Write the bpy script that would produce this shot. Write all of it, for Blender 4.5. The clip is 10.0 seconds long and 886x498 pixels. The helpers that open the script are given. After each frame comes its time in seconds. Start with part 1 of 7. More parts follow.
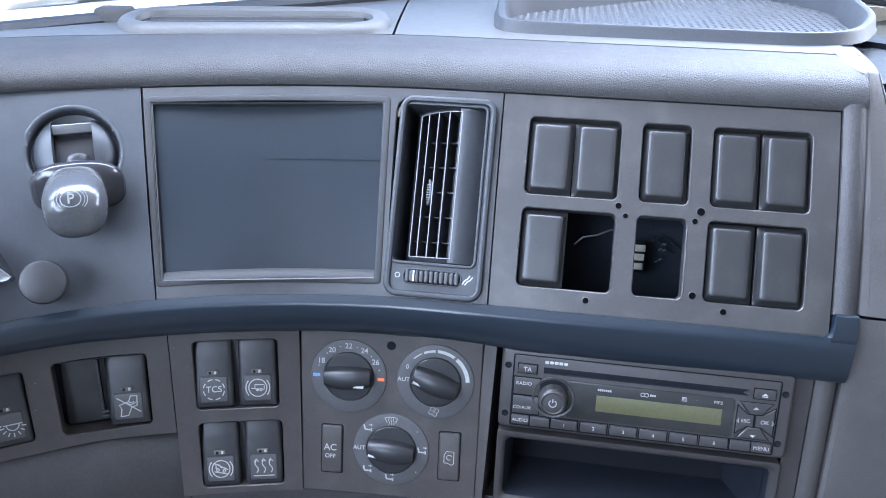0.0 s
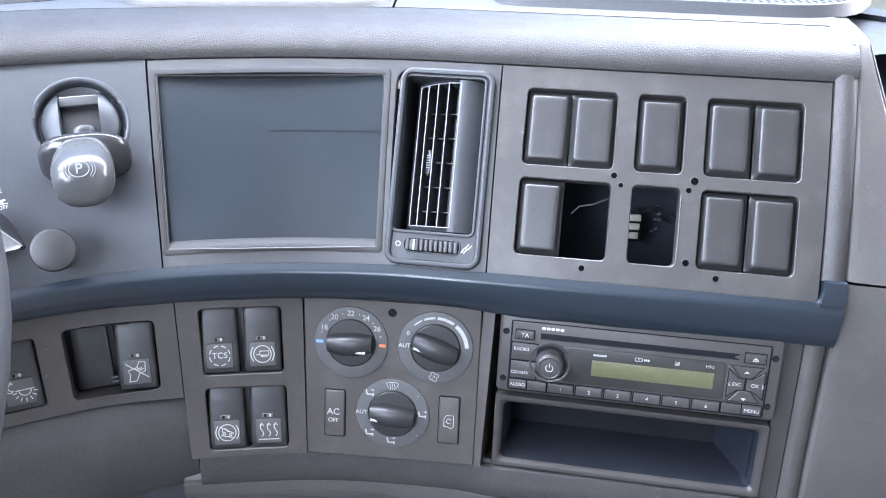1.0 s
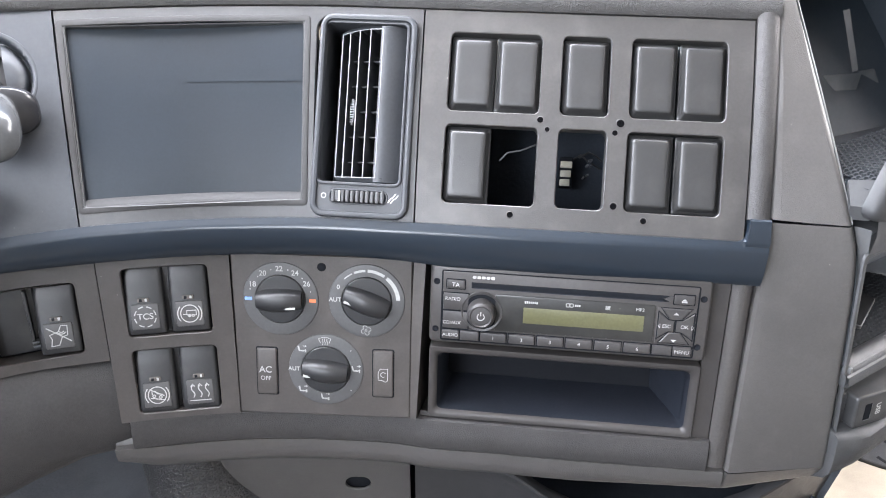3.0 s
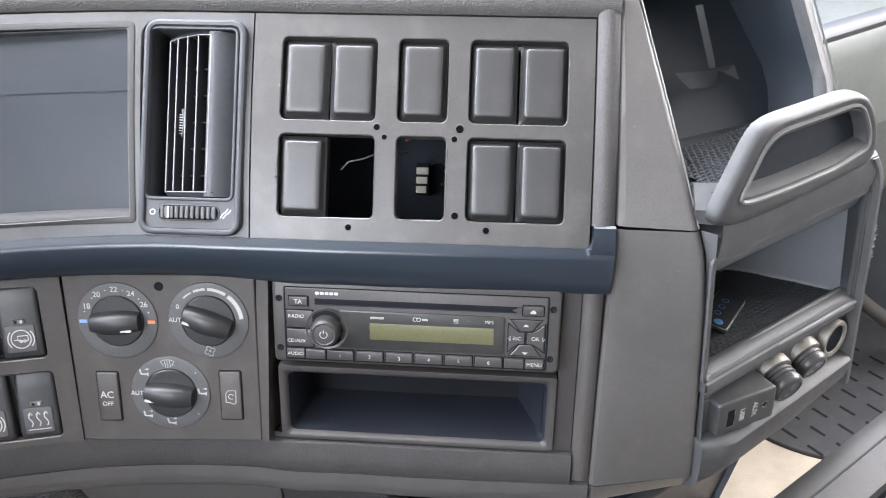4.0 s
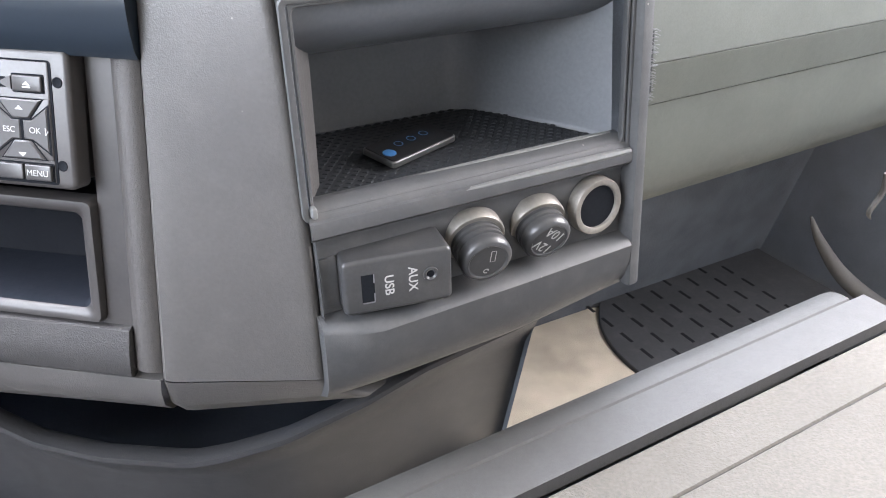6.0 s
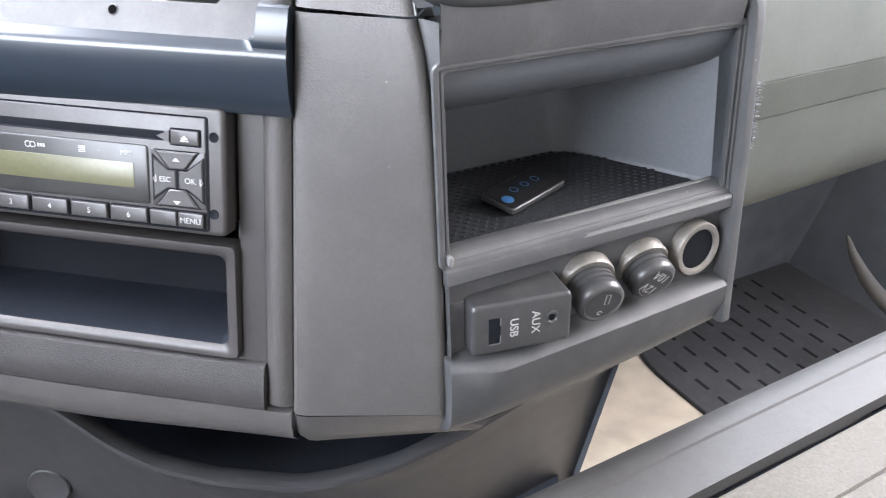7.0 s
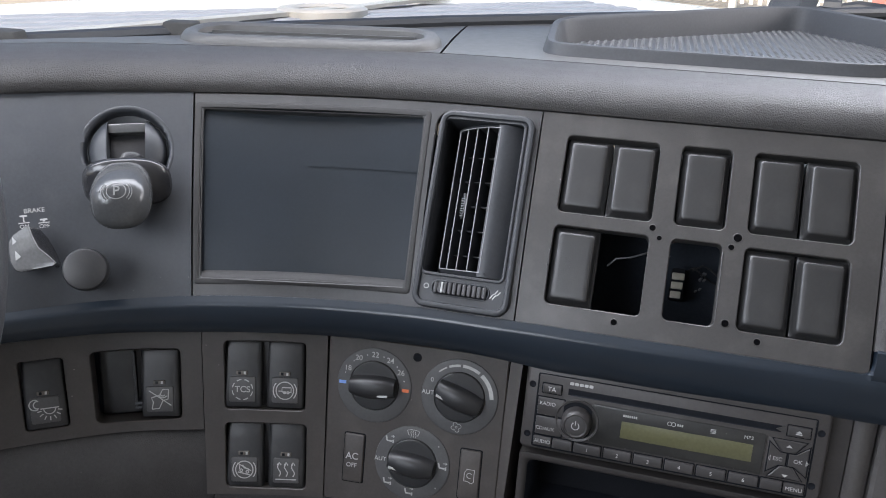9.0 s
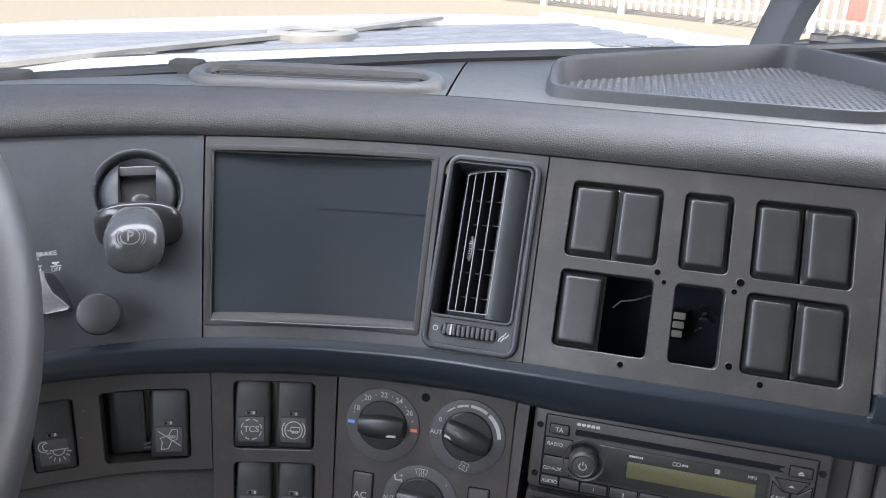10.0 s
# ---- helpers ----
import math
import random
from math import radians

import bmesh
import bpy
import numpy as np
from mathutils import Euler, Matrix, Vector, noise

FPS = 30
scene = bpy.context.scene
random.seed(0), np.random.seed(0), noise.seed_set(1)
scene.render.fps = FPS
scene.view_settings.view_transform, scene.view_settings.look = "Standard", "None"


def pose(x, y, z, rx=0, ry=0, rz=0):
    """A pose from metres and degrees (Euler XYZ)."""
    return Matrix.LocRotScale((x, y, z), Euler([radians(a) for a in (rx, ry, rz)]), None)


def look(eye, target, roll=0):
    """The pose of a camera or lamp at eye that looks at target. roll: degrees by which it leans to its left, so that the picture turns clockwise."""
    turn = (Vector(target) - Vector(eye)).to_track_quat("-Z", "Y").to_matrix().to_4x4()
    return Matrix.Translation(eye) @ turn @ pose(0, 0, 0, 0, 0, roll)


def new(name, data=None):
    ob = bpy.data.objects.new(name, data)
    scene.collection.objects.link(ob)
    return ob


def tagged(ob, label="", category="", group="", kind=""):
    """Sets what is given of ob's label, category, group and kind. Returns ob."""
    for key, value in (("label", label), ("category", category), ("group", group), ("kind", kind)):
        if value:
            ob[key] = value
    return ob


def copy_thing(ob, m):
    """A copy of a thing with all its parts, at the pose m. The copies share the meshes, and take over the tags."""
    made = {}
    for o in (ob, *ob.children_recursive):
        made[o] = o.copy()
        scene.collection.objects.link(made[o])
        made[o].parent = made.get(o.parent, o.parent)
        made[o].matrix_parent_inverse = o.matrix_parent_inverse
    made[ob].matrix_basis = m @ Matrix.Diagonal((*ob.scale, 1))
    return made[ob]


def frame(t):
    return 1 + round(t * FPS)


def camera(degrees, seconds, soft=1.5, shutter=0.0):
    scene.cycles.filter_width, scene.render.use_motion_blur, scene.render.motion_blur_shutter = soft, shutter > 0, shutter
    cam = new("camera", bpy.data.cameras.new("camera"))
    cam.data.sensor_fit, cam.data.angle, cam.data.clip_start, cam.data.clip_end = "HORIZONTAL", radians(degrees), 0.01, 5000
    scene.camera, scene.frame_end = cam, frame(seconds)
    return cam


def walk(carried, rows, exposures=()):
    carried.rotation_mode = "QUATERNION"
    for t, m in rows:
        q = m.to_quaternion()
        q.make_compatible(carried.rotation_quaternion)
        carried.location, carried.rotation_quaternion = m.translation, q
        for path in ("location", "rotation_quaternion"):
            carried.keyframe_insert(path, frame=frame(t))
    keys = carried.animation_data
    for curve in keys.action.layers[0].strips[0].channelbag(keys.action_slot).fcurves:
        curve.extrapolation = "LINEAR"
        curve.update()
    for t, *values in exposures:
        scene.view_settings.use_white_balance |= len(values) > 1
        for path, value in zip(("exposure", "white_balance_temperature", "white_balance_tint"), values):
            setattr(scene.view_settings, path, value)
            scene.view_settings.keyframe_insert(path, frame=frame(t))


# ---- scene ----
cam = camera(57.0, 10.0, soft=0.95, shutter=0.08)
PATH = [
    (0, (0.008, -0.021, 2.456), (-0.026, 1.772, 1.57), 0.8),
    (0.5, (0.01, -0.025, 2.46), (-0.027, 1.744, 1.528), 0.7),
    (1, (0.009, -0.035, 2.457), (-0.025, 1.732, 1.521), 0.7),
    (1.5, (0.02, -0.038, 2.447), (-0.014, 1.68, 1.424), 0.8),
    (2, (0.022, -0.04, 2.446), (-0.013, 1.655, 1.385), 0.7),
    (2.2, (0.022, -0.044, 2.443), (-0.011, 1.657, 1.391), 0.8),
    (3.3, (0.039, -0.019, 2.442), (0.135, 1.712, 1.446), 0.2),
    (3.5, (0.047, -0.01, 2.442), (0.156, 1.712, 1.432), 0.1),
    (4, (0.119, -0.01, 2.442), (0.242, 1.707, 1.423), 0.0),
    (4.5, (0.206, 0.021, 2.408), (0.363, 1.733, 1.387), 0.1),
    (5, (0.293, 0.064, 2.325), (0.359, 1.783, 1.306), 1.3),
    (5.5, (0.366, 0.091, 2.265), (0.353, 1.817, 1.255), 1.1),
    (5.7, (0.382, 0.095, 2.255), (0.352, 1.824, 1.251), 0.8),
    (6.8, (0.354, 0.093, 2.267), (0.324, 1.819, 1.256), 1.2),
    (7, (0.327, 0.086, 2.282), (0.282, 1.815, 1.278), 1.3),
    (7.5, (0.217, 0.053, 2.332), (0.228, 1.786, 1.335), 1.6),
    (8, (0.114, -0.005, 2.37), (-0.024, 1.758, 1.436), 2.6),
    (8.5, (0.053, -0.025, 2.422), (-0.157, 1.768, 1.561), 2.0),
    (9, (0.039, -0.029, 2.437), (-0.185, 1.796, 1.65), 1.6),
    (9.5, (0.03, -0.037, 2.441), (-0.156, 1.794, 1.658), 2.0),
    (10, (0.019, -0.032, 2.46), (-0.158, 1.809, 1.699), 2.2),
]
EXPOSURES = [(0, 2.33, 5300, 16), (0.5, 2.77, 5500, 16), (1.0, 2.88, 5750, 16), (1.5, 3.28, 6150, 17), (2.2, 3.56, 6420, 17), (3.3, 2.73, 6380, 15.5), (4.5, 2.81, 6500, 16), (5.5, 3.22, 6350, 16), (7.2, 3.18, 6300, 17), (8.0, 3.22, 6380, 17), (8.5, 3.02, 6200, 16), (9.0, 1.40, 6350, 15.5), (9.5, 1.38, 6250, 15.5), (10, 1.56, 6250, 15.5)]
walk(cam, [(t, look(eye, target, roll)) for t, eye, target, roll in PATH], EXPOSURES)

# ---- world, sun, lights ----
# the cab's own axes: lateral (to the passenger), forward, up
LAT, FWD = Vector((0.855, 0.518, 0)).normalized(), Vector((-0.518, 0.855, 0)).normalized()
CAB = Matrix((LAT, FWD, Vector((0, 0, 1)))).transposed().to_4x4()


def cab(lat, fwd, z):
    return CAB @ Vector((lat, fwd, z))


SUN_EL, SUN_AZ = radians(52), radians(205)
world = bpy.data.worlds.new("daylight")
scene.world = world
world.use_nodes = True
wn = world.node_tree.nodes
sky = wn.new("ShaderNodeTexSky")
sky.sky_type, sky.sun_disc = "NISHITA", False
sky.sun_elevation, sky.sun_rotation = SUN_EL, SUN_AZ
sky.dust_density, sky.air_density = 3.0, 1.2
world.node_tree.links.new(sky.outputs[0], wn["Background"].inputs[0])
wn["Background"].inputs[1].default_value = 0.10


def lamp(name, kind, m, energy, colour=(1, 1, 1), **more):
    data = bpy.data.lights.new(name, kind)
    data.energy, data.color = energy, colour
    if kind == "SUN":
        data.angle = more["angle"]
    else:
        data.shape, data.size, data.size_y = "RECTANGLE", more["w"], more["h"]
    ob = new(name, data)
    ob.matrix_basis = m
    return ob


sun_way = Vector((math.sin(SUN_AZ) * math.cos(SUN_EL), math.cos(SUN_AZ) * math.cos(SUN_EL), math.sin(SUN_EL)))
lamp("sun", "SUN", look(sun_way * 30, (0, 0, 0)), 2.0, (1, 0.94, 0.85), angle=radians(0.6))
# daylight in the openings of the cab: upper windscreen and both door windows
lamp("windscreen_daylight", "AREA", look(cab(0.48, 0.50, 2.70), cab(0.45, -0.3, 2.15)), 9.7, (0.93, 0.97, 1.0), w=2.1, h=0.28)
lamp("driver_window_daylight", "AREA", look(cab(-0.69, -0.05, 2.6), cab(0.3, 0.1, 2.2)), 4.3, (0.86, 0.95, 1.0), w=0.9, h=0.5)
lamp("passenger_window_daylight", "AREA", look(cab(1.63, -0.05, 2.6), cab(0.5, 0.1, 2.0)), 6.2, (1.0, 0.97, 0.93), w=0.9, h=0.5)

# ---- materials ----


def nodes_of(name):
    m = bpy.data.materials.new(name)
    m.use_nodes = True
    n, l = m.node_tree.nodes, m.node_tree.links
    return m, n, l, n["Principled BSDF"]


def surface(name, colour, rough, grain=900.0, bump=0.15, blotch=0.12, dust=0.0, metal=0.0, spec=0.5, kind="noise", wear=0.08, coat=0.0, mottle=0.09):
    """Moulded plastic, hide, carpet and the like: grain, blotches, dust and uneven gloss."""
    m, n, l, b = nodes_of(name)
    tc = n.new("ShaderNodeTexCoord")
    at = tc.outputs["Object"]
    big = n.new("ShaderNodeTexNoise")
    big.inputs["Scale"].default_value, big.inputs["Detail"].default_value = 14.0, 5.0
    l.new(at, big.inputs["Vector"])
    mid = n.new("ShaderNodeTexNoise")
    mid.inputs["Scale"].default_value, mid.inputs["Detail"].default_value = 130.0, 4.0
    l.new(at, mid.inputs["Vector"])
    c0 = tuple(v * (1 - blotch) for v in colour)
    c1 = tuple(min(1, v * (1 + blotch)) for v in colour)
    ramp = n.new("ShaderNodeValToRGB")
    ramp.color_ramp.elements[0].position, ramp.color_ramp.elements[1].position = 0.3, 0.7
    ramp.color_ramp.elements[0].color, ramp.color_ramp.elements[1].color = (*c0, 1), (*c1, 1)
    l.new(big.outputs["Fac"], ramp.inputs["Fac"])
    # fine mottling of the moulded skin
    fine = n.new("ShaderNodeTexNoise")
    fine.inputs["Scale"].default_value, fine.inputs["Detail"].default_value = 520.0, 3.0
    l.new(at, fine.inputs["Vector"])
    shade = n.new("ShaderNodeMapRange")
    shade.inputs["From Min"].default_value, shade.inputs["From Max"].default_value = 0.3, 0.7
    shade.inputs["To Min"].default_value, shade.inputs["To Max"].default_value = 1 - mottle, 1 + mottle
    l.new(fine.outputs["Fac"], shade.inputs["Value"])
    tone = n.new("ShaderNodeMixRGB")
    tone.blend_type = "MULTIPLY"
    tone.inputs[0].default_value = 1.0
    l.new(ramp.outputs["Color"], tone.inputs[1])
    l.new(shade.outputs[0], tone.inputs[2])
    col = tone.outputs[0]
    if dust:
        # sparse pale specks, each in its own cell, and thin smears of dust
        cell = n.new("ShaderNodeTexVoronoi")
        cell.inputs["Scale"].default_value = 115.0
        l.new(at, cell.inputs["Vector"])
        near = n.new("ShaderNodeMath")
        near.operation = "LESS_THAN"
        near.inputs[1].default_value = 0.055
        l.new(cell.outputs["Distance"], near.inputs[0])
        pick = n.new("ShaderNodeSeparateColor")
        l.new(cell.outputs["Color"], pick.inputs[0])
        few = n.new("ShaderNodeMath")
        few.operation = "GREATER_THAN"
        few.inputs[1].default_value = 0.80
        l.new(pick.outputs[0], few.inputs[0])
        speck = n.new("ShaderNodeMath")
        speck.operation = "MULTIPLY"
        l.new(near.outputs[0], speck.inputs[0])
        l.new(few.outputs[0], speck.inputs[1])
        spot = n.new("ShaderNodeTexNoise")
        spot.inputs["Scale"].default_value, spot.inputs["Detail"].default_value = 60.0, 6.0
        l.new(at, spot.inputs["Vector"])
        dr = n.new("ShaderNodeMapRange")
        dr.inputs["From Min"].default_value, dr.inputs["From Max"].default_value = 0.50, 0.75
        dr.inputs["To Max"].default_value = dust
        l.new(spot.outputs["Fac"], dr.inputs["Value"])
        both = n.new("ShaderNodeMath")
        both.operation = "MULTIPLY_ADD"
        both.use_clamp = True
        l.new(speck.outputs[0], both.inputs[0])
        both.inputs[1].default_value = min(0.5, 8 * dust)
        l.new(dr.outputs[0], both.inputs[2])
        mx = n.new("ShaderNodeMixRGB")
        mx.inputs[2].default_value = (0.34, 0.32, 0.29, 1)
        l.new(both.outputs[0], mx.inputs[0])
        l.new(col, mx.inputs[1])
        col = mx.outputs[0]
    l.new(col, b.inputs["Base Color"])
    rr_ = n.new("ShaderNodeMapRange")
    rr_.inputs["To Min"].default_value, rr_.inputs["To Max"].default_value = max(0.02, rough - wear), min(1, rough + wear)
    l.new(mid.outputs["Fac"], rr_.inputs["Value"])
    l.new(rr_.outputs[0], b.inputs["Roughness"])
    b.inputs["Metallic"].default_value = metal
    b.inputs["Specular IOR Level"].default_value = spec
    b.inputs["Coat Weight"].default_value = coat
    if bump:
        if kind == "leather":
            warp = n.new("ShaderNodeTexNoise")
            warp.inputs["Scale"].default_value, warp.inputs["Detail"].default_value = grain * 0.35, 4.0
            l.new(at, warp.inputs["Vector"])
            add = n.new("ShaderNodeMixRGB")
            add.blend_type = "ADD"
            add.inputs[0].default_value = 0.006
            l.new(at, add.inputs[1])
            l.new(warp.outputs["Color"], add.inputs[2])
            tex = n.new("ShaderNodeTexVoronoi")
            tex.feature = "DISTANCE_TO_EDGE"
            tex.inputs["Scale"].default_value = grain
            l.new(add.outputs[0], tex.inputs["Vector"])
            flatten = n.new("ShaderNodeMapRange")
            flatten.inputs["From Max"].default_value = 0.32
            l.new(tex.outputs["Distance"], flatten.inputs["Value"])
            soften = n.new("ShaderNodeMath")
            soften.operation = "MULTIPLY_ADD"
            l.new(mid.outputs["Fac"], soften.inputs[0])
            soften.inputs[1].default_value = 0.6
            l.new(flatten.outputs[0], soften.inputs[2])
            height = soften.outputs[0]
        elif kind == "hide":
            warp = n.new("ShaderNodeTexNoise")
            warp.inputs["Scale"].default_value = grain * 0.6
            l.new(at, warp.inputs["Vector"])
            add = n.new("ShaderNodeMixRGB")
            add.blend_type = "ADD"
            add.inputs[0].default_value = 0.0035
            l.new(at, add.inputs[1])
            l.new(warp.outputs["Color"], add.inputs[2])
            tex = n.new("ShaderNodeTexVoronoi")
            tex.feature = "SMOOTH_F1"
            tex.inputs["Scale"].default_value = grain
            l.new(add.outputs[0], tex.inputs["Vector"])
            height = tex.outputs["Distance"]
        else:
            tex = n.new("ShaderNodeTexNoise")
            tex.inputs["Scale"].default_value, tex.inputs["Detail"].default_value = grain, 3.0
            l.new(at, tex.inputs["Vector"])
            height = tex.outputs["Fac"]
        bp = n.new("ShaderNodeBump")
        bp.inputs["Strength"].default_value, bp.inputs["Distance"].default_value = bump, 0.0009
        l.new(height, bp.inputs["Height"])
        l.new(bp.outputs["Normal"], b.inputs["Normal"])
    return m


FASCIA = surface("fascia_plastic", (0.0275, 0.0305, 0.0355), 0.42, grain=1600, bump=0.08, dust=0.02)
PANEL = surface("switch_panel_plastic", (0.041, 0.0388, 0.0376), 0.38, grain=1300, bump=0.08, dust=0.06)
SILL = surface("screen_edge_plastic", (0.034, 0.033, 0.033), 0.55, grain=1300, bump=0.08, spec=0.25)
SURROUND = surface("screen_surround_plastic", (0.0345, 0.0345, 0.0360), 0.40, grain=1300, bump=0.08, dust=0.04)
LOWER = surface("lower_panel_plastic", (0.0455, 0.0400, 0.0368), 0.42, grain=1400, bump=0.10, dust=0.05)
BLANK = surface("blank_plastic", (0.0190, 0.0188, 0.0190), 0.42, grain=1600, bump=0.08, dust=0.02, spec=0.55)
ROCKER = surface("rocker_plastic", (0.019, 0.019, 0.020), 0.42, grain=1500, bump=0.06, dust=0.05)
HIDE = surface("grained_padding", (0.039, 0.037, 0.0365), 0.54, grain=640, bump=0.22, kind="leather", blotch=0.12, spec=0.36, dust=0.02, mottle=0.12)
ROLLHIDE = surface("roll_vinyl", (0.040, 0.038, 0.0375), 0.52, grain=560, bump=0.36, kind="leather", blotch=0.10, spec=0.36, dust=0.02, mottle=0.10)
BIN = surface("bin_plastic", (0.034, 0.034, 0.036), 0.5, grain=1200, bump=0.2, kind="hide")
TRIM = surface("grained_trim", (0.052, 0.0475, 0.0450), 0.50, grain=800, bump=0.22, kind="leather", blotch=0.12, mottle=0.12)
COLUMN = surface("column_plastic", (0.066, 0.0620, 0.0598), 0.47, grain=1100, bump=0.20, kind="hide", blotch=0.09, dust=0.03, mottle=0.06)
TOP = surface("dash_top_plastic", (0.078, 0.0765, 0.0745), 0.5, grain=1500, bump=0.14, kind="hide", blotch=0.06)
BLUE = surface("blue_satin_trim", (0.0105, 0.0162, 0.0240), 0.30, grain=1200, bump=0.03, blotch=0.06, coat=0.15, wear=0.02, mottle=0.05)
SCREEN = surface("screen_blind", (0.0075, 0.0118, 0.0170), 0.40, grain=900, bump=0.02, blotch=0.18, spec=0.30)
VENT = surface("vent_plastic", (0.033, 0.035, 0.039), 0.4, grain=1200, bump=0.03, spec=0.35)
VANE = surface("vane_plastic", (0.03, 0.03, 0.032), 0.4, grain=1200, bump=0.03)
# paler than the vanes: light caught on their front edges, as colour
EDGE = surface("lit_edge_grey", (0.13, 0.134, 0.142), 0.45, grain=1200, bump=0.03)
# near-black for the shade in holes, gaps and seams, and for black parts
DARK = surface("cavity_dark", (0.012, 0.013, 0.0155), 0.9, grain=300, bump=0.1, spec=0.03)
INNER = surface("inner_dark", (0.020, 0.024, 0.031), 0.8, grain=300, bump=0.2, spec=0.1, blotch=0.3)
# near-black that stands for the shade down a drilled hole
BORE = surface("bore_shade", (0.003, 0.003, 0.0035), 0.9, grain=300, bump=0.1, spec=0.02)
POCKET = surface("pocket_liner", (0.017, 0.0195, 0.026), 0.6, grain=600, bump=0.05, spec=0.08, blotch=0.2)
RADIO = surface("radio_plastic", (0.036, 0.0325, 0.0315), 0.42, grain=1500, bump=0.05, dust=0.02)
KEY = surface("radio_key_plastic", (0.036, 0.0335, 0.033), 0.42, grain=1500, bump=0.04)
GLOSS = surface("display_window", (0.022, 0.022, 0.021), 0.32, grain=500, bump=0.01, dust=0.03, spec=0.4)
LCD = surface("lcd_green", (0.085, 0.083, 0.041), 0.34, grain=60, bump=0.0, blotch=0.10, dust=0.02)
PRINT = surface("white_print", (0.36, 0.36, 0.35), 0.6, grain=900, bump=0.0, blotch=0.04)
REDPRINT = surface("orange_print", (0.62, 0.16, 0.06), 0.6, bump=0.0)
BLUEPRINT = surface("blue_print", (0.16, 0.28, 0.62), 0.6, bump=0.0)
DIALRING = surface("dial_ring", (0.062, 0.062, 0.063), 0.5, grain=1500, bump=0.06)
KNOB = surface("dial_knob", (0.016, 0.016, 0.017), 0.40, grain=1500, bump=0.05)
ICONPLATE = surface("icon_plate", (0.055, 0.054, 0.054), 0.45, grain=1500, bump=0.04)
LENS = surface("lamp_lens", (0.11, 0.10, 0.09), 0.25, bump=0.0)
BRAKE = surface("brake_knob_plastic", (0.022, 0.022, 0.024), 0.17, grain=1500, bump=0.05, coat=0.2)
BRAKEGREY = surface("brake_knob_grey", (0.052, 0.053, 0.054), 0.19, grain=1500, bump=0.05)
LEVERGREY = surface("lever_grey", (0.16, 0.16, 0.16), 0.24, grain=900, bump=0.05)
RIM = surface("wheel_rim_hide", (0.024, 0.024, 0.026), 0.48, grain=900, bump=0.10, kind="leather")
UNIT = surface("storage_unit_plastic", (0.050, 0.051, 0.053), 0.52, grain=1500, bump=0.16, kind="hide", dust=0.06, spec=0.40, mottle=0.07)
GRIP = surface("grab_handle_plastic", (0.034, 0.0345, 0.036), 0.50, grain=1500, bump=0.14, kind="hide", dust=0.04, spec=0.36, mottle=0.07)
# the unit's own plastic, made lighter and bluer for haze in the opening
UNITIN = surface("storage_inner_hazy", (0.070, 0.076, 0.086), 0.5, grain=1500, bump=0.06, kind="hide")
# near black for recesses of the unit: their shade is put into the colour
BAYIN = surface("recess_shade", (0.011, 0.0155, 0.021), 0.6, grain=900, bump=0.0, blotch=0.12, spec=0.2)
STRAP = surface("dull_strap", (0.046, 0.045, 0.043), 0.75, grain=400, bump=0.3)
TUNNEL = surface("tunnel_hide", (0.036, 0.036, 0.037), 0.42, grain=300, bump=0.7, kind="leather")
UNITEDGE = surface("worn_unit_edge", (0.115, 0.116, 0.114), 0.42, grain=700, bump=0.1)
MAT = surface("ribbed_mat_rubber", (0.022, 0.024, 0.027), 0.70, grain=900, bump=0.1, spec=0.14)
TRAYRIM = surface("tray_plastic", (0.046, 0.048, 0.052), 0.55, grain=1000, bump=0.06, blotch=0.06, spec=0.3)
TRAYMAT = surface("tray_mat_rubber", (0.055, 0.057, 0.061), 0.38, grain=900, bump=0.05)
METAL = surface("socket_metal", (0.20, 0.185, 0.165), 0.50, grain=700, bump=0.15, metal=0.45, wear=0.12, blotch=0.25)
CAP = surface("cap_plastic", (0.036, 0.036, 0.037), 0.36, grain=1300, bump=0.08, dust=0.05)
PASS = surface("passenger_dash_plastic", (0.066, 0.072, 0.064), 0.55, grain=1200, bump=0.12, kind="hide", blotch=0.10, spec=0.35)
CARPET = surface("beige_carpet", (0.42, 0.37, 0.30), 0.95, grain=500, bump=0.9, blotch=0.2)
FLOORMAT = surface("rubber_floor_mat", (0.034, 0.036, 0.040), 0.65, grain=500, bump=0.3, blotch=0.15, dust=0.04)
FOOT = surface("footwell_lining", (0.085, 0.095, 0.11), 0.85, grain=260, bump=0.8, blotch=0.2)
SEATGREY = surface("seat_shell_grey", (0.030, 0.0295, 0.028), 0.65, grain=1200, bump=0.15, kind="hide", mottle=0.12)
SEATBEIGE = surface("seat_panel_beige", (0.070, 0.063, 0.052), 0.8, grain=900, bump=0.4, kind="hide", blotch=0.08, mottle=0.16)
DOORLINE = surface("door_lining", (0.15, 0.165, 0.19), 0.7, grain=500, bump=0.3)
SHELL = surface("cab_bounce_lining", (0.42, 0.41, 0.39), 0.85, grain=300, bump=0.3)
WHITE = surface("white_truck_paint", (0.66, 0.66, 0.64), 0.28, grain=60, bump=0.01, blotch=0.05, coat=0.3)
GRILLE = surface("grille_grey", (0.25, 0.26, 0.28), 0.45, grain=300, bump=0.1)
CHROME = surface("pale_chrome", (0.47, 0.44, 0.39), 0.34, bump=0.0, metal=0.3)
RUBBER = surface("wiper_rubber", (0.03, 0.032, 0.036), 0.55, grain=600, bump=0.2)
MIRROR = surface("mirror_arm_plastic", (0.03, 0.035, 0.046), 0.45, grain=700, bump=0.15)
GROUND = surface("yard_concrete", (0.38, 0.32, 0.235), 0.9, grain=40, bump=0.3, blotch=0.2)
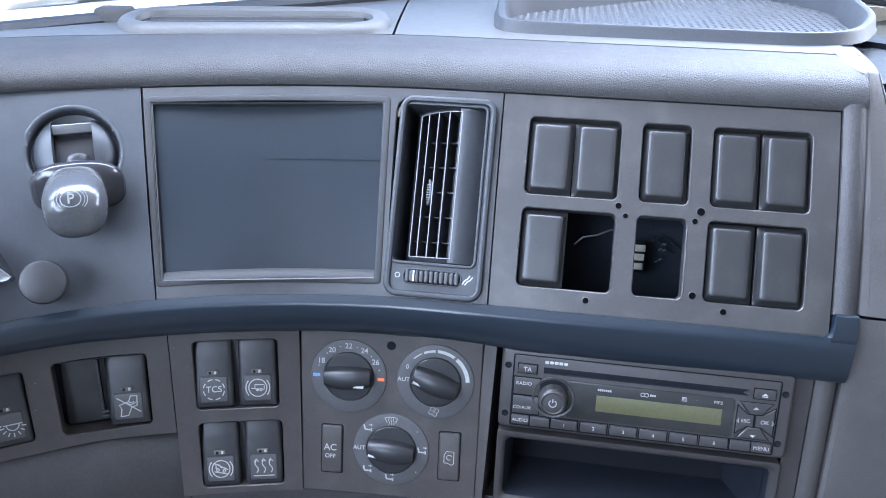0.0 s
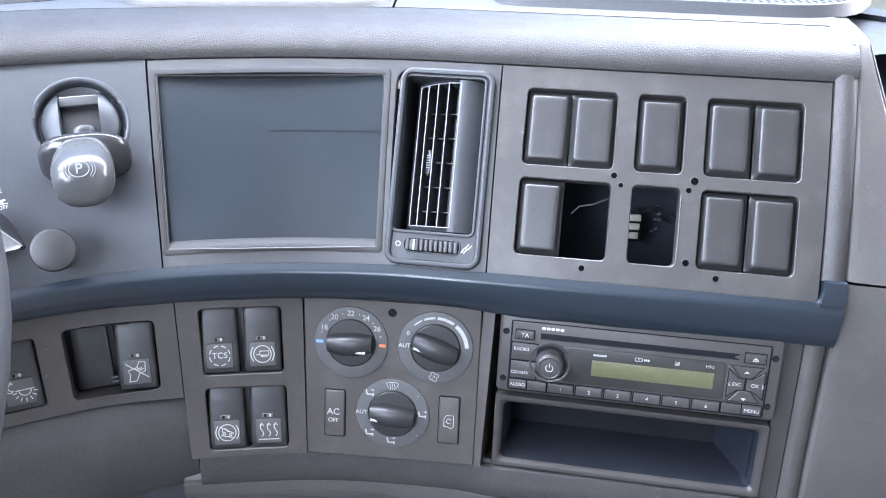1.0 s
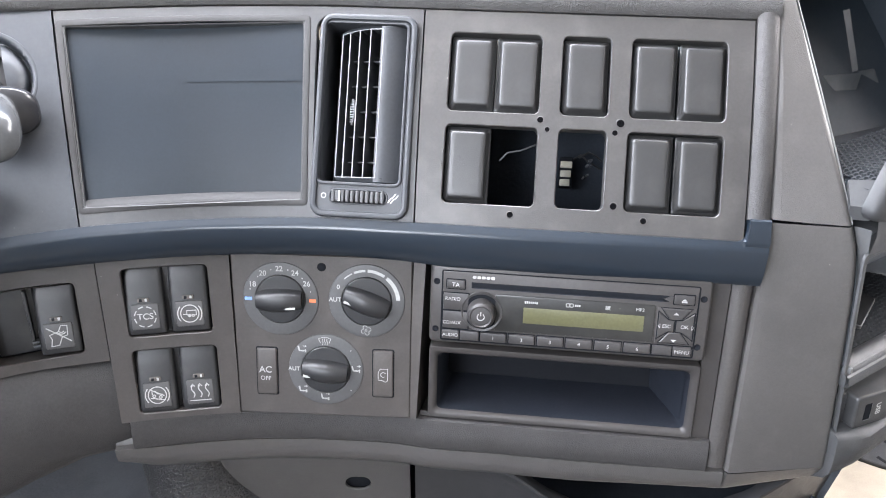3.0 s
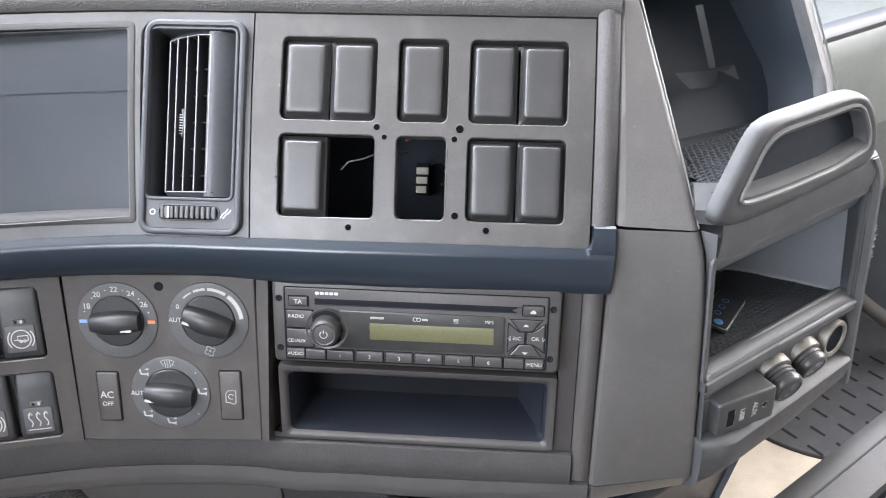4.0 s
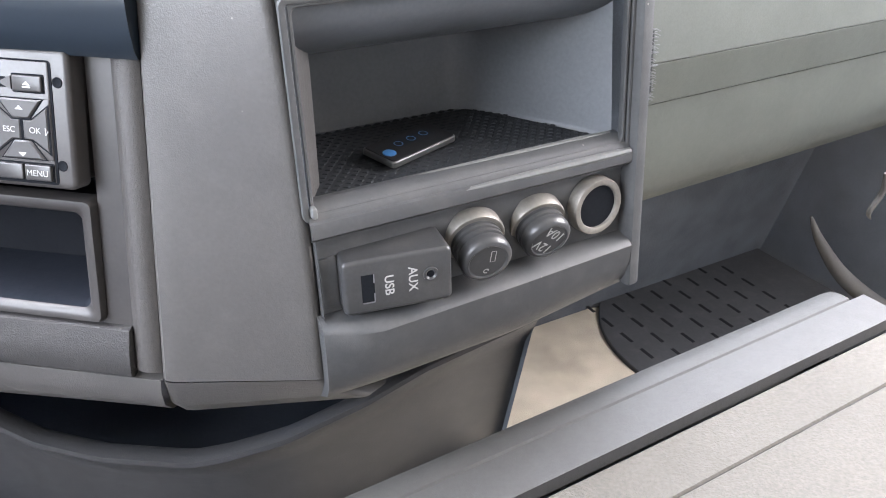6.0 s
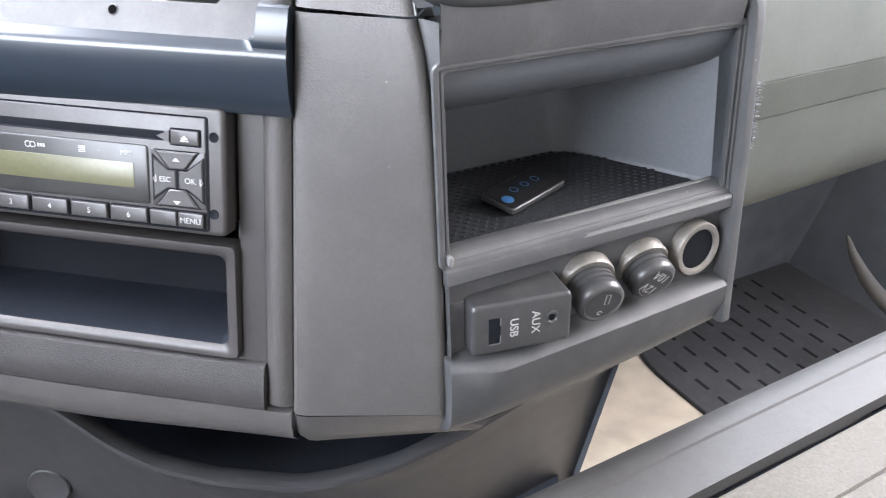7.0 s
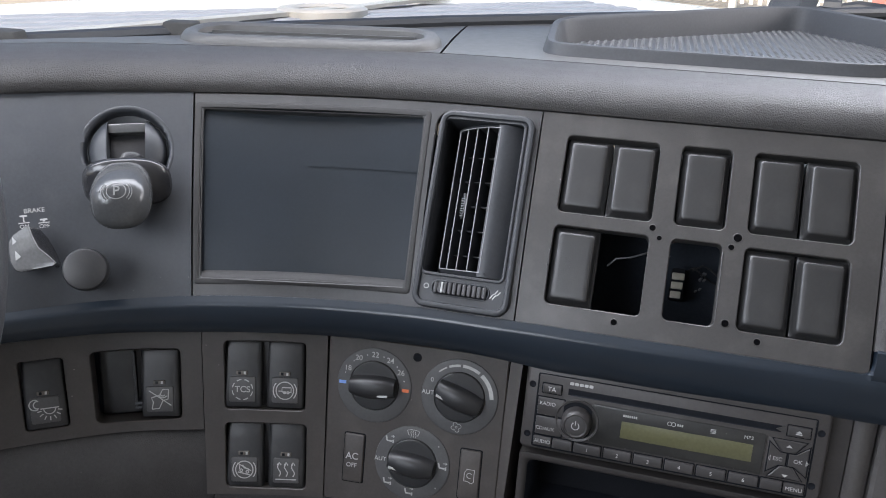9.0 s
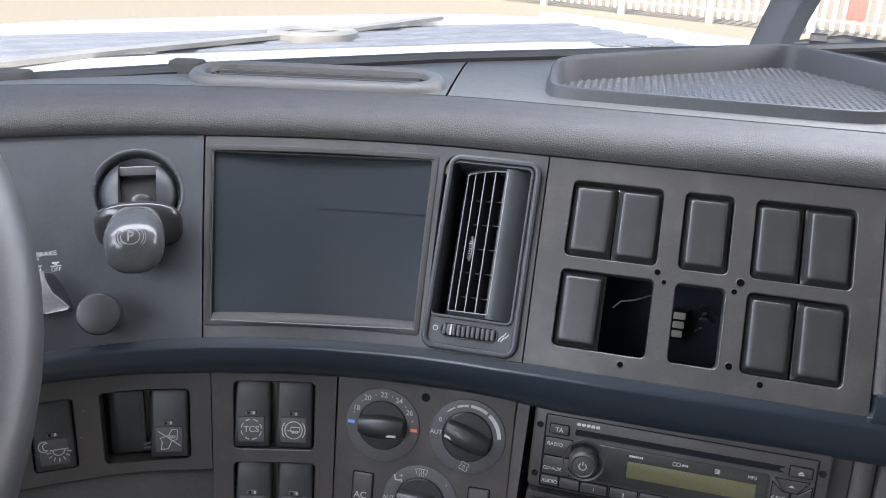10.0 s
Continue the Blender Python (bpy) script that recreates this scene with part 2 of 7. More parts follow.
FENCE = surface("white_fence_paint", (0.72, 0.70, 0.64), 0.5, grain=60, bump=0.02)
CARDARK = surface("dark_car_paint", (0.05, 0.055, 0.065), 0.25, grain=50, bump=0.0, coat=0.5)
TYRE = surface("tyre_rubber", (0.02, 0.02, 0.021), 0.8, grain=90, bump=0.3)
YELLOW = surface("yellow_green_paint", (0.45, 0.50, 0.10), 0.5, grain=50, bump=0.05)
SIGNYELLOW = surface("yellow_sign_paint", (0.75, 0.55, 0.05), 0.5, bump=0.0)
SIGNRED = surface("red_sign_paint", (0.60, 0.20, 0.16), 0.5, bump=0.0)
CONNECT = surface("cream_connector", (0.36, 0.34, 0.28), 0.45, grain=800, bump=0.05)
REDWIRE = surface("red_wire", (0.30, 0.05, 0.04), 0.5, grain=500, bump=0.05)
WIRE = surface("grey_wire", (0.07, 0.074, 0.08), 0.5, grain=500, bump=0.1)
CARDFACE = surface("remote_card_plastic", (0.010, 0.010, 0.011), 0.7, bump=0.02, spec=0.15)
CARDBLUE = surface("blue_key", (0.03, 0.11, 0.26), 0.45, bump=0.0)
CARDEDGE = surface("silver_card_edge", (0.10, 0.10, 0.10), 0.35, metal=0.6, bump=0.0)
SLOT = surface("mat_slot_rubber", (0.016, 0.017, 0.019), 0.8, grain=500, bump=0.1, spec=0.1)
PAPER = surface("torn_label", (0.013, 0.016, 0.019), 0.7, grain=200, bump=0.2, spec=0.15)

GLASS, gn, gl, gb = nodes_of("windscreen_glass")
gt, gg, gm, gf = gn.new("ShaderNodeBsdfTransparent"), gn.new("ShaderNodeBsdfGlossy"), gn.new("ShaderNodeMixShader"), gn.new("ShaderNodeFresnel")
gt.inputs[0].default_value = (0.93, 0.96, 0.95, 1)
gg.inputs["Roughness"].default_value = 0.02
gf.inputs[0].default_value = 1.3
gl.new(gf.outputs[0], gm.inputs[0])
gl.new(gt.outputs[0], gm.inputs[1])
gl.new(gg.outputs[0], gm.inputs[2])
gl.new(gm.outputs[0], gn["Material Output"].inputs[0])

# ---- building helpers ----
IDENT = Matrix()


def thing(name, m=IDENT, label="", category="", group="", kind=""):
    ob = new(name)
    ob.empty_display_size = 0.01
    ob.matrix_basis = m
    return tagged(ob, label, category, group, kind)


def mesh_of(name, bm, material, sharp=38):
    bmesh.ops.remove_doubles(bm, verts=bm.verts, dist=1e-6)
    bmesh.ops.recalc_face_normals(bm, faces=bm.faces)
    limit = radians(sharp)
    for f in bm.faces:
        f.smooth = sharp > 0
    for e in bm.edges:
        if len(e.link_faces) == 2 and e.calc_face_angle(0) > limit:
            e.smooth = False
    me = bpy.data.meshes.new(name)
    bm.to_mesh(me)
    bm.free()
    me.materials.append(material)
    return me


def part(name, bm, material, parent=None, label="", local=False, sharp=38):
    """Links a bmesh as one mesh object under a thing or a part. local: its coordinates are its thing's own."""
    ob = new(name, mesh_of(name, bm, material, sharp))
    if parent:
        ob.parent = parent
        if not local and not parent.parent:
            ob.matrix_parent_inverse = parent.matrix_basis.inverted()
    return tagged(ob, label)


def flat(x, y, z):
    return Vector((x, y, z))


def rr(cx, cy, w, h, r, n=5):
    """A rounded rectangle, anticlockwise."""
    r = max(1e-5, min(r, w / 2 - 1e-6, h / 2 - 1e-6))
    out = []
    for k, (sx, sy) in enumerate(((1, 1), (-1, 1), (-1, -1), (1, -1))):
        for i in range(n + 1):
            a = (k + i / n) * math.pi / 2
            out.append((cx + sx * (w / 2 - r) + r * math.cos(a), cy + sy * (h / 2 - r) + r * math.sin(a)))
    return out


def loop(bm, pts, z, M):
    return [bm.verts.new(M(x, y, z)) for x, y in pts]


def bridge(bm, a, b, closed=True):
    n = len(a)
    for i in range(n if closed else n - 1):
        j = (i + 1) % n
        bm.faces.new((a[i], a[j], b[j], b[i]))


def pad(bm, cx, cy, w, h, r, z0, z1, bev=0.001, M=flat, n=5, steps=3, under=False):
    """A raised block with rounded corners and a rounded upper edge."""
    last = loop(bm, rr(cx, cy, w, h, r, n), z0, M)
    if under:
        bm.faces.new(last)
    for k in range(steps + 1):
        a = math.pi / 2 * k / steps
        inset = bev * (1 - math.cos(a))
        ring = loop(bm, rr(cx, cy, w - 2 * inset, h - 2 * inset, max(r - inset, r * 0.3), n), z1 - bev + bev * math.sin(a), M)
        bridge(bm, last, ring)
        last = ring
    bm.faces.new(last)
    return bm


def dense(pts, k):
    """The outline with k more points on each long side, so that it follows a curved face."""
    n = len(pts) // 4
    out = []
    for i, p in enumerate(pts):
        out.append(p)
        if i % n == n - 1:
            q = pts[(i + 1) % len(pts)]
            out += [(p[0] + (q[0] - p[0]) * j / (k + 1), p[1] + (q[1] - p[1]) * j / (k + 1)) for j in range(1, k + 1)]
    return out


def rim(bm, cx, cy, w, h, r, t, z0, z1, bev=0.0008, M=flat, n=5, deep=None, more=0):
    """A frame: outer wall, rounded top of width t, inner wall down to deep."""
    deep = z0 if deep is None else deep
    rings = [(0, z0), (0, z1 - bev), (bev * 0.3, z1 - bev * 0.3), (bev, z1), (t - bev, z1), (t - bev * 0.3, z1 - bev * 0.3), (t, z1 - bev), (t, deep)]
    last = None
    for inset, z in rings:
        ring = loop(bm, dense(rr(cx, cy, w - 2 * inset, h - 2 * inset, max(r - inset, 0.0004), n), more), z, M)
        if last:
            bridge(bm, last, ring)
        last = ring
    return bm


def lathe(bm, profile, M=flat, cx=0.0, cy=0.0, seg=32, sy=1.0):
    last = None
    for r, z in profile:
        if r < 1e-6:
            ring = [bm.verts.new(M(cx, cy, z))]
        else:
            ring = [bm.verts.new(M(cx + r * math.cos(2 * math.pi * i / seg), cy + sy * r * math.sin(2 * math.pi * i / seg), z)) for i in range(seg)]
        if last:
            if len(last) == 1 and len(ring) > 1:
                for i in range(seg):
                    bm.faces.new((last[0], ring[i], ring[(i + 1) % seg]))
            elif len(ring) == 1 and len(last) > 1:
                for i in range(seg):
                    bm.faces.new((last[i], last[(i + 1) % seg], ring[0]))
            elif len(ring) > 1:
                bridge(bm, last, ring)
        last = ring
    return bm


def tube(bm, pts, r, seg=8, M=None, cap=True):
    pts = [Vector(p) for p in pts]
    radii = r if isinstance(r, (list, tuple)) else [r] * len(pts)
    last, side = None, None
    for i, p in enumerate(pts):
        way = (pts[min(i + 1, len(pts) - 1)] - pts[max(i - 1, 0)]).normalized()
        if side is None:
            side = way.orthogonal().normalized()
        side = (side - way * side.dot(way)).normalized()
        up = way.cross(side)
        ring = [bm.verts.new(p + (side * math.cos(2 * math.pi * k / seg) + up * math.sin(2 * math.pi * k / seg)) * radii[i]) for k in range(seg)]
        if last:
            bridge(bm, last, ring)
        elif cap:
            bm.faces.new(ring)
        last = ring
    if cap:
        bm.faces.new(last)
    return bm


def box(bm, x0, x1, y0, y1, z0, z1, M=flat, bev=0.0):
    if bev:
        return pad(bm, (x0 + x1) / 2, (y0 + y1) / 2, x1 - x0, y1 - y0, bev, z0, z1, bev, M, n=2, steps=2, under=True)
    v = [bm.verts.new(M(x, y, z)) for z in (z0, z1) for x, y in ((x0, y0), (x1, y0), (x1, y1), (x0, y1))]
    for q in ((3, 2, 1, 0), (4, 5, 6, 7), (0, 1, 5, 4), (1, 2, 6, 5), (2, 3, 7, 6), (3, 0, 4, 7)):
        bm.faces.new([v[i] for i in q])
    return bm


def prism(bm, pts, z0, z1, M=flat, bev=0.0):
    """A block on any outline (anticlockwise), with a bevelled upper edge."""
    low = loop(bm, pts, z0, M)
    if bev:
        c = []
        n = len(pts)
        for i in range(n):
            a, b, d = Vector(pts[i - 1]), Vector(pts[i]), Vector(pts[(i + 1) % n])
            e, f = (b - a).normalized(), (d - b).normalized()
            nrm = Vector((-e.y - f.y, e.x + f.x))
            if nrm.length > 1e-6:
                nrm = nrm.normalized() / max(0.35, math.sqrt(max(0.1, (1 + e.dot(f)) / 2)))
            c.append((b.x + nrm.x * bev, b.y + nrm.y * bev))
        mid = loop(bm, pts, z1 - bev, M)
        top = loop(bm, c, z1, M)
        bridge(bm, low, mid)
        bridge(bm, mid, top)
    else:
        top = loop(bm, pts, z1, M)
        bridge(bm, low, top)
    bm.faces.new(low[::-1])
    bm.faces.new(top)
    return bm


def strokes(bm, lines, w, z=0.0, M=flat):
    """Printed lines: flat ribbons of width w."""
    for pts in lines:
        pts = [Vector(p) for p in pts]
        a, b = [], []
        for i, p in enumerate(pts):
            way = (pts[min(i + 1, len(pts) - 1)] - pts[max(i - 1, 0)]).normalized()
            s = Vector((-way.y, way.x)) * w / 2
            a.append(bm.verts.new(M(p.x + s.x, p.y + s.y, z)))
            b.append(bm.verts.new(M(p.x - s.x, p.y - s.y, z)))
        bridge(bm, a, b, closed=False)
    return bm


def arc(cx, cy, r, a0, a1, n=14, sy=1.0):
    return [(cx + r * math.cos(radians(a0 + (a1 - a0) * i / n)), cy + sy * r * math.sin(radians(a0 + (a1 - a0) * i / n))) for i in range(n + 1)]


def letters(name, body, size, m, parent, material=None, width=1.0, weight=0.0, local=False):
    """Printed words in the built-in font, centred on the pose m."""
    cu = bpy.data.curves.new("words", "FONT")
    cu.body, cu.size, cu.align_x, cu.align_y, cu.extrude, cu.offset = body, size, "CENTER", "CENTER", 0.00005, weight
    tmp = bpy.data.objects.new("words", cu)
    scene.collection.objects.link(tmp)
    bpy.context.view_layer.update()
    me = bpy.data.meshes.new_from_object(tmp.evaluated_get(bpy.context.evaluated_depsgraph_get()))
    bpy.data.objects.remove(tmp)
    bpy.data.curves.remove(cu)
    me.name = name
    me.transform(m @ Matrix.Diagonal((width, 1, 1, 1)))
    me.materials.clear()
    me.materials.append(material or PRINT)
    ob = new(name, me)
    ob.parent = parent
    if not local and not parent.parent:
        ob.matrix_parent_inverse = parent.matrix_basis.inverted()
    return ob


# ---- the dashboard's two curved faces, swept along plans ----
UP_PLAN = ((-0.40, 0.315), (-0.34, 0.366), (-0.275, 0.4065), (-0.246, 0.4215), (-0.218, 0.432), (-0.187, 0.441), (-0.127, 0.450), (-0.07, 0.4525),
           (-0.036, 0.4515), (0.029, 0.4435), (0.079, 0.4365), (0.15, 0.427), (0.238, 0.4145), (0.32, 0.403))
LO_PLAN = ((-0.42, 0.33), (-0.35, 0.384), (-0.313, 0.405), (-0.283, 0.4195), (-0.243, 0.436), (-0.188, 0.4485), (-0.142, 0.4555), (-0.10, 0.459),
           (-0.04, 0.458), (0.029, 0.450), (0.038, 0.4475), (0.10, 0.4385), (0.228, 0.420), (0.32, 0.4065))


def plan(knots):
    """A smooth curve y(x) through the knots, and its slope."""
    xs, ys = np.array(knots).T
    ms = np.gradient(ys, xs)
    ms = np.convolve(np.r_[ms[0], ms, ms[-1]], (0.25, 0.5, 0.25), "valid")

    def at(q):
        i = int(np.clip(np.searchsorted(xs, q) - 1, 0, len(xs) - 2))
        h = xs[i + 1] - xs[i]
        t = (q - xs[i]) / h
        y = (2 * t**3 - 3 * t**2 + 1) * ys[i] + (t**3 - 2 * t**2 + t) * h * ms[i] + (-2 * t**3 + 3 * t**2) * ys[i + 1] + (t**3 - t**2) * h * ms[i + 1]
        m = (6 * t**2 - 6 * t) * (ys[i] - ys[i + 1]) / h + (3 * t**2 - 4 * t + 1) * ms[i] + (3 * t**2 - 2 * t) * ms[i + 1]
        return float(y), float(m)

    return at


up_plan, lo_plan = plan(UP_PLAN), plan(LO_PLAN)


def face(curve, z_base, lean, bend):
    def M(s, z, d=0.0):
        y, m = curve(s)
        k = 1 / math.hypot(1, m)
        back = Vector((-m * k, k, 0))
        dz = z - z_base
        g, slope = lean * dz + bend * dz * dz, lean + 2 * bend * dz
        out = (-back + Vector((0, 0, slope))) / math.hypot(1, slope)
        return Vector((s, y, z)) + back * g + out * d

    def S(x, z):
        s = x
        for _ in range(12):
            s -= M(s, z).x - x
        return s

    return M, S


UP, UPS = face(up_plan, 2.185, 0.485, 1.0)
LO, LOS = face(lo_plan, 2.155, 0.28, 0.0)


def frame_on(M, s, z, d=0.0):
    """A pose on a face: x to the right along it, y up it, z out of it."""
    e = 1e-4
    right = (M(s + e, z, d) - M(s - e, z, d)).normalized()
    up = (M(s, z + e, d) - M(s, z - e, d)).normalized()
    out = right.cross(up).normalized()
    up = out.cross(right)
    m = Matrix((right, up, out)).transposed().to_4x4()
    m.translation = M(s, z, d)
    return m


def panel(bm, M, s0, s1, z0, z1, d=0.0, thick=0.004, holes=(), step=0.012, lip=0.0011):
    """A curved sheet with rounded openings (s0, s1, z0, z1, radius, depth) through it."""
    def cuts(a, b, extra):
        n = max(1, round((b - a) / step))
        v = sorted([a + (b - a) * i / n for i in range(n + 1)] + [e for e in extra if a < e < b])
        out = [v[0]]
        for q in v[1:]:
            if q - out[-1] > 1e-5:
                out.append(q)
        return out
    ss = cuts(s0, s1, [v for h in holes for v in h[:2]])
    zs = cuts(z0, z1, [v for h in holes for v in h[2:4]])
    grid = [[bm.verts.new(M(s, z, d)) for z in zs] for s in ss]
    for i in range(len(ss) - 1):
        for j in range(len(zs) - 1):
            a, b = (ss[i] + ss[i + 1]) / 2, (zs[j] + zs[j + 1]) / 2
            if not any(h[0] < a < h[1] and h[2] < b < h[3] for h in holes):
                bm.faces.new((grid[i][j], grid[i + 1][j], grid[i + 1][j + 1], grid[i][j + 1]))
    edge = [(s, z0) for s in ss] + [(s1, z) for z in zs[1:]] + [(s, z1) for s in ss[-2::-1]] + [(s0, z) for z in zs[-2:0:-1]]
    ring = [bm.verts.new(M(s, z, d)) for s, z in edge]
    low = [bm.verts.new(M(s, z, d - thick)) for s, z in edge]
    bridge(bm, ring, low)
    for a, b, c, e, r, deep in holes:
        pts = rr((a + b) / 2, (c + e) / 2, b - a, e - c, r, 5)
        top = [bm.verts.new(M(x, z, d)) for x, z in pts]
        for k, corner in enumerate(((b, e), (a, e), (a, c), (b, c))):
            cv = bm.verts.new(M(*corner, d))
            for i in range(5):
                bm.faces.new((cv, top[k * 6 + i], top[k * 6 + i + 1]))
        ip = rr((a + b) / 2, (c + e) / 2, b - a - lip, e - c - lip, max(r - lip / 2, 0.0004), 5)
        mid = [bm.verts.new(M(x, z, d - lip / 2)) for x, z in ip]
        back = [bm.verts.new(M(x, z, d - deep)) for x, z in ip]
        bridge(bm, top, mid)
        bridge(bm, mid, back)
    return bm


def sweep(bm, profile, s_values):
    """profile(s) gives the cross-section's points at s."""
    last = None
    for s in s_values:
        ring = [bm.verts.new(p) for p in profile(s)]
        if last:
            bridge(bm, last, ring, closed=False)
        last = ring
    return bm


def span(a, b, n):
    return [a + (b - a) * i / n for i in range(n + 1)]


def sheet(bm, corners, n=1, m=1):
    """A flat or twisted quad: corners bottom-left, bottom-right, top-right, top-left."""
    a, b, c, e = [Vector(p) for p in corners]
    g = [[bm.verts.new(a.lerp(b, i / n).lerp(e.lerp(c, i / n), j / m)) for j in range(m + 1)] for i in range(n + 1)]
    for i in range(n):
        for j in range(m):
            bm.faces.new((g[i][j], g[i + 1][j], g[i + 1][j + 1], g[i][j + 1]))
    return bm


def B():
    return bmesh.new()


# ---- dashboard ----
dash = thing("dashboard", pose(0, 0.45, 2.0), "dark grey moulded truck dashboard with grained padding", "dashboard")

Z0, Z1 = 2.1855, 2.3075
hole_s = [UPS(x, 2.245) for x in (0.0501, 0.1110, 0.1234, 0.1552, 0.1674, 0.2286)]
ROW_HI, ROW_LO = (2.2513, 2.2960), (2.1984, 2.2446)
hl = [(hole_s[i], hole_s[i + 1], z0, z1, 0.004, 0.012) for z0, z1 in (ROW_HI, ROW_LO) for i in (0, 2, 4)]

PBS, PBZ = UPS(-0.2430, 2.2742), 2.2742
bm = panel(B(), UP, -0.39, -0.1895, Z0, 2.3105, step=0.0022)
pb_at = frame_on(UP, PBS, PBZ).inverted()
bmesh.ops.delete(bm, geom=[f for f in bm.faces if (pb_at @ f.calc_center_median()).length < 0.0292], context="FACES")
part("left_fascia", bm, FASCIA, dash)
# dark strips added behind the seams, painting the shade in them
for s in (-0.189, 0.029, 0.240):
    part("seam_shade", panel(B(), UP, s - 0.006, s + 0.006, Z0, 2.309, d=-0.0042, thick=0.001), DARK, dash)
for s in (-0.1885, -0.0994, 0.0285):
    part("seam_shade", panel(B(), LO, s - 0.005, s + 0.005, 2.0398, 2.1555, d=-0.0095 if s < -0.05 else -0.006, thick=0.001), DARK, dash)
SC = (-0.1845, -0.0465, 2.1965, 2.2990)
DEEP = 0.0058
VN = (-0.0392, 0.0233, 2.1893, 2.3027)
part("screen_surround", panel(B(), UP, -0.1885, 0.0285, Z0, Z1, holes=[(*SC, 0.002, 0.007), (*VN, 0.008, 0.006)]), SURROUND, dash)
part("switch_panel", panel(B(), UP, 0.0295, 0.2395, Z0, Z1, holes=hl), PANEL, dash, "bare dark grey switch panel with drilled screw holes")
# raised lip round the screen opening
bm = B()
rim(bm, (SC[0] + SC[1]) / 2, (SC[2] + SC[3]) / 2, SC[1] - SC[0] + 0.008, SC[3] - SC[2] + 0.007, 0.003, 0.0036, -0.001, 0.0007, 0.0006, M=UP, more=18)
part("screen_lip", bm, SILL, dash)
bm = B()
sweep(bm, lambda s: [UP(s, z, -DEEP + 0.002 * (z - 2.19) / 0.11) for z in span(2.192, 2.303, 8)], span(-0.188, -0.043, 14))
part("screen_blind", bm, SCREEN, dash, "blank matt dark blue screen insert")
bm = B()
sweep(bm, lambda s: [UP(s, z, 0.0006 - DEEP + 0.002 * (z - 2.19) / 0.11) for z in span(2.266, 2.299, 4)] + [UP(s, 2.266, -DEEP)], span(-0.118, -0.0465, 8))
part("screen_step", bm, SCREEN, dash)
bm = B()
sweep(bm, lambda s: [UP(s, z, d) for z, d in ((2.1960, -0.0004), (2.1968, -0.0006), (2.2008, -0.0042), (2.2016, -0.0060))], span(-0.1840, -0.0470, 14))
part("screen_sill", bm, SILL, dash, "bevelled lower edge of the screen opening")
# drilled screw holes in the switch panel: burred edge, bore shade painted as discs
for x, z, r in ((0.1119, 2.2486, 0.0019), (0.1163, 2.2434, 0.0015), (0.1632, 2.2485, 0.0024), (0.1595, 2.2431, 0.0017), (0.1581, 2.2018, 0.0021), (0.1770, 2.1942, 0.0019), (0.0918, 2.1937, 0.0019)):
    m = frame_on(UP, UPS(x, z), z)
    at = lambda a, b, c, m=m: m @ Vector((a, b, c))
    part("screw_hole", lathe(B(), [(r * 1.32, 0.0001), (r * 1.18, 0.0003), (r, 0.00025), (r * 0.98, -0.0002)], at, seg=14), PANEL, dash)
    part("screw_hole_shade", lathe(B(), [(r * 1.02, 0.00035), (0, 0.0003)], at, seg=14), BORE, dash)

# padded roll along the top of the fascia
ROLL = [(0.004, 2.3062), (0.0004, 2.3080), (-0.0006, 2.3088), (-0.0010, 2.3110), (-0.0011, 2.3135), (-0.0009, 2.3150), (-0.0003, 2.3168), (0.0012, 2.3195), (0.0050, 2.3238), (0.013, 2.3275), (0.028, 2.3305), (0.045, 2.3318), (0.0575, 2.3312), (0.0595, 2.329)]


def roll_at(s, rows=ROLL):
    y, m = up_plan(s)
    k = 1 / math.hypot(1, m)
    back = Vector((-m * k, k, 0))
    base = UP(s, 2.3078)
    lift = 0.004 * max(0.0, min(1.0, (-s - 0.19) / 0.1))
    return [base + back * o + Vector((0, 0, z - 2.3078 + lift * (1 if i > 1 else 0.8))) for i, (o, z) in enumerate(rows)]


bm = B()
sweep(bm, roll_at, span(-0.39, 0.2545, 60))
bm.faces.new([bm.verts.new(p) for p in roll_at(0.2545)])
part("padded_roll", bm, ROLLHIDE, dash, "grained padded roll of dark grey vinyl")

# the blue strip between the two faces
STRIP = [(-0.004, 2.1856), (0.003, 2.1859), (0.0060, 2.1850), (0.0075, 2.1836), (0.0082, 2.1815), (0.0087, 2.175), (0.0085, 2.166), (0.0073, 2.1595), (0.0048, 2.1556), (-0.008, 2.1535)]


def strip_at(s, rows=STRIP):
    y, m = up_plan(s)
    k = 1 / math.hypot(1, m)
    back = Vector((-m * k, k, 0))
    gap = lo_plan(s)[0] - y
    lift = 0.55 * max(0.0, gap - 0.0035) + 0.0030 * max(0.0, min(1.0, (0.06 - s) / 0.08))
    return [Vector((s, y, z + lift * max(0.0, min(1.0, (2.176 - z) / 0.014)))) - back * (o if z > 2.154 else o - gap) for o, z in rows]


def strip_full(s):
    """The strip, with the upright leg that it turns into at its end."""
    t = max(0.0, min(1.0, (s - 0.2350) / 0.0062))
    zt = 2.1859 + 0.0062 * (1 - math.sqrt(1 - t * t)) + (0.0070 if s > 0.2413 else 0.0)
    k = min(1.0, (zt - 2.1858) / 0.003)
    k2 = 1 - 0.22 * max(0.0, min(1.0, (s - 0.14) / 0.10))
    rows = [(o * k2, z) for o, z in STRIP]
    return [UP(s, zt, -0.004), UP(s, zt, 0.002 + 0.0025 * k), UP(s, zt - 0.0014 * k, 0.0030 + 0.0032 * k), UP(s, 2.1859, 0.0040 + 0.0022 * k)] + strip_at(s, rows)[2:]


bm = B()
sweep(bm, strip_full, span(-0.39, 0.232, 60) + span(0.2345, 0.2412, 8) + [0.2414] + span(0.2420, 0.2515, 6) + [0.2545])
bm.faces.new([bm.verts.new(p) for p in strip_full(0.2545)])
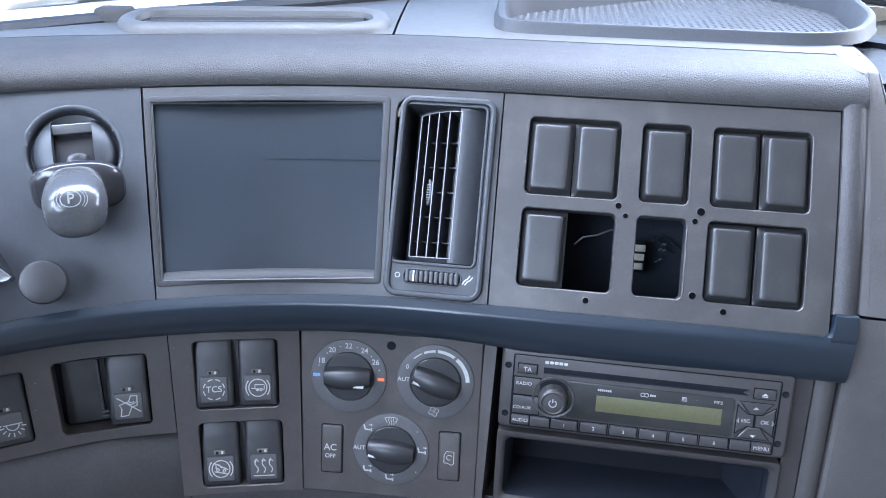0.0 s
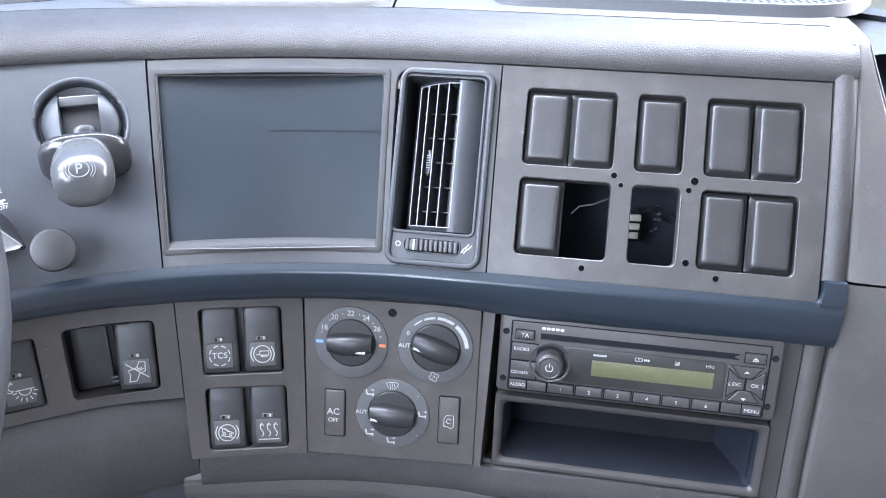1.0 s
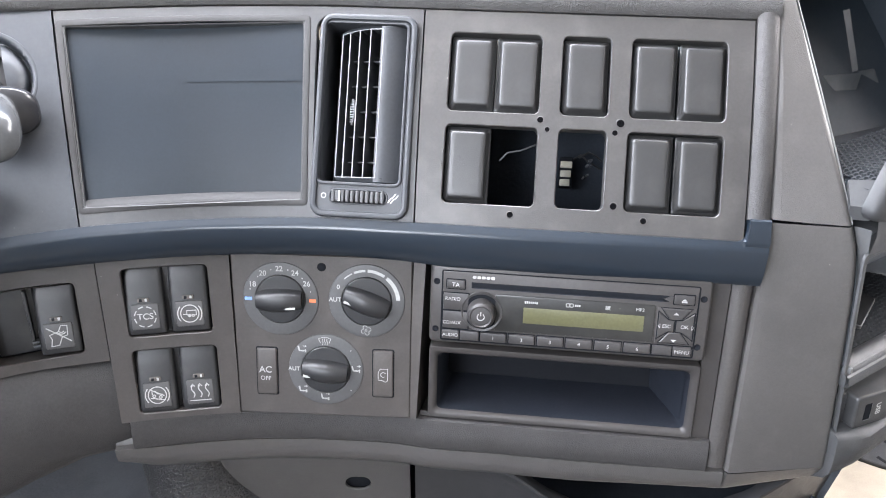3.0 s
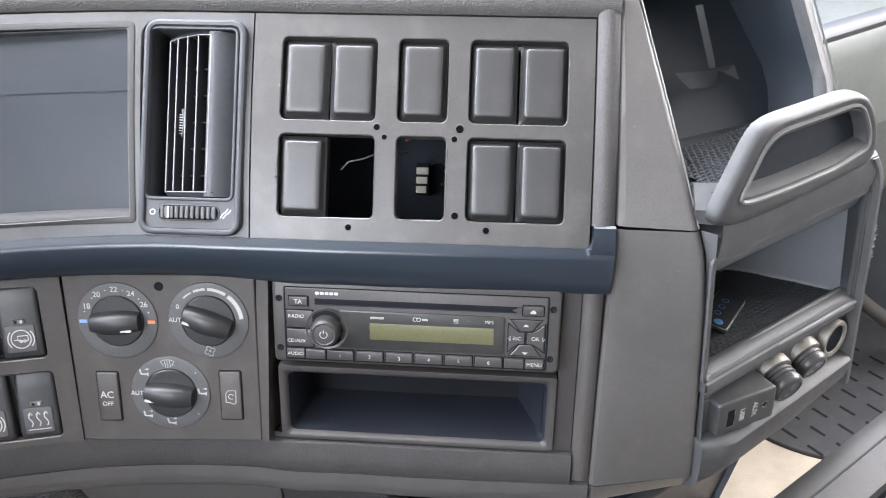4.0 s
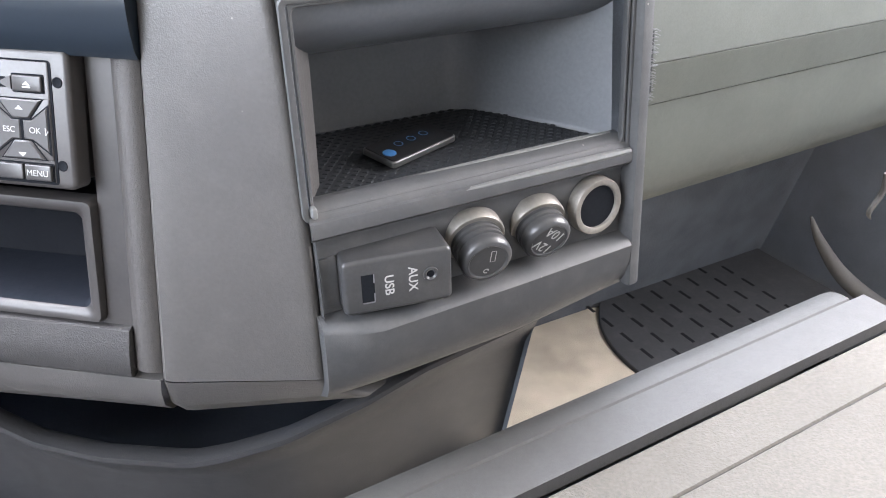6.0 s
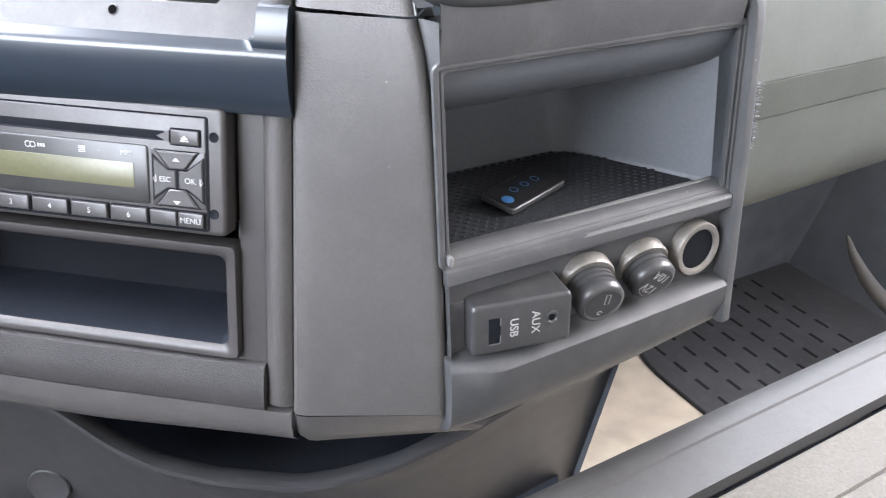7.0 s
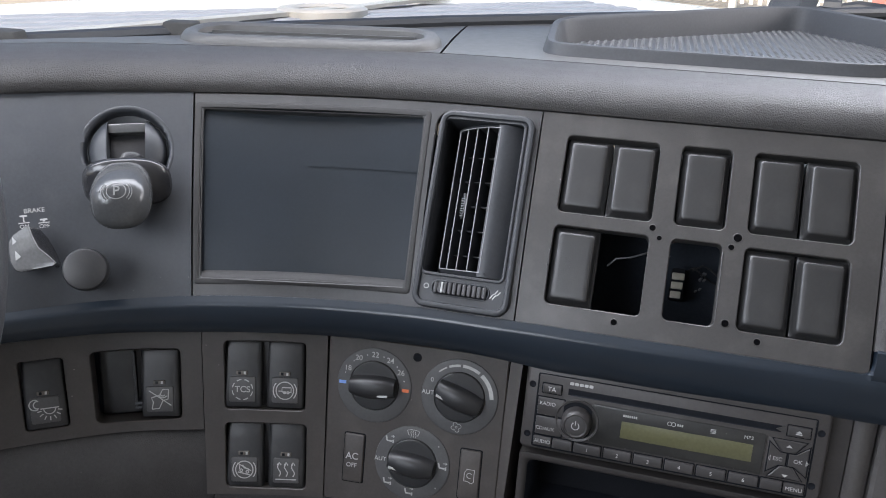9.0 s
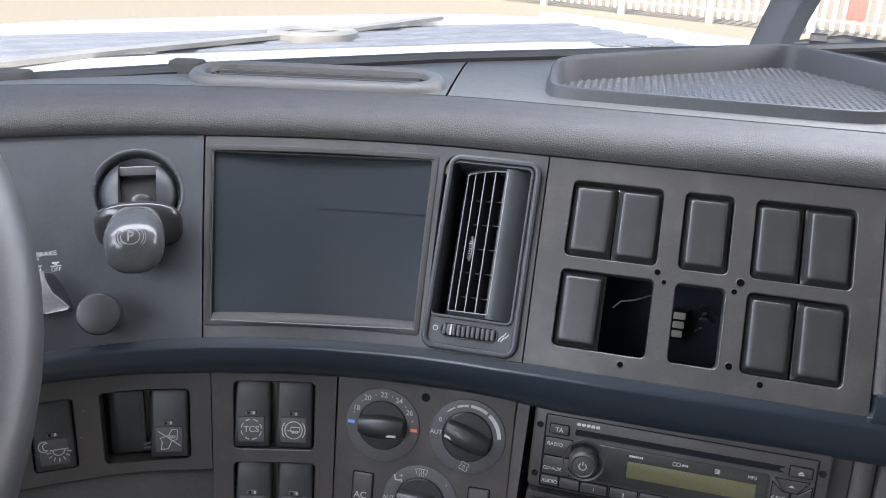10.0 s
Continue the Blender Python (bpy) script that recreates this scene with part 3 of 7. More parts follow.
part("blue_strip", bm, BLUE, dash, "dark blue satin trim strip turning up at its end")

# grained trim at the end of both faces
def bead_trim(M, s0, s1, z0, z1, crown, sink=0.0):
    """An upright trim with a rounded crown, its foot sunk by so much."""
    bm = B()
    deep_ = lambda z: -sink * (z1 - z) / (z1 - z0)
    sweep(bm, lambda z: [M(s0, z, -0.010 + deep_(z))] + [M(s0 + (s1 - s0) * t, z, deep_(z) + 0.0005 + crown * math.sin(math.pi * min(1, 0.06 + 0.88 * t)) ** 0.6) for t in span(0, 1, 8)] + [M(s1, z, -0.010 + deep_(z))], span(z0, z1, 14))
    return bm


part("end_trim", bead_trim(UP, 0.2405, 0.2540, 2.1985, 2.3110, 0.0044), HIDE, dash)

part("trim_backing", panel(B(), UP, 0.2500, 0.2565, 2.2020, 2.3110, d=-0.0060, thick=0.006), HIDE, dash)
part("trim_backing", panel(B(), lambda s, z, d=0.0: LO(s, z, d - 0.0035 - 0.0112 * (2.157 - z) / 0.1385), 0.2480, 0.2620, 2.0185, 2.1570, thick=0.006), TRIM, dash)

# lower face panels
LZ0, LZ1 = 2.0398, 2.1555
SL = [LOS(-0.3005, 2.118), LOS(-0.2735, 2.118), LOS(-0.2590, 2.118), LOS(-0.2010, 2.118)]
part("lower_left_panel", panel(B(), LO, -0.41, -0.1890, 2.0857, LZ1, holes=[(SL[0], SL[1], 2.0940, 2.1422, 0.003, 0.02), (SL[2], SL[3], 2.0930, 2.1432, 0.004, 0.02)]), LOWER, dash)
SB = [LOS(-0.1722, 2.125), LOS(-0.1140, 2.125), LOS(-0.1698, 2.068), LOS(-0.1115, 2.068)]
part("rocker_panel", panel(B(), LO, -0.1880, -0.0998, LZ0, LZ1, d=0.002, thick=0.008, holes=[(SB[0], SB[1], 2.1002, 2.1490, 0.004, 0.02), (SB[2], SB[3], 2.0443, 2.0916, 0.004, 0.02)]), LOWER, dash)
part("bay_edge", panel(B(), LO, 0.0290, 0.0372, 2.0395, 2.1545, d=0.001, thick=0.05), LOWER, dash)
part("bay_edge", bead_trim(LO, 0.2275, 0.2392, 2.0385, 2.1545, 0.0, 0.0090), RADIO, dash)
part("bay_sill", panel(B(), LO, 0.0374, 0.2390, 2.0365, 2.0425, d=-0.0085, thick=0.05), RADIO, dash)
part("end_trim", bead_trim(LO, 0.2398, 0.2524, 2.0185, 2.1570, 0.0042, 0.0112), TRIM, dash)
part("bay_edge", panel(B(), LO, 0.2225, 0.2400, 2.0350, 2.1545, d=-0.0140, thick=0.02), RADIO, dash)
# dark sheets added behind bay and openings, in place of the shade inside
part("bay_shade", panel(B(), LO, 0.0385, 0.2280, 2.0395, 2.1545, d=-0.060), DARK, dash)
part("inner_dark_sheet", panel(B(), UP, -0.39, 0.26, 2.15, 2.32, d=-0.100, thick=0.002, step=0.05), INNER, dash)
part("inner_dark_sheet", panel(B(), LO, -0.41, 0.04, 2.02, 2.165, d=-0.05, thick=0.002, step=0.05), INNER, dash)

# padded ledge under the lower face
LEDGE = [(2.0392, -0.014), (2.0390, -0.0062), (2.0376, -0.0042), (2.028, -0.0036), (2.0175, -0.0046), (2.0156, -0.0060), (2.0150, -0.012)]
bm = B()
sweep(bm, lambda s: [LO(s, z, d) for z, d in LEDGE], span(-0.1835, 0.2396, 44))
for s in (-0.1835, 0.2396):
    bm.faces.new([bm.verts.new(LO(s, z, d)) for z, d in LEDGE])
part("padded_ledge", bm, HIDE, dash, "grained padded ledge")
# rounded skirt below the ledge, turning under
SKIRT = [(2.0400, -0.0180), (2.0165, -0.0120), (2.0145, -0.0068), (2.007, -0.0076), (1.9990, -0.0108), (1.9935, -0.0180), (1.991, -0.034), (1.992, -0.11)]
bm = B()
sweep(bm, lambda s: [LO(s, 2.019 - (2.019 - z) * float(np.interp(s, (-0.197, -0.169, -0.14, 0.15, 0.25), (0.66, 0.97, 1.0, 1.0, 0.86))), d) for z, d in SKIRT], span(-0.1970, 0.2525, 52))
part("skirt", bm, COLUMN, dash)
# knee padding on the driver's side
KNEE = [(2.0900, -0.003), (2.0850, 0.004), (2.078, 0.0085), (2.062, 0.0115), (2.045, 0.0110), (2.025, 0.0085), (2.005, 0.0040), (1.990, -0.004), (1.980, -0.018), (1.976, -0.05), (1.980, -0.13)]
bm = B()
def knee_at(s):
    foot = float(np.interp(s, (-0.41, -0.305, -0.262, -0.222, -0.185), (1.955, 1.985, 1.997, 2.0060, 2.0060)))
    k = (2.0855 - foot) / (2.0855 - 1.980)
    sink = 0.006 + 0.009 * max(0.0, min(1.0, (s + 0.235) / 0.05))
    return [LO(s, 2.0855 - (2.0855 - z) * k, d - sink) for z, d in KNEE]


sweep(bm, knee_at, span(-0.41, -0.1850, 24))
bm.faces.new([bm.verts.new(p) for p in knee_at(-0.1850)])
part("knee_padding", bm, HIDE, dash, "grained knee padding")

# ---- end column of the console ----
column = thing("console_column", pose(0.28, 0.41, 1.99), "mid grey grained plastic end column with a cross seam", "dash column")


def bent(rows_l, rows_r, n, turn=0.006):
    """A face between two edges, with rounded sides."""
    bm = B()
    last = None
    for a, b in zip(rows_l, rows_r):
        a, b = Vector(a), Vector(b)
        along = (b - a).normalized()
        inn = Vector((-along.y, along.x, 0)).normalized()
        ring = [a + inn * 0.02, a + inn * turn * 0.5, a + along * turn * 0.3 + inn * turn * 0.12, a + along * turn]
        ring += [a.lerp(b, i / n) for i in range(1, n)] + [b - along * 0.75 * turn * (1 - math.sin(q)) + inn * 0.75 * turn * (1 - math.cos(q)) for q in span(0.0, math.pi / 2, 6)] + [b + inn * 0.03]
        ring = [bm.verts.new(p) for p in ring]
        if last:
            bridge(bm, last, ring, closed=False)
        last = ring
    return bm


low_l = [(0.2545, 0.450, 1.9840), (0.2545, 0.405, 1.9840), (0.2512, 0.3940, 1.9868), (0.2492, 0.3855, 1.998), (0.2490, 0.3826, 2.0132)]
low_r = [(0.3480, 0.460, 1.9860), (0.3480, 0.418, 1.9860), (0.3420, 0.4065, 1.9885), (0.3310, 0.3950, 2.000), (0.3228, 0.3880, 2.0132)]
part("column_foot", bent(low_l, low_r, 6), COLUMN, column)
mid_l, mid_r = [], []
EDGE_Z = (2.0132, 2.030, 2.060, 2.090, 2.120, 2.150, 2.1815, 2.1985)
EDGE_X = (0.3230, 0.3224, 0.3206, 0.3188, 0.3164, 0.3139, 0.3102, 0.3056)
EDGE_Y = (0.3872, 0.3882, 0.3918, 0.3945, 0.3967, 0.3992, 0.4028, 0.4085)
for k in range(15):
    t = k / 14
    z = 2.0140 + (2.1985 - 2.0140) * t
    mid_l.append((0.2490 + 0.0055 * t, 0.3827 + 0.0337 * t, z))
    mid_r.append((float(np.interp(z, EDGE_Z, EDGE_X)), float(np.interp(z, EDGE_Z, EDGE_Y)), z))
part("column_lower", bent(mid_l, mid_r, 8), COLUMN, column)
top_l, top_r = [], []
for k in range(9):
    t = k / 8
    z = 2.1992 + 0.1288 * t
    top_l.append(tuple(UP(0.2544, z, 0.002)))
    top_r.append((0.3052 - 0.0290 * t, 0.4090 + 0.0941 * t ** 1.08, z))
tl, tr = Vector(top_l[-1]), Vector(top_r[-1])
for f, zz in ((0.006, 0.002), (0.018, 0.0028), (0.04, 0.0025), (0.075, 0.0010)):
    top_l.append(tuple(tl + Vector((0.006 * f / 0.06, f, zz))))
    top_r.append(tuple(tr + Vector((0.014 * f / 0.06, f, zz))))
part("column_upper", bent(top_l, top_r, 8), COLUMN, column)
bm = B()
tube(bm, [Vector(p) + Vector((0.0005, 0.003, 0)) for p in top_r[:9]], 0.0007, 6)
part("edge_bead", bm, UNITEDGE, column, "pale worn edge bead")

# ---- dash top ----


def back_y(x):
    """The rear edge of the dash top, along the foot of the windscreen."""
    return float(np.interp(x, (-0.45, -0.38, -0.268, -0.057, 0.30, 0.50), (0.495, 0.55, 0.640, 0.775, 0.955, 1.06)))


def top_at(x, t):
    e = roll_at(x)[-1]
    y1 = back_y(e.x)
    return Vector((e.x + 0.0, e.y + (y1 - e.y) * t, 2.3312 + 0.004 * max(0.0, min(1.0, (-x - 0.19) / 0.1)) - 0.006 * t * t))


# black gutter at the foot of the windscreen with small clips
gutter = thing("windscreen_gutter", pose(-0.3, 0.62, 2.32), "black windscreen seal strip with small clips", "seal strip")
pts = [Vector((x, back_y(x) + 0.002, 2.3285)) for x in span(-0.44, 0.5, 20)]
part("seal", tube(B(), pts, 0.0065, 8), RUBBER, gutter)
for x in (-0.268, -0.372):
    bm = B()
    box(bm, x - 0.014, x + 0.014, back_y(x) - 0.012, back_y(x) + 0.006, 2.326, 2.3385, bev=0.003)
    part("clip", bm, STRAP, gutter)

# demister outlet: long slot with a raised rounded rim
outlet = thing("demister_vent", pose(-0.15, 0.61, 2.331), "long grey demister outlet with raised rounded rim", "air vent")
turn = Matrix.Rotation(radians(3), 3, "Z")


def out_m(x, y, z):
    p = turn @ Vector((x, y - 0.10 * x * 0, 0))
    return Vector((-0.150 + p.x, 0.6135 + p.y, 2.3325 + z * (0.55 if z > 0 else 1) + 0.04 * p.y))


bm = B()
rings = [(0.208, 0.068, 0.031, -0.003), (0.206, 0.066, 0.030, 0.003), (0.201, 0.062, 0.028, 0.0090), (0.194, 0.056, 0.026, 0.0115), (0.186, 0.049, 0.023, 0.0112), (0.180, 0.044, 0.021, 0.008), (0.178, 0.042, 0.020, 0.0)]
last = None
for w, h, r, z in rings:
    ring = loop(bm, rr(0, 0, w, h, r, 8), z, out_m)
    if last:
        bridge(bm, last, ring)
    last = ring
part("vent_rim", bm, TOP, outlet)
part("vent_floor", pad(B(), 0, 0, 0.180, 0.044, 0.020, -0.010, 0.0004, 0.0002, out_m), DARK, outlet)
for k in range(2):
    part("vent_blade", box(B(), -0.082, 0.082, -0.008 + 0.013 * k, -0.0065 + 0.013 * k, 0.0, 0.0060, out_m), TOP, outlet)

# open tray with an anti-slip mat
tray = thing("dash_tray", pose(0.2, 0.7, 2.331), "grey open dash tray lined with studded anti-slip mat", "tray")
TRAY = [(0.262, 0.574), (0.300, 0.590), (0.335, 0.645), (0.352, 0.752), (0.292, 0.872), (0.262, 0.862), (0.050, 0.722), (0.040, 0.700), (0.036, 0.615), (0.046, 0.603), (0.075, 0.598)]


def inset(pts, d):
    out, n = [], len(pts)
    for i in range(n):
        a, b, c = Vector(pts[i - 1]), Vector(pts[i]), Vector(pts[(i + 1) % n])
        e, f = (b - a).normalized(), (c - b).normalized()
        q = Vector((-e.y - f.y, e.x + f.x)).normalized() / max(0.5, math.sqrt(max(0.1, (1 + e.dot(f)) / 2)))
        out.append((b.x + q.x * d, b.y + q.y * d))
    return out


def rounded(pts, r, n=4):
    out = []
    for i in range(len(pts)):
        a, b, c = Vector(pts[i - 1]), Vector(pts[i]), Vector(pts[(i + 1) % len(pts)])
        k0, k1 = min(r, (a - b).length * 0.45), min(r, (c - b).length * 0.45)
        p, q = b + (a - b).normalized() * k0, b + (c - b).normalized() * k1
        for j in range(n + 1):
            t = j / n
            v = p * (1 - t) ** 2 + b * 2 * t * (1 - t) + q * t * t
            out.append((v.x, v.y))
    return out


bm = B()
last = None
for d, z in ((-0.004, 2.3305), (-0.003, 2.3325), (-0.0015, 2.3425), (-0.0005, 2.3450), (0.002, 2.3458), (0.0045, 2.3445), (0.006, 2.341), (0.010, 2.3190)):
    ring = [bm.verts.new((x, y, 2.3305 + (z - 2.3305) * (1.0 if z < 2.331 else float(np.interp(y, (0.58, 0.62, 0.76), (0.62, 0.66, 1.1)))))) for x, y in rounded(inset(TRAY, d), 0.022)]
    if last:
        bridge(bm, last, ring)
    last = ring
bm.faces.new(last)
part("tray_rim", bm, TRAYRIM, tray)


def inside(p, poly):
    hit = False
    for i in range(len(poly)):
        (x0, y0), (x1, y1) = poly[i - 1], poly[i]
        if (y0 > p[1]) != (y1 > p[1]) and p[0] < (x1 - x0) * (p[1] - y0) / (y1 - y0) + x0:
            hit = not hit
    return hit


# top cover in two lengths, sunk under the tray
well = inset(TRAY, 0.003)
for a, b, n, m in ((-0.39, -0.0485, 24, 10), (-0.0470, 0.262, 64, 64)):
    bm = B()
    sweep(bm, lambda s: [top_at(s, 0.004) + Vector((0, 0, -0.006))] + [top_at(s, 0.004 + 0.996 * k / m) for k in range(m + 1)] + [top_at(s, 1) + Vector((0, 0, -0.05))], span(a, b, n))
    for v in bm.verts:
        if inside((v.co.x, v.co.y), well):
            v.co.z -= 0.020
    part("top_cover", bm, TOP, dash, "mid grey grained dash top cover")


def studs(bm, x0, x1, y0, y1, pitch, r, h, M, keep=lambda p: True):
    """Rows of small diamond studs, set off by half a pitch row by row."""
    for j in range(int((y1 - y0) / (pitch * 0.62))):
        for i in range(int((x1 - x0) / pitch)):
            x, y = x0 + (i + 0.5 * (j % 2)) * pitch, y0 + j * pitch * 0.62
            if not keep((x, y)):
                continue
            a = [bm.verts.new(M(x + r * c, y + r * s, 0)) for c, s in ((1, 0), (0, 0.7), (-1, 0), (0, -0.7))]
            b = [bm.verts.new(M(x + 0.55 * r * c, y + 0.55 * r * s, h)) for c, s in ((1, 0), (0, 0.7), (-1, 0), (0, -0.7))]
            bridge(bm, a, b)
            bm.faces.new(b)
    return bm


inner = inset(TRAY, 0.010)
bm = B()
prism(bm, rounded(inner, 0.02), 2.3195, 2.3236)
mat = part("tray_mat", bm, TRAYMAT, tray, "grey studded rubber mat")
bm = B()
spin = Matrix.Rotation(radians(32), 2)
studs(bm, 0.30, 0.95, 0.30, 0.75, 0.0084, 0.0031, 0.0010, lambda x, y, z: Vector((*(spin @ Vector((x, y))), 2.3235 + z)), keep=lambda p: inside(tuple(spin @ Vector(p)), inner))
st = part("mat_studs", bm, TRAYMAT, mat, sharp=20)
tagged(st, kind="stuff")

# ---- face air vent ----
vent = thing("air_vent", frame_on(UP, (VN[0] + VN[1]) / 2, (VN[2] + VN[3]) / 2), "black upright air vent with pale-edged vanes and thumbwheel", "air vent")
vw, vh = VN[1] - VN[0], (UP(0, VN[3]) - UP(0, VN[2])).length
GX0, GX1, GY0, GY1 = -0.0290, 0.0262, -vh / 2 + 0.0215, vh / 2 - 0.0040
gx, gy, gw, gh = (GX0 + GX1) / 2, (GY0 + GY1) / 2, GX1 - GX0, GY1 - GY0
bm = B()
rim(bm, 0, 0, vw + 0.003, vh + 0.003, 0.009, 0.0042, -0.004, 0.0035, 0.0018)
part("bezel", bm, VENT, vent, local=True)
bm = B()
# front plate between the bezel and the grille opening
o = loop(bm, rr(0, 0, vw - 0.004, vh - 0.004, 0.006, 5), 0.0005, flat)
i_ = loop(bm, rr(gx, gy, gw + 0.002, gh + 0.002, 0.004, 5), 0.0005, flat)
bridge(bm, o, i_)
i2 = loop(bm, rr(gx, gy, gw, gh, 0.0035, 5), -0.0012, flat)
bridge(bm, i_, i2)
i3 = loop(bm, rr(gx, gy, gw - 0.003, gh - 0.002, 0.003, 5), -0.045, flat)
bridge(bm, i2, i3)
bm.faces.new(i3)
part("front_plate", bm, VENT, vent, local=True)
bm = B()
rim(bm, gx, gy, gw + 0.003, gh + 0.003, 0.005, 0.0022, -0.001, 0.0018, 0.0009)
part("grille_lip", bm, VENT, vent, local=True)
# turned barrel with five upright vanes in a rounded frame and short cross vanes
tilt = Matrix.Rotation(radians(-12), 4, "Y")
barrel = lambda x, y, z: tilt @ Vector((x, y, z)) + Vector((0, gy, -0.003))
VX = (-0.0186, -0.0132, -0.0063, 0.0014, 0.0103)
VTOP = (-0.0040, -0.0024, -0.0012, -0.0004, -0.0006)
bm = B()
last = None
for k in range(15):
    ring = [bm.verts.new(barrel(0.0273 - 0.0185 * k / 14, y, -0.016 + 0.0178 * math.sin(math.pi * (0.06 + 0.50 * k / 14)))) for y in span(-gh / 2 + 0.0015, gh / 2 - 0.0015, 6)]
    if last:
        bridge(bm, last, ring, closed=False)
    last = ring
part("barrel", bm, VENT, vent, "smooth rounded barrel of the air vent", local=True)
bm = B()
sweep(bm, lambda y: [barrel(x, y, z) for x, z in ((-0.0300, -0.030), (-0.0262, -0.0120), (-0.0215, -0.0085), (-0.0200, -0.0120), (-0.0198, -0.030))], span(-gh / 2 + 0.002, gh / 2 - 0.002, 6))
part("barrel_cheek", bm, VENT, vent, local=True)
top_y = lambda k: gh / 2 - 0.0030 + VTOP[k]
for y0_, pts_ in ((1, [(VX[k], top_y(k)) for k in range(5)]), (-1, [(VX[k], -gh / 2 + 0.0042) for k in range(5)])):
    fr = [barrel(x, y, 0.0016) for x, y in pts_]
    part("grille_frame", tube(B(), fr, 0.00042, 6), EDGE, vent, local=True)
    bm = B()
    sweep(bm, lambda q: [barrel(q[0], q[1], 0.0016), barrel(q[0], q[1] + 0.0030 * y0_, -0.0010), barrel(q[0], q[1] + 0.0032 * y0_, -0.020)], pts_ + [(0.0150, pts_[-1][1])])
    part("grille_end", bm, VENT, vent, local=True)
# a paler strip along each front edge paints the light it catches
for k, x in enumerate(VX):
    y0_, y1_ = -gh / 2 + 0.0042, top_y(k)
    v = part("vane", box(B(), x - 0.0003, x + 0.0003, y0_, y1_, -0.015, 0.0012, barrel), VENT, vent, local=True)
    part("vane_highlight", box(B(), x - 0.00034, x + 0.00034, y0_, y1_, 0.0012, 0.0020, barrel), EDGE, v, local=True)
for k in range(5):
    y = 0.0300 - k * 0.0171
    v = part("cross_vane", box(B(), -0.018, 0.0103, y - 0.0004, y + 0.0004, -0.018, -0.0055, barrel), VENT, vent, local=True)
    for x0_, x1_ in ((0.0056, 0.0099), (-0.0016, 0.0011), (-0.0082, -0.0066)):
        part("cross_vane_highlight", box(B(), x0_, x1_, y - 0.0004, y + 0.0004, -0.0055, -0.0050, barrel), EDGE, v, local=True)
tab = part("vane_tab", tube(B(), [barrel(-0.0096 + 0.0022 * math.sin(math.pi * t), 0.0035 - 0.0175 * t, -0.0005) for t in span(0, 1, 8)], [0.0009, 0.0013, 0.0016, 0.0017, 0.0017, 0.0016, 0.0014, 0.0012, 0.0008], 8), VANE, vent, local=True)
for k in range(8):
    y = -0.0005 - k * 0.0017
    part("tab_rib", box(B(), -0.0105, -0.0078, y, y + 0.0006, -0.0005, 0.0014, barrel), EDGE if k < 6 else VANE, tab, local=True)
# thumbwheel under the grille
wy = -vh / 2 + 0.0125
bm = B()
rim(bm, -0.0008, wy, 0.040, 0.0105, 0.005, 0.0012, 0.0, 0.0012, 0.0005)
part("wheel_slot", bm, VENT, vent, local=True)
part("wheel_well", pad(B(), -0.0008, wy, 0.039, 0.0095, 0.0045, -0.002, 0.0006, 0.0003), DARK, vent, local=True)
tw = part("thumbwheel", pad(B(), -0.0008, wy, 0.036, 0.0072, 0.003, -0.001, 0.0022, 0.0016), VANE, vent, "ribbed black thumbwheel", local=True)
for k in range(11):
    x = -0.0173 + k * 0.0033
    dome = 0.0035 * (1 - ((x + 0.0008) / 0.022) ** 2)
    part("rib", pad(B(), x, wy, 0.0026, 0.0078, 0.0008, -0.001, 0.0012 + dome, 0.0007, n=3, steps=2), VANE, tw, local=True)
part("wheel_mark", box(B(), -0.0132, -0.0120, wy - 0.0036, wy + 0.0036, 0.002, 0.0048), PRINT, vent, local=True)
bm = B()
strokes(bm, [arc(-0.0240, wy, 0.0016, 0, 360, 16)], 0.00055, 0.0008)
part("closed_mark", bm, PRINT, vent, local=True)
bm = B()
strokes(bm, [[(0.0195, wy - 0.0028), (0.0215, wy + 0.0003), (0.0225, wy + 0.0006), (0.0243, wy + 0.0032)], [(0.0212, wy - 0.0032), (0.0232, wy - 0.0003), (0.0242, wy - 0.0002), (0.0262, wy + 0.0024)]], 0.0008, 0.0008)
part("flow_mark", bm, PRINT, vent, local=True)

# ---- blank switch covers ----


def blank(m, w=0.0294, h=0.0500):
    t = thing("switch_blank", m, "dark grey blank rocker cover set in the switch panel", "switch blank", "blank switch covers")
    bm = B()
    body = B()
    low = loop(body, rr(0, 0, w, h, 0.0012, 5), -0.014, flat)
    bridge(body, low, loop(body, rr(0, 0, w, h, 0.0012, 5), -0.0050, flat))
    part("body", body, BLANK, t, local=True, sharp=60)
    last = None
    for inset_, z in ((0, -0.0050), (0.0006, -0.0045), (0.0017, -0.0030), (0.0025, -0.0011), (0.0028, -0.0003), (0.0033, 0.0004), (0.0042, 0.0008), (0.0065, 0.0009)):
        ring = loop(bm, rr(0, 0, w - 2 * inset_, h - 2 * inset_ * 1.15, 0.0012 if inset_ == 0 else 0.0024, 5), z, flat)
        if last:
            bridge(bm, last, ring)
        last = ring
    bm.faces.new(last)
    part("cover", bm, BLANK, t, local=True, sharp=60)
    return t


first = None
cell = (hole_s[1] - hole_s[0]) / 2
spots = []
for z0, z1 in (ROW_HI, ROW_LO):
    zc = (z0 + z1) / 2
    for i, pair in ((0, True), (2, False), (4, True)):
        a, b = hole_s[i], hole_s[i + 1]
        for k in ((0.25, 0.75) if pair else (0.5,)):
            if (z0, z1) == ROW_LO and (i == 2 or (i == 0 and k == 0.75)):
                continue
            spots.append((a + (b - a) * k, zc))
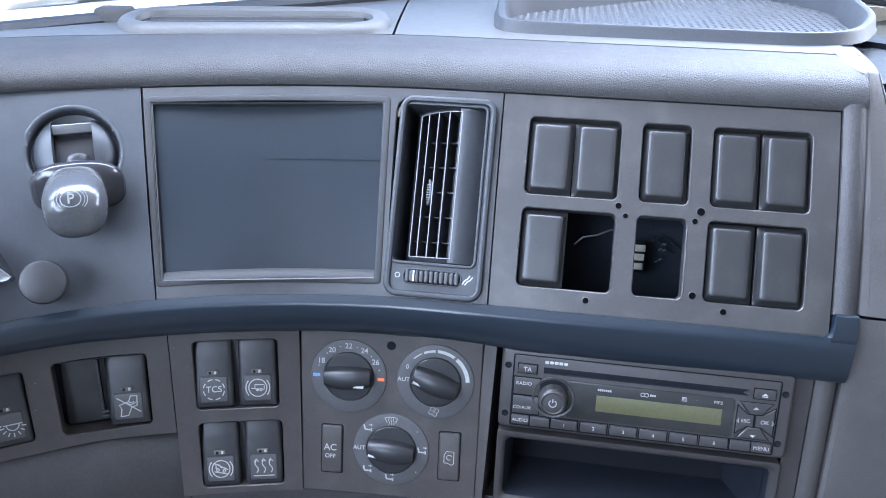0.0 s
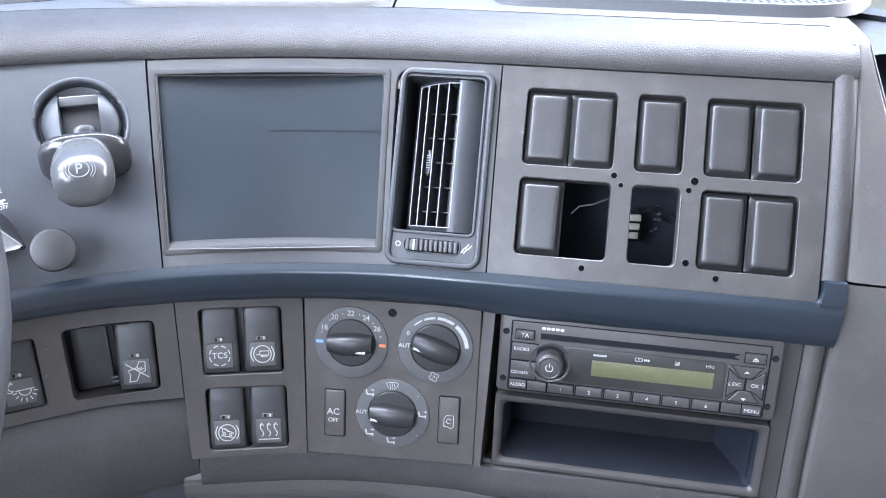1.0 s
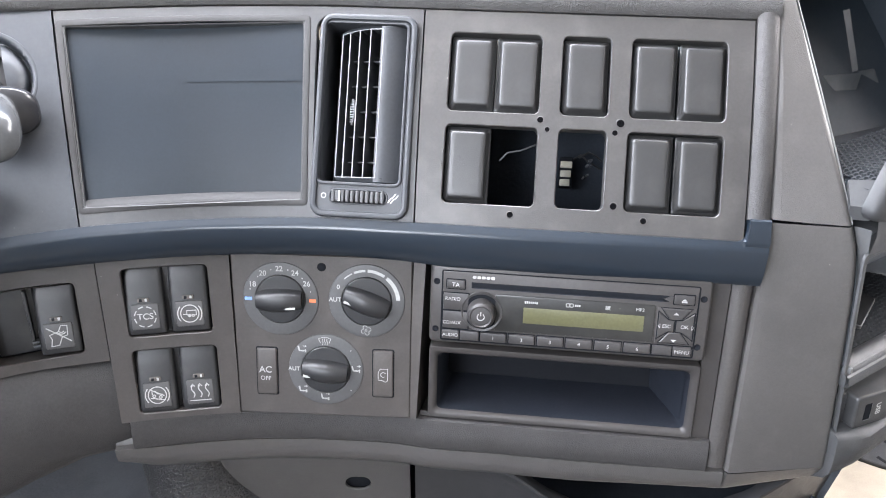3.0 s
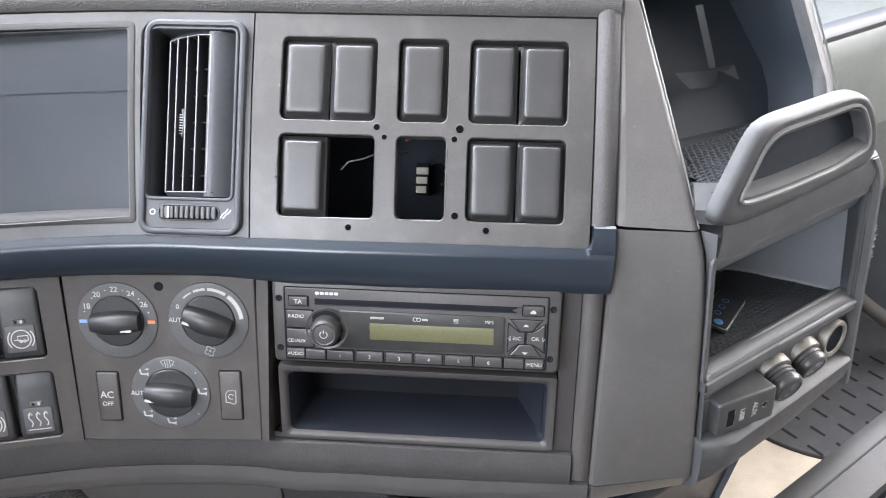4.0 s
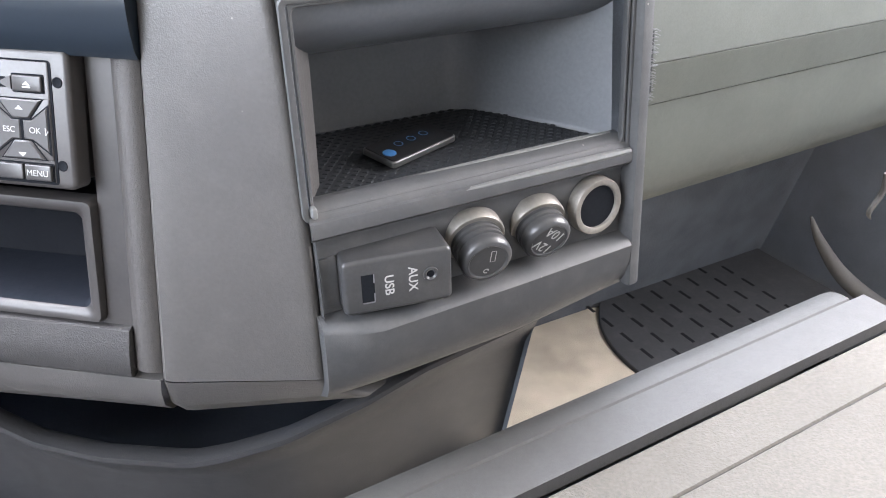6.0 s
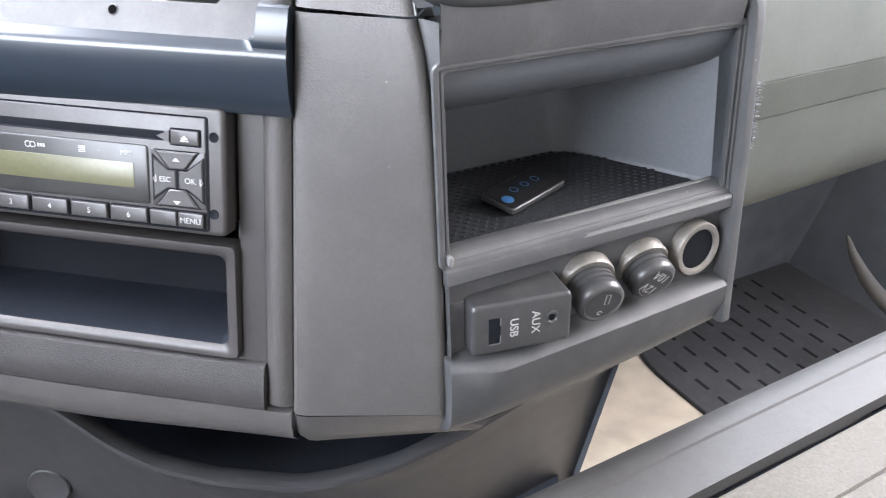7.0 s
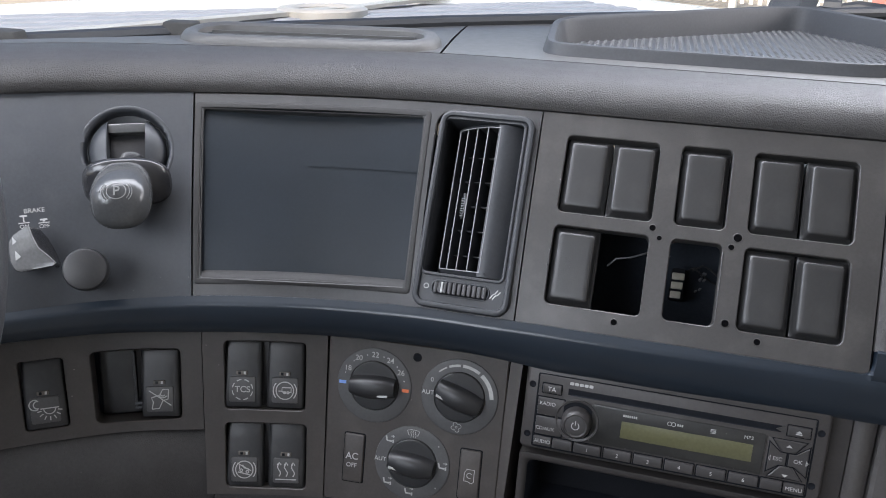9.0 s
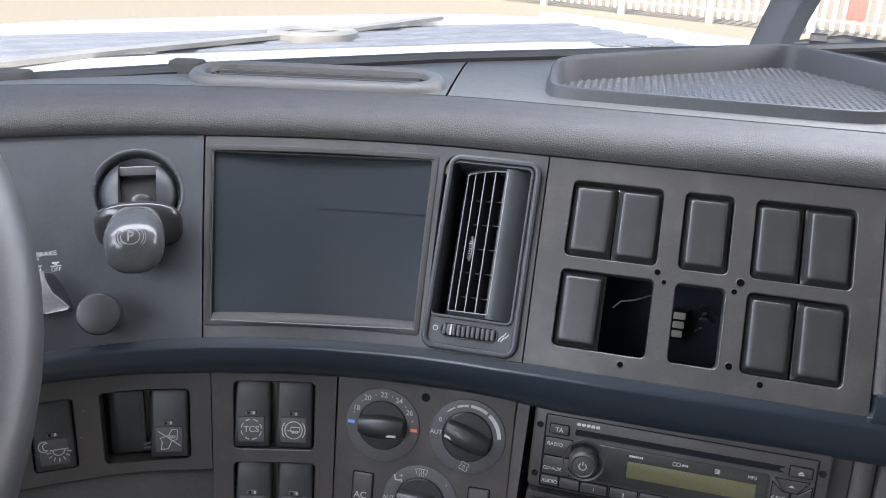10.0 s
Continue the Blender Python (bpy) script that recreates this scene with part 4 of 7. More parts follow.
for s, z in spots:
    m = frame_on(UP, s, z, -0.0005)
    first = blank(m) if first is None else (copy_thing(first, m), first)[1]

# scraped, paler edges of the two open switch positions and a smudge on the blank beside them
rnd = random.Random(7)
for s_, za, zb in ((hole_s[1], ROW_LO[0] + 0.004, ROW_LO[1] - 0.004), (hole_s[3], ROW_LO[0] + 0.004, ROW_LO[1] - 0.004), (hole_s[0] - 0.0008, 2.2190, 2.2300)):
    pts = [UP(s_ + rnd.uniform(-0.0002, 0.0004), za + (zb - za) * k / 18, 0.0001) for k in range(19)]
    part("scraped_edge", tube(B(), pts, [0.00012 + 0.0005 * rnd.random() ** 2 for _ in pts], 5), ICONPLATE, dash, "pale scraped edge of a switch hole")
for za in (ROW_LO[0],):
    pts = [UP(hole_s[2] + 0.003 + (hole_s[3] - hole_s[2] - 0.006) * k / 18, za + rnd.uniform(-0.0002, 0.0003), 0.0001) for k in range(19)]
    part("scraped_edge", tube(B(), pts, [0.00012 + 0.0004 * rnd.random() ** 2 for _ in pts], 5), ICONPLATE, dash)

rnd = random.Random(11)
for k in range(9):
    q = frame_on(UP, hole_s[0] + 0.0125 + rnd.uniform(-0.0022, 0.0022), 2.2235 + rnd.uniform(-0.0024, 0.0022), 0.00045)
    part("smudge", lathe(B(), [(rnd.uniform(0.0004, 0.0011), 0.0), (0, 0.00006)], lambda a, b, c, q=q: q @ Vector((a, b, c)), seg=7), ROCKER, dash)

# loose wiring seen through the open switch positions
loom = thing("wiring_connector", pose(0.14, 0.46, 2.21), "cream plug connector with dark and red wires behind the panel", "wiring")
cm = frame_on(UP, 0.1298, 2.2256, -0.0780)
at = lambda x, y, z: cm @ Vector((x * 1.15, y * 1.15, z))
for k in range(3):
    part("terminal", box(B(), -0.0034, 0.0030 + 0.0006 * k, -0.0085 + 0.0058 * k, -0.0042 + 0.0058 * k, -0.012, 0.001, at, bev=0.0006), CONNECT, loom)
part("plug_body", box(B(), -0.0036, 0.0046, -0.0092, 0.0105, -0.016, -0.001, at, bev=0.001), DARK, loom)
for k, (x, y, w) in enumerate(((0.0150, 0.0085, 0.0022), (0.0136, 0.0052, 0.0014), (0.0160, 0.0050, 0.0012), (0.0140, -0.0010, 0.0012), (0.0116, -0.0026, 0.0010))):
    part("terminal_tip", box(B(), x, x + w, y, y + w * (1.0 if k else 0.7), -0.016, -0.003, at, bev=0.0003), WIRE, loom, "small grey terminal tip")
for k, (x, y) in enumerate(((0.004, 0.009), (0.009, 0.011))):
    part("wire", tube(B(), [at(x, y, -0.012), at(x + 0.006, y + 0.004, -0.012), at(x + 0.011, y + 0.002 * k, -0.012), at(x + 0.02, y - 0.004, -0.020)], 0.0007, 6), ROCKER, loom)
part("wire", tube(B(), [UP(0.118, 2.2515, -0.075), UP(0.1249, 2.2541, -0.070), UP(0.1326, 2.2584, -0.070), UP(0.1453, 2.2576, -0.070), UP(0.158, 2.262, -0.078)], 0.0009, 8), REDWIRE, loom, "red wire")
loom2 = thing("loose_wire", pose(0.09, 0.46, 2.22), "single loose grey wire behind an open switch hole", "wiring")
lm = frame_on(UP, 0.092, 2.2250, -0.022)
at2 = lambda x, y, z: lm @ Vector((x, y, z))
part("wire", tube(B(), [at2(-0.010, 0.002, 0), at2(-0.005, 0.007, 0.003), at2(0.004, 0.009, 0.002), at2(0.014, 0.014, -0.004), at2(0.03, 0.017, -0.03)], 0.0006, 6), WIRE, loom2)

# ---- rocker switches ----


def rocker(m, label, icon, words="", w=0.0262, h=0.0468):
    t = thing("rocker_switch", m, label, "rocker switch", "rocker switches")
    bm = B()
    n = 8
    rows = []
    for k in range(n + 1):
        y = -h / 2 + h * k / n
        dip = 0.0030 - 0.0052 * (k / n) ** 1.3
        e = 0.0016
        edge = -0.0016 if k in (0, n) else 0.0
        rows.append([Vector((-w / 2, y, -0.012)), Vector((-w / 2, y, dip - e + edge)), Vector((-w / 2 + 0.0011, y, dip - e * 0.25 + edge)), Vector((-w / 2 + 0.003, y, dip + edge)), Vector((0, y, dip - 0.0004 + edge)),
                     Vector((w / 2 - 0.003, y, dip + edge)), Vector((w / 2 - 0.0011, y, dip - e * 0.25 + edge)), Vector((w / 2, y, dip - e + edge)), Vector((w / 2, y, -0.012))])
    last = None
    for r in rows:
        ring = [bm.verts.new(p) for p in r]
        if last:
            bridge(bm, last, ring, closed=False)
        else:
            bm.faces.new(ring)
        last = ring
    bm.faces.new(last)
    part("key", bm, ROCKER, t, local=True, sharp=50)
    py = -0.0105
    tip = Matrix.Translation((0, py, 0.0020)) @ Matrix.Rotation(radians(-4.0), 4, "X")
    P = lambda x, y, z: tip @ Vector((x, y, z))
    plate = part("icon_plate", pad(B(), 0, 0, 0.0185, 0.0180, 0.0012, -0.001, 0.0007, 0.0004, P, n=3), ICONPLATE, t, local=True)
    bm = B()
    strokes(bm, icon, 0.00075, 0.00085, P)
    part("icon", bm, PRINT, plate, local=True)
    if words:
        letters("icon_letters", words, 0.0062, tip @ pose(0, 0, 0.00085), plate, local=True, weight=0.00006)
    lens = part("indicator", pad(B(), -0.0005, 0.0118, 0.0080, 0.0028, 0.0006, -0.002, 0.0006, 0.0004, P, n=3), LENS, t, "clear indicator lens", local=True)
    part("indicator_bar", box(B(), -0.0030, -0.0012, 0.0108, 0.0128, 0.0005, 0.0008, P), DARK, lens, local=True)
    part("indicator_bar", box(B(), 0.0008, 0.0022, 0.0108, 0.0128, 0.0005, 0.0008, P), PRINT, lens, local=True)
    return t


R_ = 0.0058
dashed = [arc(0, 0, 0.0072, a, a + 28, 4) for a in range(6, 366, 45)]
side_arcs = [arc(0, 0, 0.0082, 140, 220, 10), arc(0, 0, 0.0082, -40, 40, 10)]
circle = [arc(0, 0, R_ + 0.0004, 0, 360, 26)]
trailer = circle + side_arcs + [[(-0.0045, -0.0004), (-0.002, -0.0004), (-0.002, 0.0022), (0.0044, 0.0022), (0.0044, -0.0012), (0.003, -0.0012)], [(0.0004, -0.0012), (-0.0012, -0.0012), (-0.002, -0.0004)],
                                   arc(-0.0002, -0.0014, 0.0008, 0, 360, 8), arc(0.0022, -0.0014, 0.0008, 0, 360, 8)]
hill = circle + side_arcs + [[(-0.0046, -0.0018), (0.0046, -0.0040)], [(-0.0034, 0.0004), (-0.0034, 0.0034), (-0.0008, 0.0030), (-0.0002, 0.0012), (0.0034, 0.0003)],
                             arc(-0.0022, -0.0006, 0.0010, 0, 360, 8), arc(0.0022, -0.0016, 0.0010, 0, 360, 8), [(-0.005, 0.0046), (0.0048, -0.0008)]]
wave = lambda x: [(x + 0.0011 * math.sin(t * 2 * math.pi), -0.0040 + 0.0092 * t) for t in span(0, 1, 14)]
heat = [wave(x) for x in (-0.0050, 0.0, 0.0050)] + [[(x - 0.0014, 0.0042), (x, 0.0062), (x + 0.0014, 0.0042)] for x in (-0.0050, 0.0, 0.0050)] + [[(-0.0075, -0.0062), (0.0075, -0.0062)]]
moon = [arc(-0.0062, 0.0042, 0.0036, 60, 300, 14), arc(-0.0045, 0.0042, 0.0026, 75, 285, 12), [(-0.0030, 0.0012), (0.0088, 0.0012)], arc(0.0028, 0.0010, 0.0038, 180, 360, 12)]
moon += [[(0.0028 + 0.0052 * math.cos(radians(a)), 0.0006 + 0.0052 * math.sin(radians(a))), (0.0028 + 0.0080 * math.cos(radians(a)), 0.0006 + 0.0080 * math.sin(radians(a)))] for a in (190, 215, 242, 270, 298, 325, 350)]
nocam = [[(-0.0055, -0.0070), (-0.0045, -0.0020), (-0.0060, 0.0010), (0.0000, 0.0030), (0.0020, 0.0070), (0.0060, 0.0068), (0.0056, 0.0000), (0.0020, -0.0010), (-0.0005, -0.0066), (-0.0055, -0.0070)],
         [(-0.0075, 0.0062), (0.0078, -0.0046)], arc(0.0020, 0.0040, 0.0018, 200, 330, 6), arc(0.0020, 0.0042, 0.0032, 205, 325, 8)]


for s, z, label, icon, words in (
        ((SB[0] * 0.75 + SB[1] * 0.25) - 0.0016, 2.1246, "black rocker switch with traction control letters", dashed, "TCS"),
        ((SB[0] * 0.25 + SB[1] * 0.75) - 0.0008, 2.1246, "black rocker switch with white trailer brake symbol", trailer, ""),
        ((SB[2] * 0.75 + SB[3] * 0.25) - 0.0009, 2.0676, "black rocker switch with white hill hold symbol", hill, ""),
        ((SB[2] * 0.25 + SB[3] * 0.75) - 0.0005, 2.0674, "black rocker switch with white heated mirror symbol", heat, ""),
        ((SL[0] + SL[1]) / 2, 2.1181, "black rocker switch with white night lamp symbol", moon, ""),
        ((SL[2] * 0.25 + SL[3] * 0.75), 2.1181, "black rocker switch with crossed-out sensor symbol", nocam, "")):
    rocker(frame_on(LO, s, z, -0.001), label, icon, words)
for M_s, zc in (((SB[0], SB[1]), 2.1246), ((SB[2], SB[3]), 2.0680), ((SL[0], SL[1]), 2.1181)):
    part("switch_well", panel(B(), LO, M_s[0] - 0.001, M_s[1] + 0.001, zc - 0.0255, zc + 0.0255, d=-0.0075, thick=0.001), ROCKER, dash)
# empty switch position beside the sensor switch: an open socket with a clip rail
sock = thing("switch_socket", frame_on(LO, SL[2] * 0.72 + SL[3] * 0.28, 2.1181, -0.02), "empty black switch socket with a clip rail", "switch socket")
bm = B()
rim(bm, 0, 0, 0.0290, 0.0495, 0.002, 0.0012, -0.03, 0.004)
part("socket_wall", bm, ROCKER, sock, local=True)
part("socket_floor", pad(B(), 0, 0, 0.0285, 0.049, 0.002, -0.02, 0.0045, 0.0005), ROCKER, sock, local=True)
part("clip_rail", box(B(), 0.0085, 0.0105, -0.021, 0.021, -0.01, 0.010, bev=0.0005), ROCKER, sock, local=True)
for k in range(2):
    part("clip_tooth", box(B(), 0.0085, 0.0130, -0.020 + k * 0.003, -0.0185 + k * 0.003, 0.0, 0.012), WIRE, sock, local=True)

# ---- climate control panel ----
clim = thing("climate_control_panel", frame_on(LO, -0.0355, 2.0978), "dark grey heater control panel with three rotary dials", "climate control")


def cl(x, z):
    """Place on the climate panel's own plane for a point of the lower face."""
    p = clim.matrix_basis.inverted() @ LO(LOS(x, z), z)
    return p.x, p.y


bm = B()
ring_ = [cl(x, z) for x, z in ((-0.0990, 2.0400), (0.0243, 2.0398), (0.0280, 2.1551), (-0.0990, 2.1558))]
prism(bm, ring_, -0.006, 0.0042, bev=0.0008)
part("plate", bm, LOWER, clim, local=True)
FZ = 0.0042
hx, hy = cl(-0.0351, 2.1465)
part("pin_hole", lathe(B(), [(0.0031, FZ), (0.0027, FZ + 0.0004), (0.0022, FZ + 0.0003), (0.0, FZ + 0.00025)], cx=hx, cy=hy, seg=16), DARK, clim, local=True)
bm = B()


def dial(cx, cy, angle):
    d = part("dial_ring", lathe(B(), [(0.0268, FZ), (0.0265, FZ + 0.0008), (0.0255, FZ + 0.0011), (0.0180, FZ + 0.0010), (0.0177, FZ + 0.0003)], cx=cx, cy=cy, seg=48), DIALRING, clim, "lighter grey printed dial ring", local=True)
    k = part("knob", lathe(B(), [(0.0175, FZ), (0.0174, FZ + 0.0012), (0.0168, FZ + 0.0017), (0.0135, FZ + 0.0018), (0, FZ + 0.0018)], cx=cx, cy=cy, seg=40), KNOB, clim, "round black knob with a bar grip", local=True)
    turn_ = Matrix.Translation((cx, cy, 0)) @ Matrix.Rotation(radians(angle), 4, "Z")
    G = lambda a, b, c: turn_ @ Vector((a, b, c))
    bm = B()
    n = 14
    last = None
    for i in range(n + 1):
        x_ = -0.0160 + 0.0320 * i / n
        u = x_ / 0.0175
        hw = 0.0078 * (1 - 0.25 * u * u)
        top = FZ + 0.0118 - 0.0035 * u * u
        ring = [bm.verts.new(G(x_, yy, zz)) for yy, zz in ((-hw, FZ + 0.0012), (-hw * 0.95, top - 0.004), (-hw * 0.72, top - 0.0012), (-hw * 0.35, top), (hw * 0.35, top), (hw * 0.72, top - 0.0012), (hw * 0.95, top - 0.004), (hw, FZ + 0.0012))]
        if last:
            bridge(bm, last, ring, closed=False)
        else:
            bm.faces.new(ring)
        last = ring
    bm.faces.new(last)
    g = part("grip", bm, KNOB, k, local=True, sharp=50)
    part("pointer", box(B(), 0.0050, 0.0120, -0.0048, -0.0034, FZ + 0.0098, FZ + 0.0110, G) if angle < 90 else box(B(), 0.0080, 0.0145, 0.0022, 0.0038, FZ + 0.0094, FZ + 0.0104, G), PRINT, k, local=True)
    return cx, cy, d


PZ = FZ + 0.0014


def say(body, x, y, size, parent, rot=0, weight=0.00005):
    return letters("dial_letters", body, size, pose(x, y, PZ, 0, 0, rot), parent, local=True, weight=weight)


# temperature
cx, cy, d1 = dial(-0.0285, 0.0266, 2)
for body, a in (("18", 152), ("20", 123), ("22", 91), ("24", 61), ("26", 32)):
    say(body, cx + 0.0220 * math.cos(radians(a)), cy + 0.0220 * math.sin(radians(a)), 0.0053, d1)
bm = B()
for a in (162, 134, 106, 75, 45, 16):
    lathe(bm, [(0.0005, PZ), (0, PZ)], cx=cx + 0.0222 * math.cos(radians(a)), cy=cy + 0.0222 * math.sin(radians(a)), seg=8)
part("dial_dots", bm, PRINT, d1, local=True)
part("cold_mark", box(B(), cx - 0.0252, cx - 0.0202, cy - 0.0012, cy + 0.0010, PZ - 0.0004, PZ), BLUEPRINT, d1, local=True)
part("hot_mark", box(B(), cx + 0.0202, cx + 0.0250, cy - 0.0016, cy + 0.0006, PZ - 0.0004, PZ), REDPRINT, d1, local=True)
# fan
cx, cy, d2 = dial(0.0321, 0.0270, 160)
bm = B()
for a0, a1, w in ((134, 117, 0.0010), (113, 92, 0.0016), (88, 56, 0.0021), (51, 4, 0.0027)):
    part("speed_mark", strokes(B(), [arc(cx, cy, 0.0222, a0, a1, 8)], w, PZ), PRINT, d2, local=True)
fx, fy = cx - 0.0004, cy - 0.0212
for a in range(0, 360, 90):
    q = radians(a + 20)
    strokes(bm, [arc(fx + 0.0022 * math.cos(q), fy + 0.0022 * math.sin(q), 0.0014, a - 100, a + 140, 10)], 0.0004, PZ)
strokes(bm, [arc(fx, fy, 0.0007, 0, 360, 8)], 0.0004, PZ)
part("fan_mark", bm, PRINT, d2, local=True)
say("0", cx - 0.0197, cy + 0.0099, 0.0045, d2)
say("AUT", cx - 0.0221, cy + 0.0007, 0.0044, d2)
# air distribution
cx, cy, d3 = dial(0.0028, -0.0252, 174)
say("AUT", cx - 0.0228, cy + 0.0001, 0.0043, d3)


def seated(x, y, k=1.0):
    """The small seated-figure mark of an air distribution dial, as plain strokes."""
    return [[(x - 0.0030 * k, y + 0.0022), (x - 0.0022 * k, y - 0.0012), (x + 0.0012 * k, y - 0.0014), (x + 0.0022 * k, y - 0.0004), (x + 0.0022 * k, y - 0.0026)]]


bm = B()
for x, y in ((cx - 0.0166, cy + 0.0154), (cx + 0.0219, cy + 0.0014), (cx - 0.0164, cy - 0.0153), (cx - 0.0005, cy - 0.0206)):
    strokes(bm, seated(x, y), 0.0012, PZ)
    strokes(bm, [[(x + 0.0004, y + 0.0022), (x + 0.0028, y + 0.0022)], [(x + 0.0018, y + 0.0030), (x + 0.0030, y + 0.0022), (x + 0.0018, y + 0.0014)]], 0.0005, PZ)
    part("air_mark", bm, PRINT, d3, local=True)
    bm = B()
sx, sy = cx - 0.0005, cy + 0.0218
strokes(bm, [[(sx - 0.0030, sy - 0.0016), (sx - 0.0044, sy + 0.0018), (sx - 0.0020, sy + 0.0026), (sx + 0.0020, sy + 0.0026), (sx + 0.0044, sy + 0.0018), (sx + 0.0030, sy - 0.0016)]], 0.0005, PZ)
for k in (-0.0016, 0, 0.0016):
    strokes(bm, [[(sx + k, sy - 0.0030), (sx + k + 0.0004, sy - 0.0012), (sx + k - 0.0003, sy + 0.0004), (sx + k, sy + 0.0018)]], 0.0004, PZ)
for a in (40, -40):
    lathe(bm, [(0.0005, PZ), (0, PZ)], cx=cx + 0.0235 * math.cos(radians(a)), cy=cy + 0.0235 * math.sin(radians(a)), seg=8)
part("air_mark", bm, PRINT, d3, local=True)
# push buttons
for bx, by, words in ((-0.0396, -0.0279, True), (0.0437, -0.0268, False)):
    part("button_slot", pad(B(), bx, by, 0.0158, 0.0368, 0.0016, FZ - 0.001, FZ + 0.0003, 0.0002), DARK, clim, local=True)
    b = part("push_button", pad(B(), bx, by, 0.0144, 0.0352, 0.0014, FZ - 0.001, FZ + 0.0016, 0.0009), LOWER, clim, local=True)
    if words:
        letters("button_letters", "AC", 0.0068, pose(bx - 0.0010, by + 0.0013, FZ + 0.0017), b, local=True, weight=0.00006)
        letters("button_letters", "OFF", 0.0044, pose(bx - 0.0010, by - 0.0052, FZ + 0.0017), b, local=True, weight=0.00004)
    else:
        bm = B()
        strokes(bm, [[(bx - 0.0034, by - 0.0046), (bx - 0.0034, by + 0.0014), (bx - 0.0018, by + 0.0040), (bx + 0.0034, by + 0.0040), (bx + 0.0034, by - 0.0046), (bx + 0.0018, by - 0.0060), (bx - 0.0010, by - 0.0046), (bx - 0.0034, by - 0.0046)],
                     arc(bx + 0.0002, by - 0.0004, 0.0018, 30, 300, 10)], 0.0005, FZ + 0.0017)
        part("button_mark", bm, PRINT, b, local=True)

# ---- radio ----
RS, RZ = 0.1338, 2.1285
radio = thing("car_radio", frame_on(LO, RS, RZ) @ Matrix.Rotation(radians(2), 4, "X"), "black truck radio with green display and round power knob", "radio")
RW, RH, RD = 0.1868, 0.0575, 0.0080


def rp(fx, fy):
    return (fx - 0.5) * RW, (0.5 - fy) * RH


def key(name, f0, f1, g0, g1, z1, parent, material=None, label="", bev=0.0006, r=0.0006):
    (x0, y1), (x1, y0) = rp(f0, g0), rp(f1, g1)
    if name == "key":
        part("key_gap", pad(B(), (x0 + x1) / 2, (y0 + y1) / 2, x1 - x0 + 0.0013, y1 - y0 + 0.0013, r, RD - 0.003, RD + 0.00085, 0.0001, n=2, steps=1), DARK, parent, local=True)
    return part(name, pad(B(), (x0 + x1) / 2, (y0 + y1) / 2, x1 - x0, y1 - y0, r, RD - 0.003, z1, bev, n=3, steps=2), material or KEY, parent, label, local=True)


part("chassis", pad(B(), 0, 0, RW - 0.006, RH - 0.004, 0.002, -0.055, 0.004, 0.001), RADIO, radio, local=True)
part("front_frame", pad(B(), 0, 0, RW, RH, 0.0035, -0.002, RD, 0.0022), RADIO, radio, local=True)
part("face_gap", pad(B(), 0.0, -0.0012, 0.1712, 0.0510, 0.0015, RD - 0.003, RD + 0.0003, 0.0001, n=3, steps=1), DARK, radio, local=True)
key("front_face", 0.047, 0.953, 0.088, 0.950, RD + 0.0006, radio, RADIO)
for fx, fy in ((0.0245, 0.227), (0.9715, 0.226), (0.0240, 0.826), (0.9690, 0.820)):
    x, y = rp(fx, fy)
    part("release_hole", lathe(B(), [(0.0023, RD + 0.0001), (0.0021, RD + 0.0004), (0.0018, RD + 0.0002), (0.0, RD + 0.00015)], cx=x, cy=y, seg=14), DARK, radio, local=True)
key("disc_slot", 0.150, 0.852, 0.205, 0.285, RD + 0.0008, radio, DARK)
key("disc_flap", 0.160, 0.832, 0.270, 0.284, RD + 0.0010, radio, POCKET, bev=0.0003)
x, y = rp(0.847, 0.246)
bm = B()
prism(bm, [(x - 0.0026, y), (x + 0.0034, y - 0.0026), (x + 0.0034, y + 0.0028)], RD, RD + 0.0016)
part("slot_end", bm, KEY, radio, local=True)
K = RD + 0.0020
ta = key("key", 0.0620, 0.1270, 0.190, 0.296, K, radio)
k_radio = key("key", 0.0500, 0.1430, 0.355, 0.565, RD + 0.0013, radio)
k_cd = key("key", 0.0500, 0.1430, 0.582, 0.800, RD + 0.0013, radio)
k_audio = key("key", 0.0490, 0.1120, 0.822, 0.934, K, radio)
letters("key_letters", "TA", 0.0042, pose(*rp(0.0942, 0.246), K + 0.0001), ta, local=True)
letters("key_letters", "RADIO", 0.0034, pose(*rp(0.0850, 0.426), RD + 0.0015), k_radio, local=True)
letters("key_letters", "CD/AUX", 0.0032, pose(*rp(0.0845, 0.725), RD + 0.0015), k_cd, local=True)
letters("key_letters", "AUDIO", 0.0034, pose(*rp(0.0805, 0.880), K + 0.0001), k_audio, local=True)
x, y = rp(0.1937, 0.145)
bm = B()
for k in range(5):
    pad(bm, x - 0.0062 + k * 0.0031, y, 0.0026, 0.0020, 0.0006, RD, RD + 0.0009, 0.0002, n=2, steps=1)
part("badge", bm, PRINT, radio, "small white badge on the radio", local=True)
# volume knob
x, y = rp(0.1920, 0.565)
part("knob_well", lathe(B(), [(0.0145, RD + 0.0005), (0.0139, RD + 0.0016), (0.0126, RD + 0.0012), (0.0124, RD)], cx=x, cy=y, seg=36), KEY, radio, local=True)
part("knob_recess", lathe(B(), [(0.0124, RD + 0.0011), (0, RD + 0.0009)], cx=x, cy=y, seg=36), DARK, radio, local=True)
kn = part("volume_knob", lathe(B(), [(0.0098, RD), (0.0094, RD + 0.0085), (0.0086, RD + 0.0105), (0.0074, RD + 0.0112), (0.0066, RD + 0.0106), (0, RD + 0.0112)], cx=x, cy=y, seg=36), KEY, radio, "round black volume knob", local=True)
bm = B()
